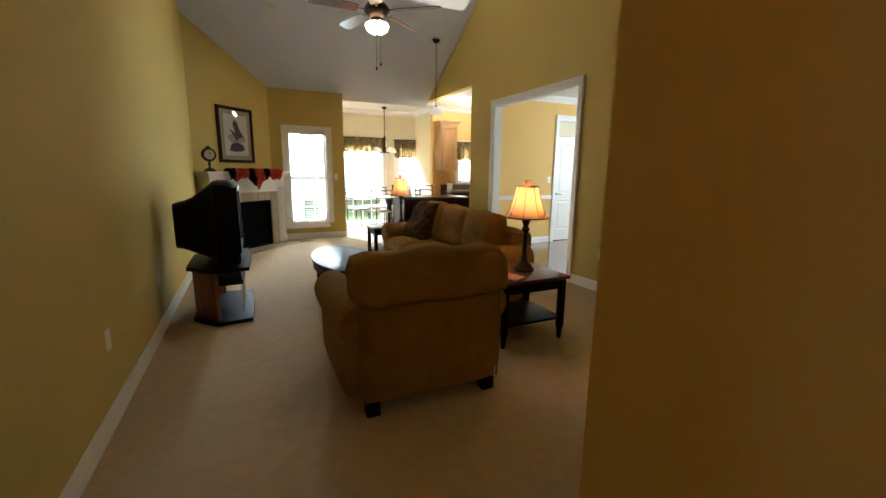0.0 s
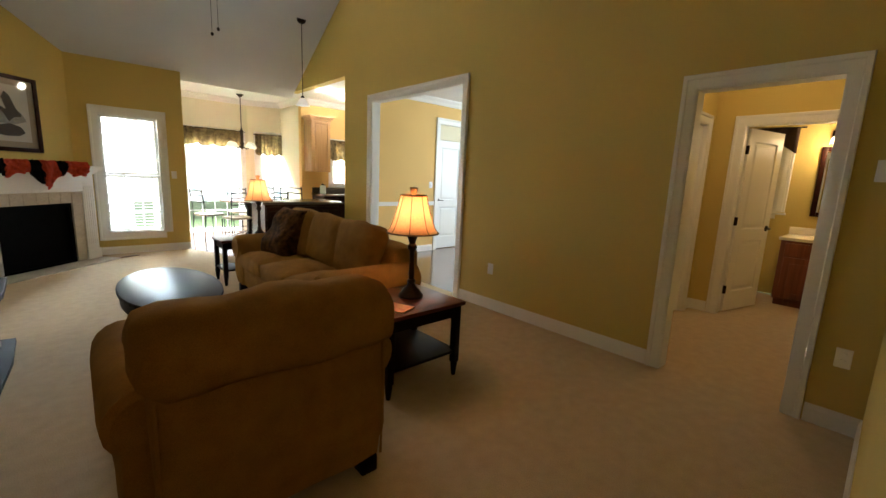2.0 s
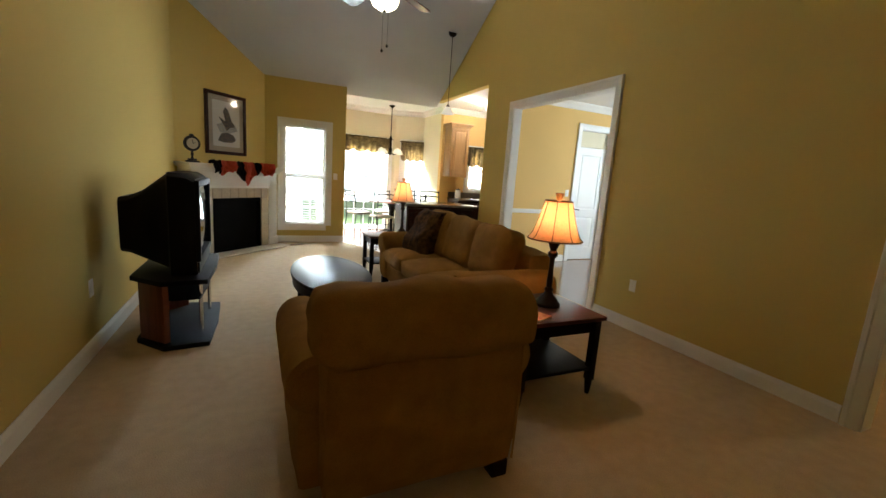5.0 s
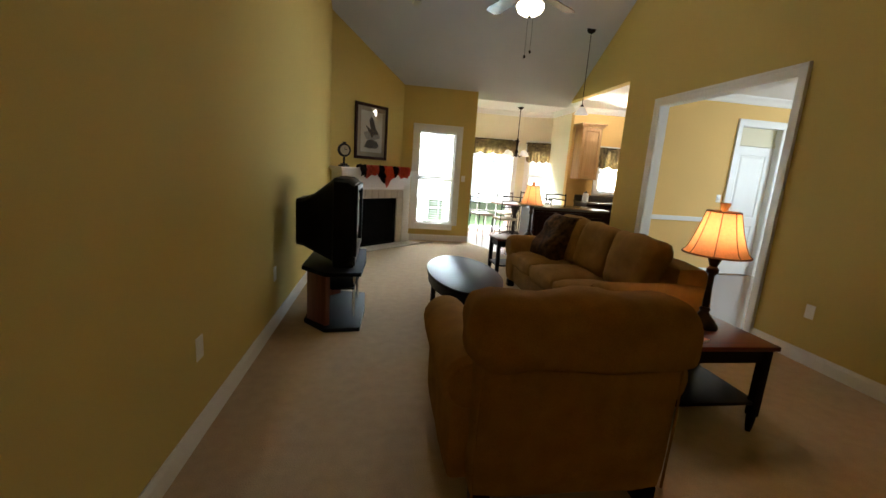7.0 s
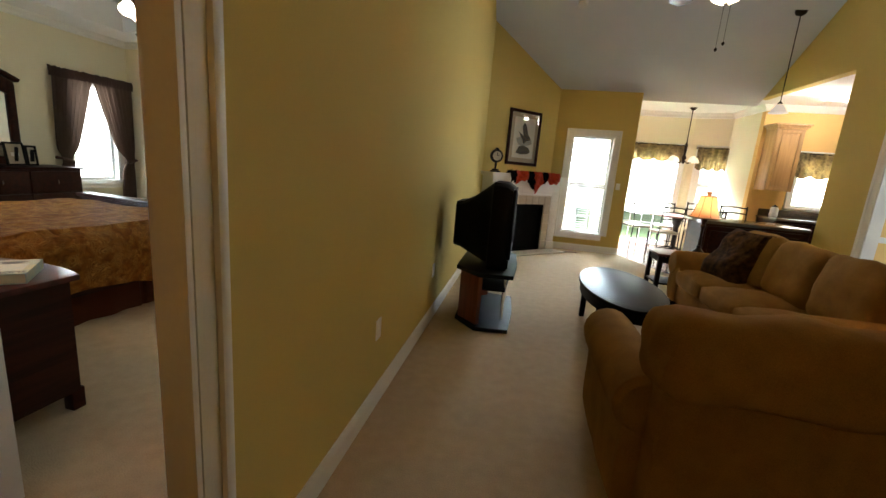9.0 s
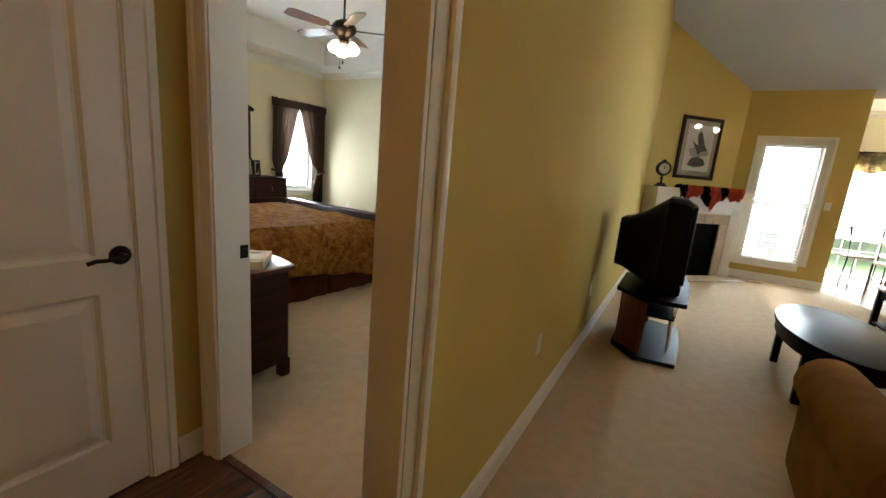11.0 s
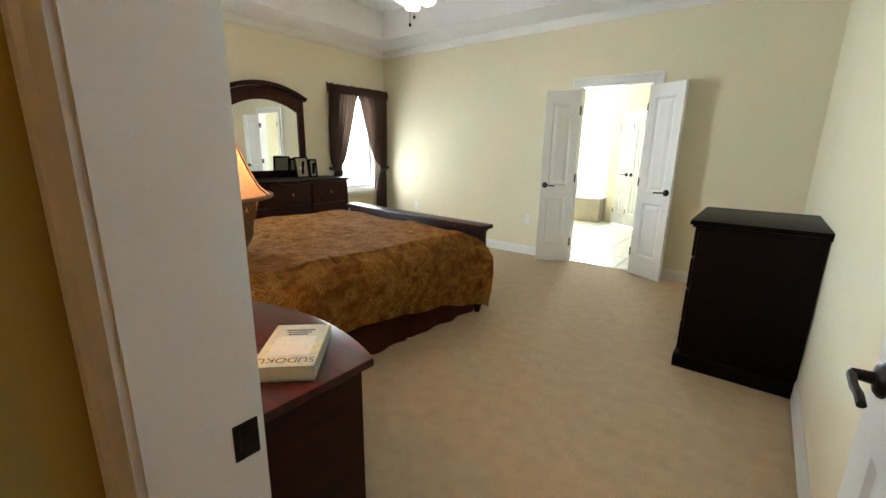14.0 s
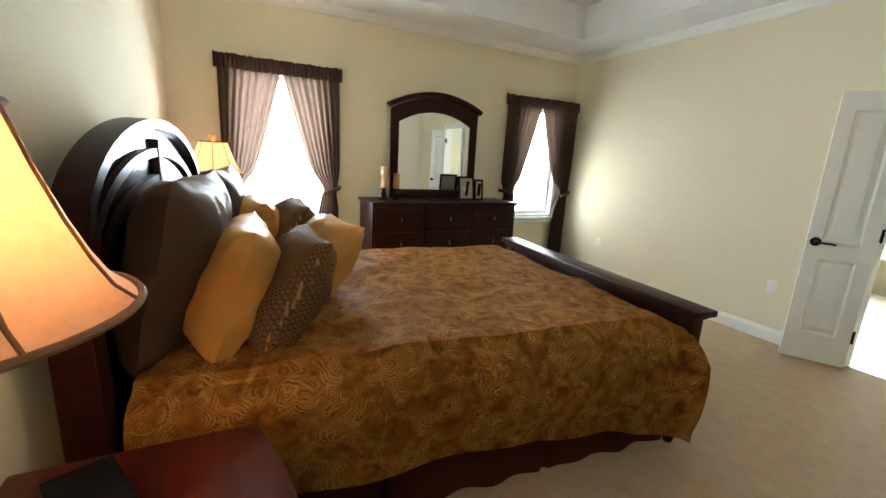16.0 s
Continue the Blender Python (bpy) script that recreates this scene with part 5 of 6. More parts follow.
def ceiling_fan(name, label, place, top, blade_r, turn, lights, blade_mat):
    e = thing(name, label, "fan", pose(*place))
    z = top - place[2]
    part("downrod", rod(bmesh.new(), (0, 0, 0.16), (0, 0, z - 0.05), 0.012, 10), BRONZE, e)
    part("canopy", lathe([(0.02, z - 0.09), (0.05, z - 0.06), (0.065, z - 0.001)], 20), BRONZE, e)
    part("motor", lathe([(0.03, 0.20), (0.09, 0.17), (0.125, 0.13), (0.13, 0.09), (0.10, 0.05), (0.06, 0.03), (0.05, 0.0)], 24), BRONZE, e)
    for k in range(5):
        a = turn + 72 * k
        br = box(0.10, -0.012, 0.095, 0.22, 0.012, 0.103, 0.002)
        bm = prism([(0.19, -0.05), (0.24, -0.062), (blade_r - 0.06, -0.072), (blade_r, -0.05), (blade_r, 0.05), (blade_r - 0.06, 0.072), (0.24, 0.062), (0.19, 0.05)], -0.003, 0.003)
        moved(bm, pose(0, 0, 0.10, 12, 0, 0))
        bl = part("blade", moved(bm, pose(0, 0, 0, 0, 0, a)), blade_mat, e, "dark wooden fan blade")
        part("blade_iron", moved(br, pose(0, 0, 0, 0, 0, a)), BRONZE, bl)
    part("light_fitter", lathe([(0.05, 0.0), (0.055, -0.02), (0.03, -0.04)], 20), BRONZE, e)
    if lights == 1:
        part("glass_bowl", lathe([(0.115, -0.025), (0.12, -0.045), (0.10, -0.085), (0.06, -0.11), (0.0, -0.12)], 24), OPAL, e, "lit opal glass bowl")
        part("bowl_finial", lathe([(0.014, -0.13), (0.018, -0.12), (0.008, -0.115)], 10), BRONZE, e)
        zc = -0.12
    else:
        for k in range(3):
            th = radians(20 + 120 * k)
            g = lathe([(0.022, 0.0), (0.045, -0.03), (0.06, -0.07), (0.058, -0.10), (0.04, -0.115)], 16)
            part("glass_shade", moved(g, pose(0.085 * math.cos(th), 0.085 * math.sin(th), -0.03, 22 * math.sin(th), -22 * math.cos(th), 0)), OPAL, e, "lit frosted tulip shade")
        zc = -0.10
    for dx in (-0.02, 0.025):
        ln = 0.30 if lights == 1 else 0.14
        part("pull_chain", joined(rod(bmesh.new(), (dx, -0.03, zc + 0.05), (dx, -0.03, zc - ln + dx), 0.0015, 5), lathe([(0.003, 0), (0.011, 0.01), (0.011, 0.02), (0.003, 0.03)], 8, (dx, -0.03, zc - ln + dx - 0.03))), BRONZE, e)
    return e


ceiling_fan("ceiling_fan", "ceiling fan with wooden blades and a lit opal bowl", (2.03, 4.77, 2.84), FLAT_Z, 0.66, 36, 1, FANWOOD)

pd = thing("pendant_light", "small glass bell pendant hanging from the sloped ceiling", "pendant lamp", pose(3.91, 7.50, 2.385))
ztop = H1 + SLOPE * (8.84 - 7.50) - 2.385
part("canopy", moved(lathe([(0.03, -0.07), (0.06, -0.045), (0.07, 0.0)], 18), pose(0, 0, ztop - 0.01, 20)), BRONZE, pd)
part("cord", rod(bmesh.new(), (0, 0, 0.14), (0, 0, ztop - 0.05), 0.006, 8), BRONZE, pd)
part("cap", lathe([(0.03, 0.10), (0.028, 0.13), (0.012, 0.15)], 16), BRONZE, pd)
part("glass_bell", lathe([(0.115, 0.0), (0.09, 0.025), (0.07, 0.06), (0.045, 0.10), (0.028, 0.115)], 24), OPAL_FAINT, pd, "cloudy glass bell shade")

sm = thing("smoke_detector", "round white smoke detector on the sloped ceiling", "detector", pose(1.20, 7.45, H1 + SLOPE * (8.84 - 7.45) - 0.002, -33.4, 0, 0))
part("case", lathe([(0.055, -0.035), (0.066, -0.02), (0.068, 0.0)], 20), WHITEPLATE, sm)

# ---- bedroom ----
BX0, BX1, BYH, BYF = -4.00, -2.24, 2.19, 4.62
BC = (BX0 + BX1) / 2
# the bed stands a little askew to the wall
BED_M = pose(-3.09, 4.585, 0, 0, 0, -4.5) @ pose(-BC, -BYF, 0)
bed = thing("bed", "made king bed with dark cherry arched headboard and low footboard", "bed", BED_M @ pose(BC, 0, 0))
HW = (BX1 - BX0) / 2


def arch(w, lo, hi, n=24):
    return [(w * (2 * k / n - 1), lo + (hi - lo) * math.sqrt(max(0.0, 1 - (2 * k / n - 1) ** 2)) ** 0.9) for k in range(n + 1)]


part("headboard", slab([(-HW, 0.25), *arch(HW, 1.05, 1.46), (HW, 0.25)], BYH, BYH + 0.045, 0.0), GLOSSY_CHERRY, bed, "glossy arched headboard")
for k, (w, lo, hi, t) in enumerate(((HW * 1.0, 1.06, 1.50, 0.085), (HW * 0.93, 0.98, 1.38, 0.066), (HW * 0.86, 0.90, 1.27, 0.066))):
    outer, inner = arch(w, lo, hi), arch(w - 0.035, lo - 0.02, hi - 0.035)
    part("headboard_moulding", slab(outer + inner[::-1], BYH - 0.005 if k == 0 else BYH + 0.02, BYH + t, 0.0), DARKCHERRY, bed, "curved raised moulding")
part("headboard_mullion", box(-0.03, BYH + 0.04, 0.6, 0.03, BYH + 0.07, 1.42, 0.005), DARKCHERRY, bed)
for s in (-1, 1):
    part("head_post", box(s * HW - 0.045, BYH - 0.01, 0, s * HW + 0.045, BYH + 0.09, 1.07, 0.01), DARKCHERRY, bed)
    fp_ = box(s * (HW - 0.03) - 0.04, BYF - 0.04, 0.06, s * (HW - 0.03) + 0.04, BYF + 0.04, 0.72, 0.006)
    lathe([(0.022, 0), (0.03, 0.03), (0.036, 0.06)], 12, (s * (HW - 0.03), BYF, 0), fp_)
    part("foot_post", fp_, DARKCHERRY, bed)
    part("side_rail", box(s * (HW - 0.05) - 0.014, BYH + 0.09, 0.22, s * (HW - 0.05) + 0.014, BYF - 0.04, 0.36, 0.004), DARKCHERRY, bed)
part("footboard", box(-HW + 0.01, BYF - 0.02, 0.25, HW - 0.01, BYF + 0.02, 0.70, 0.004), DARKCHERRY, bed)
part("foot_cap", joined(box(-HW - 0.02, BYF - 0.055, 0.70, HW + 0.02, BYF + 0.055, 0.72, 0.006), box(-HW - 0.05, BYF - 0.075, 0.72, HW + 0.05, BYF + 0.075, 0.755, 0.010)), DARKCHERRY, bed)
part("mattress", soft_box(-HW + 0.05, BYH + 0.10, 0.36, HW - 0.05, BYF - 0.05, 0.62, 0.06, 0.0, 1), PRINT, bed, "white mattress under the bedding")
# skirt with pleats
for s in (1, -1):
    sk = bmesh.new()
    prev = None
    for k in range(121):
        y = BYH + 0.12 + (BYF - 0.12 - BYH - 0.02) * k / 120
        pl = 0.012 * math.sin(k * 0.35) + (0.03 if k % 40 in (0, 1) else 0.0)
        x = s * (HW - 0.045 - pl * 0.6)
        cur = [sk.verts.new((x - s * 0.02, y, 0.40)), sk.verts.new((x, y, 0.2)), sk.verts.new((x + s * 0.01 * math.sin(k * 0.5), y, 0.012))]
        if prev:
            for a in range(2):
                sk.faces.new((prev[a], prev[a + 1], cur[a + 1], cur[a]))
        prev = cur
    part("bed_skirt", sk, SKIRT, bed, "dark brown pleated bed skirt")
# comforter: a draped sheet over the mattress
cf = bmesh.new()
nu, nv = 96, 90
y0, y1 = BYH + 0.13, BYF - 0.045
drop = 0.44
rows_ = []
for j in range(nv + 1):
    v = j / nv
    row = []
    for i in range(nu + 1):
        u = 2 * i / nu - 1
        total = HW - 0.02 + drop
        s = u * total
        flat = HW - 0.055
        a = abs(s)
        sg = 1 if s >= 0 else -1
        yy = y0 + (y1 - y0) * v
        r = 0.10
        if a < flat:
            x, z = s, 0.68
        else:
            d = a - flat
            th = min(d / r, math.pi / 2)
            x = sg * (flat + r * math.sin(th))
            z = 0.68 - r * (1 - math.cos(th)) - max(0.0, d - r * math.pi / 2)
        hang = max(0.0, a - flat - 0.05)
        fold = math.sin(yy * 9 + 1.3 * math.sin(yy * 4)) * 0.016 * min(1, hang / 0.25)
        foot = max(0.0, (v - 0.93) / 0.07)
        z -= 0.10 * foot ** 2 * (1 if a < flat else 0.4)
        p = Vector((x + sg * fold + (sg * 0.05 * foot * min(1, hang / 0.1)), yy + 0.03 * foot * (1 if a > flat else 0), z))
        p.z -= 0.15 * max(0.0, (v - 0.55) / 0.45) ** 1.5 * min(1, hang / 0.3)
        p.x += sg * 0.035 * math.sin(min(1, hang / 0.36) * math.pi) * (0.4 + 0.6 * v)
        puff = noise.noise(Vector((x * 2.6, yy * 2.6, 0))) * 0.028 + noise.noise(Vector((x * 7, yy * 6, 3))) * 0.012
        p.z += puff + (0.03 if a < flat else 0)
        if a > flat and z < 0.36:
            p.z += noise.noise(Vector((yy * 3, sg, 1))) * 0.03
        row.append(cf.verts.new(p))
    rows_.append(row)
for a, b in zip(rows_, rows_[1:]):
    for i in range(nu):
        cf.faces.new((a[i], a[i + 1], b[i + 1], b[i]))
bmesh.ops.solidify(cf, geom=cf.faces[:], thickness=0.02)
part("comforter", cf, PAISLEY, bed, "brown and gold damask comforter")
part("under_sheet", soft_box(-HW + 0.03, BYH + 0.11, 0.50, HW - 0.03, BYH + 0.75, 0.70, 0.07, 0.012, 4, 6), PAISLEY, bed)


def pillow(name, label, material, w, h, t, m, seed, trim=None, group="pillows on the bed"):
    e = thing(name, label, "pillow", m, group)
    part("cover", cushion(w, h, t, puff=3.0, seed=seed, rough=0.020, n=22, edge=0.5), material, e)
    if trim:
        edge = [(w / 2 * 0.985 * c, h / 2 * 0.985 * s, 0) for c, s in ((-1, -1), (1, -1), (1, 1), (-1, 1), (-1, -1))]
        part("flange", tube(edge, 0.010, 6), trim, e)
    return e


for k, x in enumerate((-2.72, -3.52)):
    pillow("pillow_sham", "large dark brown pintucked sham leaning on the headboard", SHAM, 0.76, 0.64, 0.28, BED_M @ pose(x, 2.38, 0.985, 76, 0, 0), 1 + k)
for k, x in enumerate((-2.66, -3.50)):
    pillow("gold_pillow", "gold satin pillow standing on the bed", GOLD, 0.58, 0.48, 0.28, BED_M @ pose(x, 2.57, 0.905, 70, 0, 4), 11 + k)


def tassel_pillow(m, seed):
    e = pillow("tasselled_pillow", "brown checked pillow with gold cord and tassels", CHECK, 0.52, 0.48, 0.24, m, seed)
    part("cord", tube([(x, y, 0.02) for x, y in ((0.15, -0.22), (0.15, -0.1), (0.15, 0.0), (0.15, 0.1), (0.15, 0.22))], 0.006, 6), TASSEL, e, "twisted gold cord")
    for i in range(13):
        y = -0.21 + 0.035 * i
        t = lathe([(0.004, 0.0), (0.006, -0.008), (0.004, -0.014), (0.006, -0.020), (0.009, -0.052), (0.0, -0.055)], 8)
        part("tassel", moved(t, pose(0.232, y + 0.02, 0.022 + 0.006 * (i % 3), -72 + 8 * (i % 2), -22 - 9 * (i % 3), 0)), TASSEL, e, "gold thread tassel")
    return e


tassel_pillow(BED_M @ pose(-2.66, 2.76, 0.875, 58, 0, 8), 21)
tassel_pillow(BED_M @ pose(-3.52, 2.76, 0.90, 60, 0, 4), 22)
pillow("gold_pillow", "small gold satin pillow lying against the others", GOLD, 0.48, 0.44, 0.22, BED_M @ pose(-3.00, 2.93, 0.89, 58, 0, 12), 31)


def nightstand(m, label):
    e = thing("nightstand", label, "nightstand", m, "nightstands")
    w, d, h = 0.78, 0.50, 0.70
    front = [(-w / 2 + w * k / 16, d - 0.02 + 0.075 * (1 - (2 * k / 16 - 1) ** 2)) for k in range(17)]
    part("top", prism([(-w / 2, 0)] + front + [(w / 2, 0)], h - 0.03, h, 0.008), CHERRY, e, "polished bow-fronted top")
    body = [(-w / 2 + 0.025, 0.01)] + [(x * 0.93, y - 0.03) for x, y in front] + [(w / 2 - 0.025, 0.01)]
    part("body", prism(body, 0.10, h - 0.03), DARKCHERRY, e)
    for x in (-1, 1):
        for y in (0.05, d - 0.06):
            part("foot", prism([(x * (w / 2 - 0.06) - 0.03, y - 0.03), (x * (w / 2 - 0.06) + 0.03, y - 0.03), (x * (w / 2 - 0.06) + 0.03, y + 0.03), (x * (w / 2 - 0.06) - 0.03, y + 0.03)], 0, 0.11, 0.006), DARKCHERRY, e)
    for k in range(2):
        z0 = 0.14 + 0.265 * k
        fr = [(x * 0.86, y - 0.018) for x, y in front]
        dr = part("drawer_front", prism([(x, y - 0.02) for x, y in fr] + fr[::-1], z0, z0 + 0.245, 0.003), DARKCHERRY, e)
        part("pull", tube([(-0.04, d + 0.035, z0 + 0.12), (-0.03, d + 0.06, z0 + 0.115), (0.03, d + 0.06, z0 + 0.115), (0.04, d + 0.035, z0 + 0.12)], 0.005), BRONZE, dr, "dark bronze drawer pull")
    return e


nightstand(pose(-1.745, 2.07, 0), "dark cherry bow-fronted nightstand by the door")
nightstand(pose(-4.83, 2.06, 0), "dark cherry bow-fronted nightstand by the window")
table_lamp("bedside_lamp", "carved wooden lamp with a lit amber bell shade", pose(-1.70, 2.215, 0.701), 0.735, 0.205, 0.10, 0.235, 3.9, 0.1, True, "bedside lamps")
table_lamp("bedside_lamp", "carved wooden lamp with a lit amber bell shade", pose(-4.80, 2.36, 0.701), 0.735, 0.205, 0.10, 0.235, 3.9, 0.1, True, "bedside lamps")

bk = thing("book", "thick puzzle paperback lying on the nightstand", "book", pose(-1.545, 2.395, 0.7015, 0, 0, -46))
part("pages", box(-0.136, -0.082, 0.003, 0.136, 0.082, 0.042, 0.002), PAGES, bk, "cream page block")
cov = part("cover", joined(box(-0.140, -0.086, 0.0, 0.140, 0.086, 0.003), box(-0.140, -0.086, 0.042, 0.140, 0.086, 0.045), box(-0.140, 0.083, 0.0, 0.140, 0.087, 0.045)), PRINTPAPER, bk, "pale blue and green printed cover")
part("cover_panel", box(-0.05, -0.06, 0.0451, 0.075, 0.06, 0.0456), PALEBLUE, cov, "pale blue printed panel")


def lettering(text, size, material, parent, m, name="lettering"):
    cu = bpy.data.curves.new(name, "FONT")
    cu.body, cu.size, cu.extrude, cu.align_x, cu.align_y = text, size, 0.0002, "CENTER", "CENTER"
    tmp = new("scratch_text", cu)
    bpy.context.view_layer.update()
    me = bpy.data.meshes.new_from_object(tmp)
    bpy.data.objects.remove(tmp)
    me.materials.clear()
    me.materials.append(material)
    ob = new(name, me)
    ob.parent = parent
    ob.matrix_local = m
    return ob


lettering("SUDOKU", 0.040, INK, cov, pose(0.104, 0.0, 0.0462, 0, 0, -90))
for k in range(3):
    part("text_bar", box(-0.10 + 0.016 * k, -0.045 + 0.006 * k, 0.0451, -0.092 + 0.016 * k, 0.045 - 0.008 * k, 0.0456), INK, cov)

cr = thing("clock_radio", "small black clock radio on the nightstand", "clock radio", pose(-1.955, 2.255, 0.7012, 0, 0, 25))
part("case", prism([(-0.09, -0.06), (0.09, -0.06), (0.09, 0.06), (-0.09, 0.06)], 0.0, 0.05, 0.012), BLACK, cr)
part("display", box(-0.06, -0.062, 0.015, 0.06, -0.0595, 0.038), SCREEN, cr, "dark display window")
part("button", lathe([(0.008, 0.0), (0.008, 0.004), (0, 0.005)], 10, (0.05, -0.02, 0.05)), CHROME, cr)

# dresser with mirror
dr_ = thing("dresser", "dark cherry dresser with six drawers under the mirror", "dresser", pose(-5.49, 4.56, 0, 0, 0, -90))
dw = 0.86
part("top", box(-dw - 0.02, 0.0, 0.92, dw + 0.02, 0.53, 0.95, 0.008), DARKCHERRY, dr_)
part("body", box(-dw, 0.0, 0.09, dw, 0.49, 0.92, 0.004), DARKCHERRY, dr_)
part("plinth", box(-dw - 0.01, 0.0, 0.0, dw + 0.01, 0.50, 0.09, 0.01), DARKCHERRY, dr_)
for r in range(3):
    for c in range(3):
        x0 = -dw + 0.03 + c * 0.562
        z0 = 0.12 + r * 0.265
        d_ = part("drawer_front", box(x0, 0.485, z0, x0 + 0.545, 0.505, z0 + 0.25, 0.006), DARKCHERRY, dr_)
        part("pull", tube([(x0 + 0.265, 0.505, z0 + 0.15), (x0 + 0.268, 0.525, z0 + 0.14), (x0 + 0.27, 0.53, z0 + 0.12), (x0 + 0.266, 0.512, z0 + 0.10)], 0.007, 6), CHROME, d_, "brushed metal drawer pull")
mi = thing("dresser_mirror", "arched mirror in a dark cherry frame on the dresser", "mirror", pose(-5.47, 4.55, 0.951, 0, 0, -90))


def low_arch(w, lo, hi, n=20):
    return [(w * (2 * k / n - 1), lo + (hi - lo) * (1 - (2 * k / n - 1) ** 2)) for k in range(n + 1)]


part("mirror_plate", slab([(-0.46, 0.08), *low_arch(0.46, 0.83, 0.965), (0.46, 0.08)], 0.02, 0.028), MIRROR, mi, "clear mirror glass")
inner, outer = low_arch(0.445, 0.82, 0.95), low_arch(0.53, 0.96, 1.10)
part("head_rail", slab(outer + inner[::-1], 0.0, 0.05, 0.004), DARKCHERRY, mi)
co, ci = low_arch(0.58, 1.005, 1.16), low_arch(0.55, 0.965, 1.11)
part("cornice", slab(co + ci[::-1], -0.005, 0.085, 0.006), DARKCHERRY, mi)
for s in (-1, 1):
    part("stile", box(s * 0.4875 - 0.0425, 0.0, 0.0, s * 0.4875 + 0.0425, 0.05, 0.95, 0.006), DARKCHERRY, mi)
part("bottom_rail", box(-0.445, 0.0, 0.0, 0.445, 0.05, 0.095, 0.006), DARKCHERRY, mi)
for k, (y, h) in enumerate(((3.88, 0.22), (4.02, 0.15))):
    cd = thing("candle_holder", "turned dark candlestick with an orange pillar candle", "candle", pose(-5.22, y, 0.951), "candlesticks")
    part("stick", lathe([(0.045, 0), (0.045, 0.012), (0.018, 0.03), (0.03, 0.06), (0.014, 0.09), (0.03, 0.11), (0.038, 0.12)], 16), IRON, cd)
    part("candle", lathe([(0.035, 0.12), (0.036, 0.12 + h), (0.026, 0.125 + h), (0.0, 0.12 + h)], 16), CANDLE, cd, "ridged orange wax candle")
for y, w, h, rz in ((4.86, 0.22, 0.27, -82), (5.02, 0.11, 0.24, -100)):
    ph = thing("photo_frame", "black standing photo frame on the dresser", "photo frame", pose(-5.19, y, 0.951, 0, 0, rz) @ pose(0, 0, 0, 8, 0, 0), "photo frames")
    fr = bmesh.new()
    for x0, z0, x1, z1 in ((-w / 2, 0, -w / 2 + 0.022, h), (w / 2 - 0.022, 0, w / 2, h), (-w / 2 + 0.022, 0, w / 2 - 0.022, 0.022), (-w / 2 + 0.022, h - 0.022, w / 2 - 0.022, h)):
        bx(fr, x0, -0.004, z0, x1, 0.014, z1, 0.003)
    part("frame", fr, BLACK, ph)
    part("mat", box(-w / 2 + 0.02, 0.0, 0.02, w / 2 - 0.02, 0.006, h - 0.02), MATBOARD, ph, "grey-green mat")
    part("photo", box(-w / 5, 0.006, h * 0.40, w / 5, 0.0075, h * 0.56), PRINT, ph)
    part("stand", moved(box(-0.02, -0.01, 0.0, 0.02, -0.006, h * 0.8), pose(0, 0, 0, -14)), BLACK, ph)


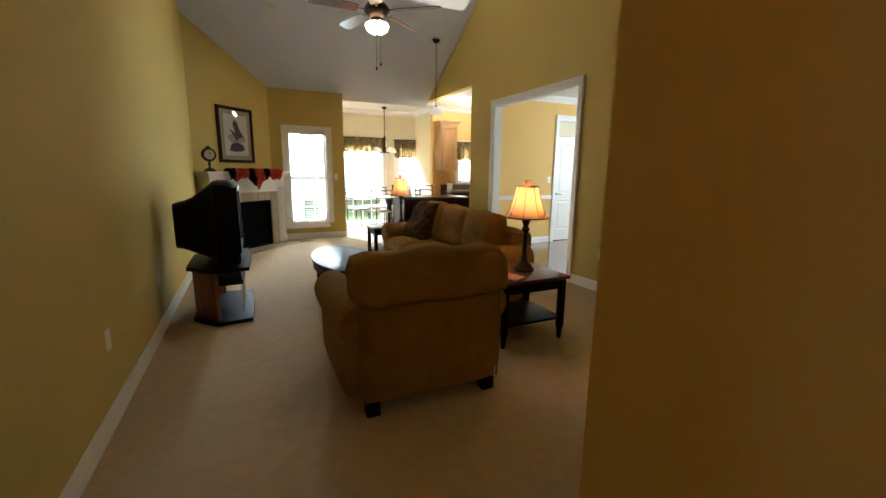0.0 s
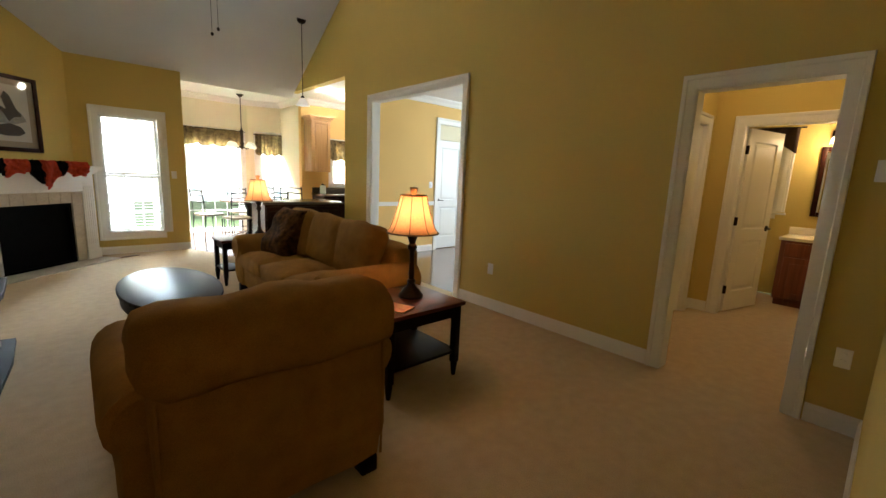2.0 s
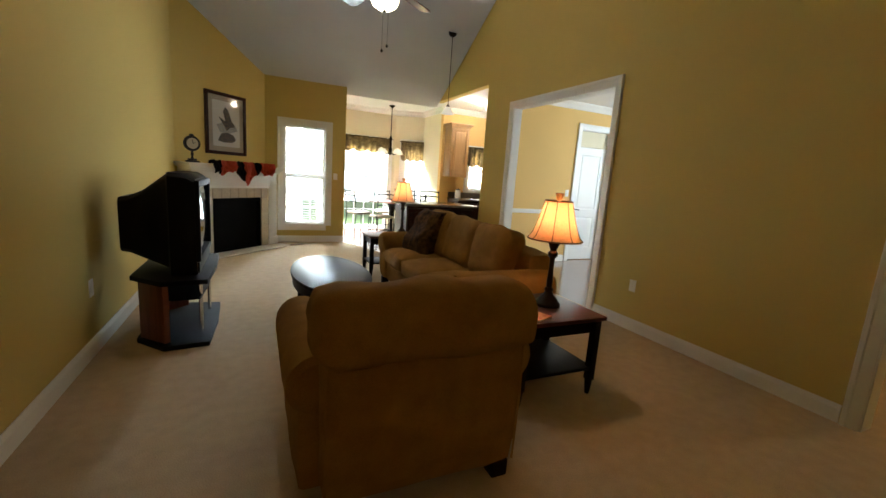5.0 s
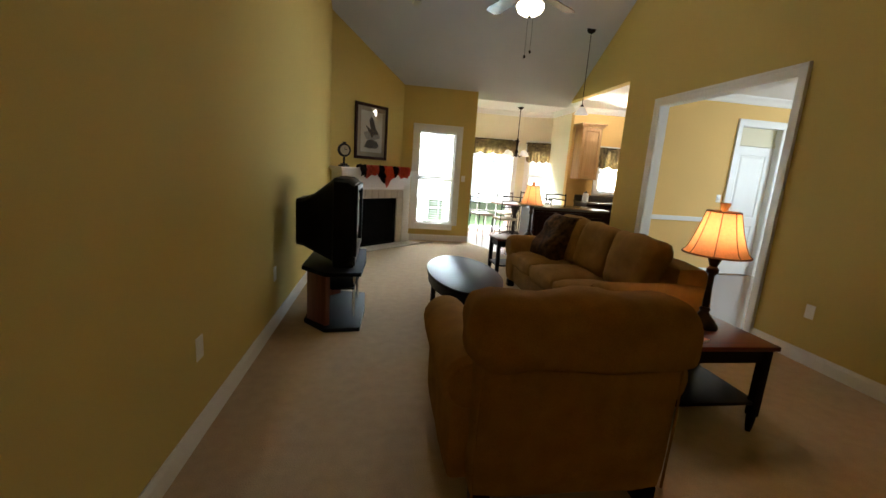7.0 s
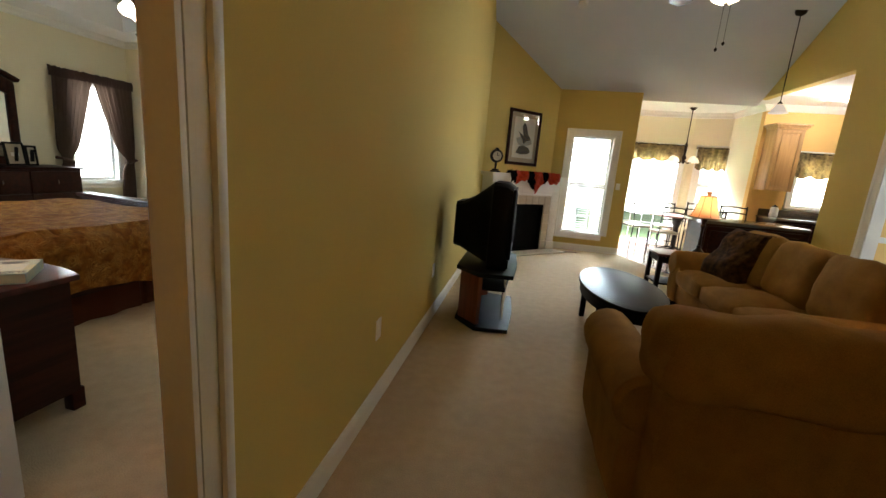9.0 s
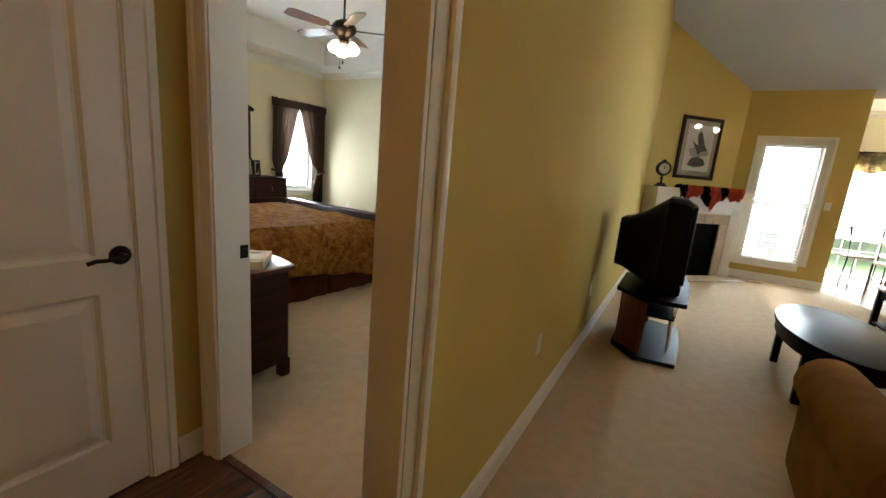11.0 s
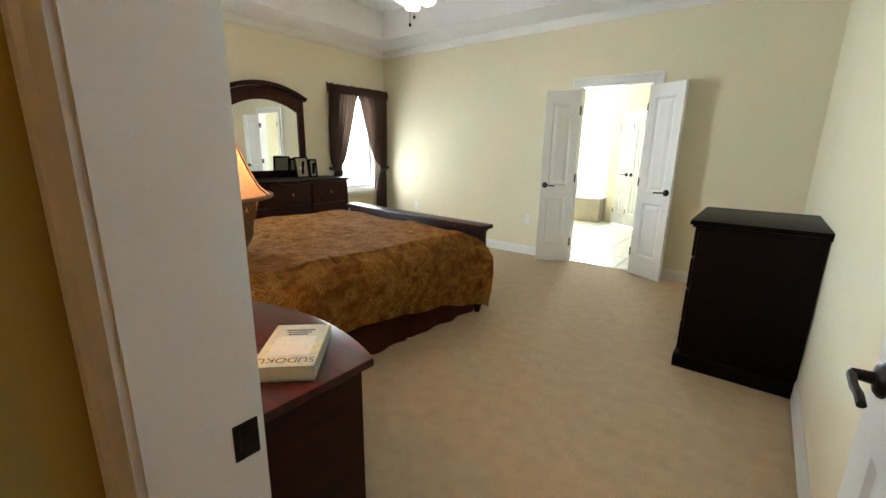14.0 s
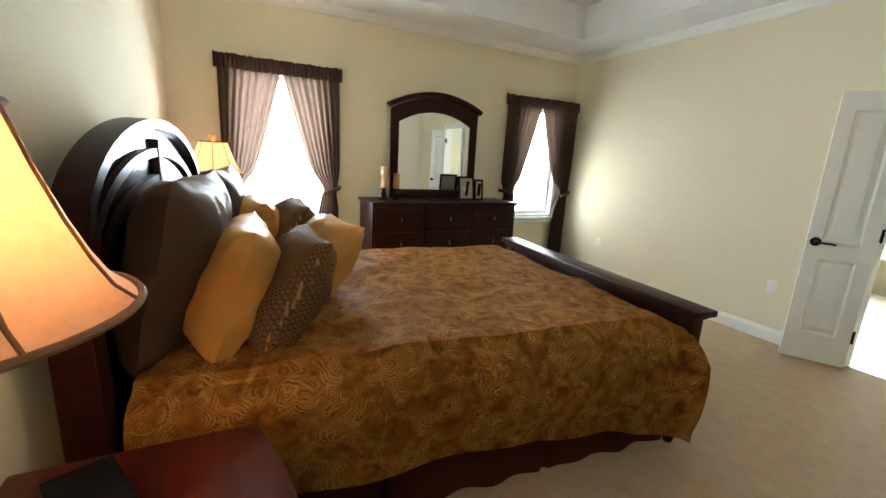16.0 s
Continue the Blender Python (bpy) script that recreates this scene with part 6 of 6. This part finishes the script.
def curtain_pair(y0, y1, group):
    """A gathered heading over two sheer panels, each held back to the side."""
    top, zt = 2.20, 1.02
    mid = (y0 + y1) / 2
    rodthing = thing("curtain_rod", "dark curtain rod above the bedroom window", "curtain rod", pose(-5.44, mid, top - 0.03))
    part("rod", rod(bmesh.new(), (0, (y0 - y1) / 2, 0), (0, (y1 - y0) / 2, 0), 0.012, 10), IRON, rodthing)
    for s in (-1, 1):
        e = thing("curtain", "sheer brown curtain panel tied back to the side", "curtain", pose(-5.44, mid, 0), group)
        half = (y1 - y0) / 2
        bm, hd = bmesh.new(), bmesh.new()
        nu, nv = 70, 44
        grid = []
        for j in range(nv + 1):
            z = 0.04 + (top - 0.10 - 0.04) * j / nv
            if z > zt:
                t = (z - zt) / (top - 0.10 - zt)
                inner = half * (1 - t ** 0.8) * 0.62 + 0.01
            else:
                t = (zt - z) / zt
                inner = half * (0.62 - 0.10 * t ** 0.7)
            outer = half * (0.99 if z > zt else 0.97) - 0.03 * math.exp(-((z - zt) / 0.12) ** 2)
            pinch = math.exp(-((z - zt) / 0.10) ** 2)
            inner = inner + (outer - 0.12 - inner) * pinch * 0.8
            row = []
            for i in range(nu + 1):
                u = i / nu
                w = inner + (outer - inner) * u
                amp = 0.020 * (1 - 0.6 * pinch)
                x = amp * math.sin(u * 52 + 0.5 * math.sin(z * 3)) + amp * 0.5 * math.sin(u * 23 + z * 2) + 0.03 * pinch
                row.append(bm.verts.new((x, s * w, z)))
            grid.append(row)
        for a, b in zip(grid, grid[1:]):
            for i in range(nu):
                bm.faces.new((a[i], a[i + 1], b[i + 1], b[i]))
        pn = part("panel", bm, SHEER, e, "sheer gathered brown panel")
        tie = tube([(0.06, s * (half - 0.17), zt - 0.03), (0.075, s * (half - 0.10), zt), (0.06, s * (half - 0.03), zt + 0.02), (-0.02, s * (half + 0.0), zt + 0.03)], 0.02, 8)
        part("tieback", tie, SHEER_TOP, e, "brown cloth tieback")
        prevr = None
        for i in range(101):
            u = i / 100
            y = s * (0.0 + (half + 0.02) * u)
            x = 0.022 + 0.012 * math.sin(u * 95) + 0.005 * math.sin(u * 31)
            zj = 0.014 * noise.noise(Vector((u * 30, s * 3, y0)))
            cur = [hd.verts.new((x, y, top - 0.115)), hd.verts.new((x + 0.006, y, top - 0.06)), hd.verts.new((x + 0.002, y, top - 0.02)), hd.verts.new((x - 0.012, y, top + 0.012 + zj))]
            if prevr:
                for a in range(3):
                    hd.faces.new((prevr[a], prevr[a + 1], cur[a + 1], cur[a]))
            prevr = cur
        part("heading", hd, SHEER_TOP, e, "dark gathered rod pocket heading")


curtain_pair(2.39, 3.47, "bedroom curtains")
curtain_pair(5.48, 6.60, "bedroom curtains")

ch = thing("chest_of_drawers", "tall dark espresso chest of drawers against the wall", "chest", pose(-0.765, 4.575, 0))
part("body", box(0.02, 0.02, 0.09, 0.60, 0.74, 0.91, 0.004), ESPRESSO, ch)
part("top", joined(box(-0.01, -0.01, 0.91, 0.61, 0.77, 0.925, 0.004), box(-0.025, -0.025, 0.925, 0.62, 0.785, 0.955, 0.008)), ESPRESSO, ch)
part("plinth", box(-0.01, -0.005, 0.0, 0.61, 0.76, 0.09, 0.01), ESPRESSO, ch)
for k in range(4):
    d_ = part("drawer_front", box(0.0, 0.04, 0.11 + 0.205 * k, 0.022, 0.72, 0.30 + 0.205 * k, 0.006), ESPRESSO, ch)
    part("pull", tube([(0.0, 0.34, 0.21 + 0.205 * k), (-0.02, 0.35, 0.205 + 0.205 * k), (-0.02, 0.41, 0.205 + 0.205 * k), (0.0, 0.42, 0.21 + 0.205 * k)], 0.005, 6), BRONZE, d_)

ceiling_fan("ceiling_fan", "ceiling fan with wooden blades and lit frosted shades", (-2.80, 4.35, 2.54), BEDH + 0.34, 0.62, 40, 3, FANWOOD)

# bathroom beyond
tub = thing("bathtub", "tiled garden bathtub deck beneath the window", "bathtub", pose(-3.89, 9.78, 0))
part("deck", joined(box(0, 0.0, 0, 0.98, 0.10, 0.44, 0.004), box(0, 0.71, 0, 0.98, 0.81, 0.44, 0.004), box(0, 0.10, 0, 0.12, 0.71, 0.44), box(0.88, 0.10, 0, 0.98, 0.71, 0.44)), STONE, tub)
part("rim", joined(box(0, -0.02, 0.441, 0.98, 0.10, 0.48, 0.01), box(0, 0.71, 0.441, 0.98, 0.81, 0.48, 0.01), box(0, 0.10, 0.441, 0.12, 0.71, 0.48, 0.01), box(0.88, 0.10, 0.441, 0.98, 0.71, 0.48, 0.01)), WHITEPLATE, tub, "white tub rim")
part("basin", box(0.12, 0.10, 0.05, 0.88, 0.71, 0.12), WHITEPLATE, tub)
tw = thing("hanging_towel", "dark towel hanging on the bathroom wall", "towel", pose(-2.925, 10.36, 0.86, 0, 0, 90))
part("cloth", soft_box(-0.03, -0.02, 0.0, 0.03, 0.02, 0.75, 0.015, 0.004, 2), BLACKCLOTH, tw)
bathfloor = bpy.data.objects["floor_bath"]
for i in range(7):
    for j in range(10):
        part("tile", box(-3.40 + 0.335 * i, 6.69 + 0.30 * j, -0.003, -3.07 + 0.335 * i - 0.005, 6.985 + 0.30 * j, 0.004, 0.001, 1), TILE, bathfloor, smooth=False)

# ---- kitchen and breakfast area ----
cab = thing("wall_cabinet", "honey maple kitchen wall cabinet with crown", "cabinet", pose(4.74, 9.395, 1.37))
part("body", box(0, -0.33, 0, 0.42, 0, 1.02, 0.003), HONEY, cab)
dl = part("door", joined(box(0.01, -0.35, 0.01, 0.07, -0.331, 1.01, 0.003), box(0.35, -0.35, 0.01, 0.41, -0.331, 1.01, 0.003), box(0.07, -0.35, 0.01, 0.35, -0.331, 0.07, 0.003), box(0.07, -0.35, 0.95, 0.35, -0.331, 1.01, 0.003), box(0.085, -0.348, 0.085, 0.335, -0.333, 0.935, 0.006)), HONEY, cab, "raised panel door")
crn = bmesh.new()
for d, z0, z1 in ((0.01, 1.02, 1.05), (0.03, 1.05, 1.08), (0.055, 1.08, 1.11)):
    bx(crn, -d, -0.35 - d, z0, 0.42 + d, 0, z1, 0.004)
part("crown", crn, HONEY, cab)


def valance(m, w, h, label):
    e = thing("window_valance", label, "valance", m, "window valances")
    bm = bmesh.new()
    n, rows_ = 60, []
    for j in range(7):
        z = -h * j / 6
        rows_.append([bm.verts.new((w * i / n, -0.03 - 0.018 * math.sin(i * 0.9) * (0.4 + j / 8) - 0.012 * math.sin(i * 0.31), z - (0.05 * abs(math.sin(i * 3.14159 / 15)) if j == 6 else 0))) for i in range(n + 1)])
    for a, b in zip(rows_, rows_[1:]):
        for i in range(n):
            bm.faces.new((a[i], a[i + 1], b[i + 1], b[i]))
    bmesh.ops.solidify(bm, geom=bm.faces[:], thickness=0.004)
    part("cloth", bm, VALANCE, e, "gathered floral print")
    part("rod", rod(bmesh.new(), (-0.03, -0.03, -0.02), (w + 0.03, -0.03, -0.02), 0.009, 8), BRONZE, e)


valance(pose(2.75, 10.74, 2.17), 1.20, 0.32, "brown and gold floral valance over the garden door")
valance(ang @ pose(0.14, -0.01, 2.14), 0.64, 0.42, "brown and gold floral valance over the bay window")
valance(pose(5.29, 9.39, 2.06), 1.10, 0.40, "brown and gold floral valance over the kitchen window")

ctr = thing("base_cabinet", "dark kitchen base cabinet run below the window", "cabinet", pose(4.90, 8.80, 0))
part("carcass", box(0, 0.04, 0.0, 3.2, 0.59, 0.88), DARKCHERRY, ctr)
part("doors", joined(*[box(0.03 + 0.53 * k, 0.02, 0.12, 0.53 + 0.53 * k, 0.04, 0.84, 0.004) for k in range(6)]), DARKCHERRY, ctr)
single("worktop", box(4.88, 8.77, 0.881, 8.12, 9.395, 0.92, 0.006), GRANITE, "speckled dark granite kitchen worktop", "worktop")
single("backsplash", box(4.90, 9.372, 0.921, 8.12, 9.396, 1.04, 0.003), GRANITE, "speckled granite splashback strip", "backsplash")
pen = thing("peninsula", "dark panelled kitchen peninsula cabinet", "cabinet", pose(3.10, 7.0, 0))
part("carcass", box(0.02, 0.02, 0.0, 1.21, 0.60, 0.87), DARKCHERRY, pen)
for k in range(3):
    part("panel", joined(box(0.04 + 0.39 * k, 0.0, 0.10, 0.41 + 0.39 * k, 0.02, 0.84, 0.004), box(0.09 + 0.39 * k, -0.008, 0.16, 0.36 + 0.39 * k, 0.0, 0.78, 0.006)), DARKCHERRY, pen)
single("bar_worktop", box(3.06, 6.94, 0.871, 4.32, 7.66, 0.912, 0.008), GRANITE, "dark granite top of the peninsula", "worktop")


def iron_chair(m, label, group, seat_h=0.46, h=0.95):
    e = thing("dining_chair", label, "chair", m, group)
    part("seat", soft_box(-0.20, -0.20, seat_h - 0.03, 0.20, 0.20, seat_h + 0.03, 0.03, 0.003, 1, 4), MATBOARD, e, "tan padded seat")
    for x in (-0.19, 0.19):
        part("front_leg", tube([(x, 0.19, 0.0), (x, 0.185, seat_h - 0.03)], 0.011), IRON, e)
        part("back_leg", tube([(x, -0.22, 0.0), (x, -0.19, seat_h - 0.03), (x, -0.21, 0.7), (x, -0.25, h)], 0.011), IRON, e)
    for z in (h - 0.03, h - 0.12, h - 0.24):
        part("back_rail", tube([(-0.19, -0.245, z), (0.0, -0.265, z + 0.015), (0.19, -0.245, z)], 0.010), IRON, e)
    part("stretcher", tube([(-0.19, 0.188, 0.16), (0.19, 0.188, 0.16)], 0.008), IRON, e)
    return e


CH = "black iron dining chair with tan padded seat"
for x, y, rz in ((3.35, 9.25, 10), (4.15, 9.35, -20), (3.05, 10.0, -70), (4.45, 9.95, 95), (3.75, 10.45, 180)):
    iron_chair(pose(x, y, -0.003, 0, 0, rz), CH, "chairs round the breakfast table")
for x in (3.55, 4.05):
    iron_chair(pose(x, 8.15, -0.003, 0, 0, 180), "tall black iron bar chair at the peninsula", "bar chairs", 0.62, 1.08)
bt = thing("breakfast_table", "round breakfast table with black iron pedestal", "table", pose(3.75, 9.85, -0.003))
part("tabletop", lathe([(0.52, 0.72), (0.55, 0.73), (0.55, 0.75), (0.0, 0.755)], 36), REDWOOD, bt, "reddish round top")
part("pedestal", lathe([(0.04, 0.04), (0.035, 0.3), (0.05, 0.5), (0.10, 0.715)], 14), IRON, bt)
for k in range(4):
    a = radians(45 + 90 * k)
    part("foot", tube([(0.02 * math.cos(a), 0.02 * math.sin(a), 0.12), (0.2 * math.cos(a), 0.2 * math.sin(a), 0.06), (0.32 * math.cos(a), 0.32 * math.sin(a), 0.015)], 0.015), IRON, bt)

cl = thing("chandelier", "bronze breakfast chandelier with glass bell shades", "chandelier", pose(3.69, 9.95, 1.80))
part("stem", rod(bmesh.new(), (0, 0, 0.0), (0, 0, 0.99), 0.009, 8), BRONZE, cl)
part("canopy", lathe([(0.02, 0.95), (0.06, 0.985), (0.065, 1.0)], 16), BRONZE, cl)
part("hub", lathe([(0.0, -0.06), (0.03, -0.03), (0.02, 0.0), (0.045, 0.06), (0.02, 0.12), (0.03, 0.3), (0.012, 0.36)], 14), BRONZE, cl)
for k in range(4):
    a = radians(20 + 90 * k)
    c, s = math.cos(a), math.sin(a)
    am = part("arm", tube([(0, 0, 0.02), (0.10 * c, 0.10 * s, -0.04), (0.20 * c, 0.20 * s, 0.0), (0.24 * c, 0.24 * s, 0.06)], 0.008), BRONZE, cl)
    part("glass_shade", lathe([(0.085, -0.04), (0.075, 0.0), (0.05, 0.05), (0.025, 0.07)], 16, (0.24 * c, 0.24 * s, 0.02)), OPAL_FAINT, am, "white glass bell")
for x, y in ((4.75, 8.2), (5.4, 8.6)):
    dn = thing("recessed_light", "round recessed ceiling downlight", "downlight", pose(x, y, H1 - 0.001))
    part("ring", lathe([(0.075, -0.004), (0.09, -0.006), (0.095, 0.0)], 24), WHITEPLATE, dn)
    part("lens", lathe([(0.075, -0.003), (0.0, -0.002)], 24), DOWNLIGHT, dn, "glowing lens")
kt = thing("counter_canister", "small white appliance on the kitchen counter", "canister", pose(5.05, 9.20, 0.921))
part("body", lathe([(0.06, 0), (0.065, 0.02), (0.06, 0.15), (0.045, 0.17)], 18), WHITEPLATE, kt)
part("lid", lathe([(0.046, 0.17), (0.046, 0.185), (0.012, 0.195), (0.012, 0.21), (0.0, 0.212)], 18), IRON, kt)

# ---- hall bathroom seen through two doorways ----
structure("wall_hall_bath_east", pierced("x", 8.05, 8.17, 0.9, 2.8, 0, 2.74, [(2.06, 2.56, 1.10, 2.05)]), WALL, "gold painted bathroom wall with window")
window("window_7", "bright white window of the hall bathroom", "x", 8.05, -1, 2.06, 2.56, 1.10, 2.05, 1, 1)
backdrop(8.185, 1.9, 8.185, 2.7, 0.9, 2.3, SKYCARD, "bright daylight outside the small window")
bpy.data.objects["wall_kitchen_east"].location.x += 0.05
tv_ = thing("bath_valance", "dark gathered swag valance over the bathroom window", "valance", pose(8.02, 1.96, 2.18))
bm = bmesh.new()
rows_ = []
for j in range(6):
    rows_.append([bm.verts.new((-0.03 - 0.02 * math.sin(i * 0.8), 0.70 * i / 40, -0.28 * j / 5 * (1 - 0.6 * math.sin(math.pi * i / 40)) - 0.05 * j / 5)) for i in range(41)])
for a, b in zip(rows_, rows_[1:]):
    for i in range(40):
        bm.faces.new((a[i], a[i + 1], b[i + 1], b[i]))
bmesh.ops.solidify(bm, geom=bm.faces[:], thickness=0.004)
part("cloth", bm, SHEER_TOP, tv_)
part("rod", rod(bmesh.new(), (-0.03, -0.06, 0), (-0.03, 0.76, 0), 0.01, 8), IRON, tv_)
va = thing("bath_vanity", "cherry bathroom vanity with drawer and panel doors", "vanity", pose(7.42, 1.21, 0))
part("body", box(0.02, 0.0, 0.08, 0.62, 0.66, 0.80, 0.003), REDWOOD, va)
part("drawer_front", box(0.0, 0.05, 0.62, 0.02, 0.61, 0.77, 0.005), REDWOOD, va)
part("door", joined(box(0.0, 0.05, 0.10, 0.02, 0.61, 0.60, 0.005), box(-0.006, 0.12, 0.17, 0.0, 0.54, 0.53, 0.005)), REDWOOD, va)
part("plinth", box(0.05, 0.0, 0.0, 0.62, 0.64, 0.08), REDWOOD, va)
vt = thing("vanity_top", "cream cultured marble vanity top with upstand", "worktop", pose(7.42, 1.19, 0.801))
part("slab", box(-0.02, 0.0, 0.0, 0.62, 0.70, 0.035, 0.006), MARBLE, vt)
part("upstand", box(0.59, 0.0, 0.035, 0.62, 0.70, 0.13, 0.004), MARBLE, vt)
sp = thing("soap_bottle", "small red soap bottle on the vanity", "bottle", pose(7.70, 1.50, 0.837))
part("body", lathe([(0.03, 0), (0.033, 0.02), (0.03, 0.09), (0.012, 0.11), (0.012, 0.13)], 14), ORANGE, sp)
part("pump", lathe([(0.008, 0.13), (0.008, 0.16), (0.02, 0.165), (0.0, 0.17)], 10), CHROME, sp)
bmr = thing("bath_mirror", "tall bathroom mirror in a dark wooden frame", "mirror", pose(8.045, 1.455, 1.08))
part("mirror_plate", box(-0.015, -0.22, 0.05, -0.01, 0.22, 0.80), MIRROR, bmr)
fr = bmesh.new()
for y0, z0, y1, z1 in ((-0.27, 0, -0.215, 0.86), (0.215, 0, 0.27, 0.86), (-0.215, 0, 0.215, 0.055), (-0.215, 0.80, 0.215, 0.86)):
    bx(fr, -0.03, y0, z0, 0.0, y1, z1, 0.006)
part("frame", fr, DARKCHERRY, bmr)
sc = thing("wall_sconce", "bronze wall light with a lit glass shade over the mirror", "wall lamp", pose(8.04, 1.60, 2.08))
part("backplate", box(-0.02, -0.06, -0.05, 0.008, 0.06, 0.05, 0.008), BRONZE, sc)
part("arm", tube([(-0.02, 0, 0), (-0.08, 0, 0.02), (-0.10, 0, -0.01)], 0.008), BRONZE, sc)
part("glass_shade", lathe([(0.06, -0.10), (0.055, -0.06), (0.03, -0.02), (0.015, 0.0)], 16, (-0.10, 0, -0.01)), OPAL, sc, "lit frosted shade")
bulb("sconce_bulb", (7.82, 1.60, 1.95), 9, (1.0, 0.74, 0.42), 0.04)
th_ = thing("toilet_paper_holder", "toilet paper roll on a bronze holder", "toilet paper", pose(7.70, 2.18, 0.66))
part("roll", moved(lathe([(0.018, -0.05), (0.055, -0.05), (0.055, 0.05), (0.018, 0.05)], 18), pose(0, 0, 0, 0, 90, 0)), WHITEPLATE, th_)
part("stand", joined(rod(bmesh.new(), (0, 0.0, -0.66), (0, 0.0, 0.03), 0.010, 8), lathe([(0.09, 0), (0.09, 0.012), (0.02, 0.02)], 16, (0, 0, -0.66)), rod(bmesh.new(), (-0.06, 0, 0.0), (0.06, 0, 0.0), 0.008, 8)), BRONZE, th_)

# ---- foyer hardwood planks ----
structure("floor_foyer", prism([(-1.27, -2.0), (1.31, -2.0), (1.31, 0.9), (0, 0.9), (0, DY0), (-1.27, DY0)], -0.12, -0.010), ESPRESSO, "dark red hardwood foyer floor boards", "floor")
ff = bpy.data.objects["floor_foyer"]
short = mesh_of("plank", box(0, 0, -0.010, 0.078, 1.18, 0.0, 0.0012, 1), PLANK, False)
random.seed(3)
for k in range(14):
    off = random.uniform(0.0, 0.9)
    for y in (-1.4 + off - 1.18, -1.4 + off, -1.4 + off + 1.18 + 0.0, -1.4 + off + 2.36):
        y_top = min(y + 1.18, DY0)
        if y < -1.95 or y_top - y < 0.05:
            continue
        ob = new("plank", short)
        ob.parent = ff
        ob.location = (-1.15 + 0.0808 * k, y, 0.0)
        ob.scale = (1, (y_top - y - 0.002) / 1.18, 1)
structure("trim", box(DX0, DY0 + 0.0, -0.01, DX1, DY0 + 0.035, 0.006, 0.003), PLANK, "dark hardwood threshold strip", "threshold")
vn = thing("floor_vent", "thin brown floor register by the hearth", "vent", pose(1.62, 8.52, 0.001, 0, 0, 20))
part("frame", box(-0.15, -0.03, 0, 0.15, 0.03, 0.006, 0.002), SHADE_TRIM, vn)
for k in range(6):
    part("slat", box(-0.13 + 0.044 * k, -0.022, 0.006, -0.105 + 0.044 * k, 0.022, 0.008), BRONZE, vn)
fl = thing("ceiling_light", "small flush foyer ceiling light with warm opal glass", "ceiling light", pose(0.10, -0.55, H1 + 0.15))
part("stem", rod(bmesh.new(), (0, 0, -0.02), (0, 0, FLAT_Z - H1 - 0.15), 0.01, 8), BRONZE, fl)
part("plate", lathe([(0.10, -0.06), (0.12, -0.03), (0.05, 0.0)], 20), BRONZE, fl)
hl = thing("ceiling_light", "small flush hall ceiling light with opal glass", "ceiling light", pose(5.4, 1.75, 2.739))
part("plate", lathe([(0.13, -0.02), (0.135, 0.0)], 20), BRONZE, hl)
part("glass_bowl", lathe([(0.12, -0.021), (0.10, -0.06), (0.05, -0.085), (0.0, -0.09)], 20), OPAL, hl, "lit opal bowl")
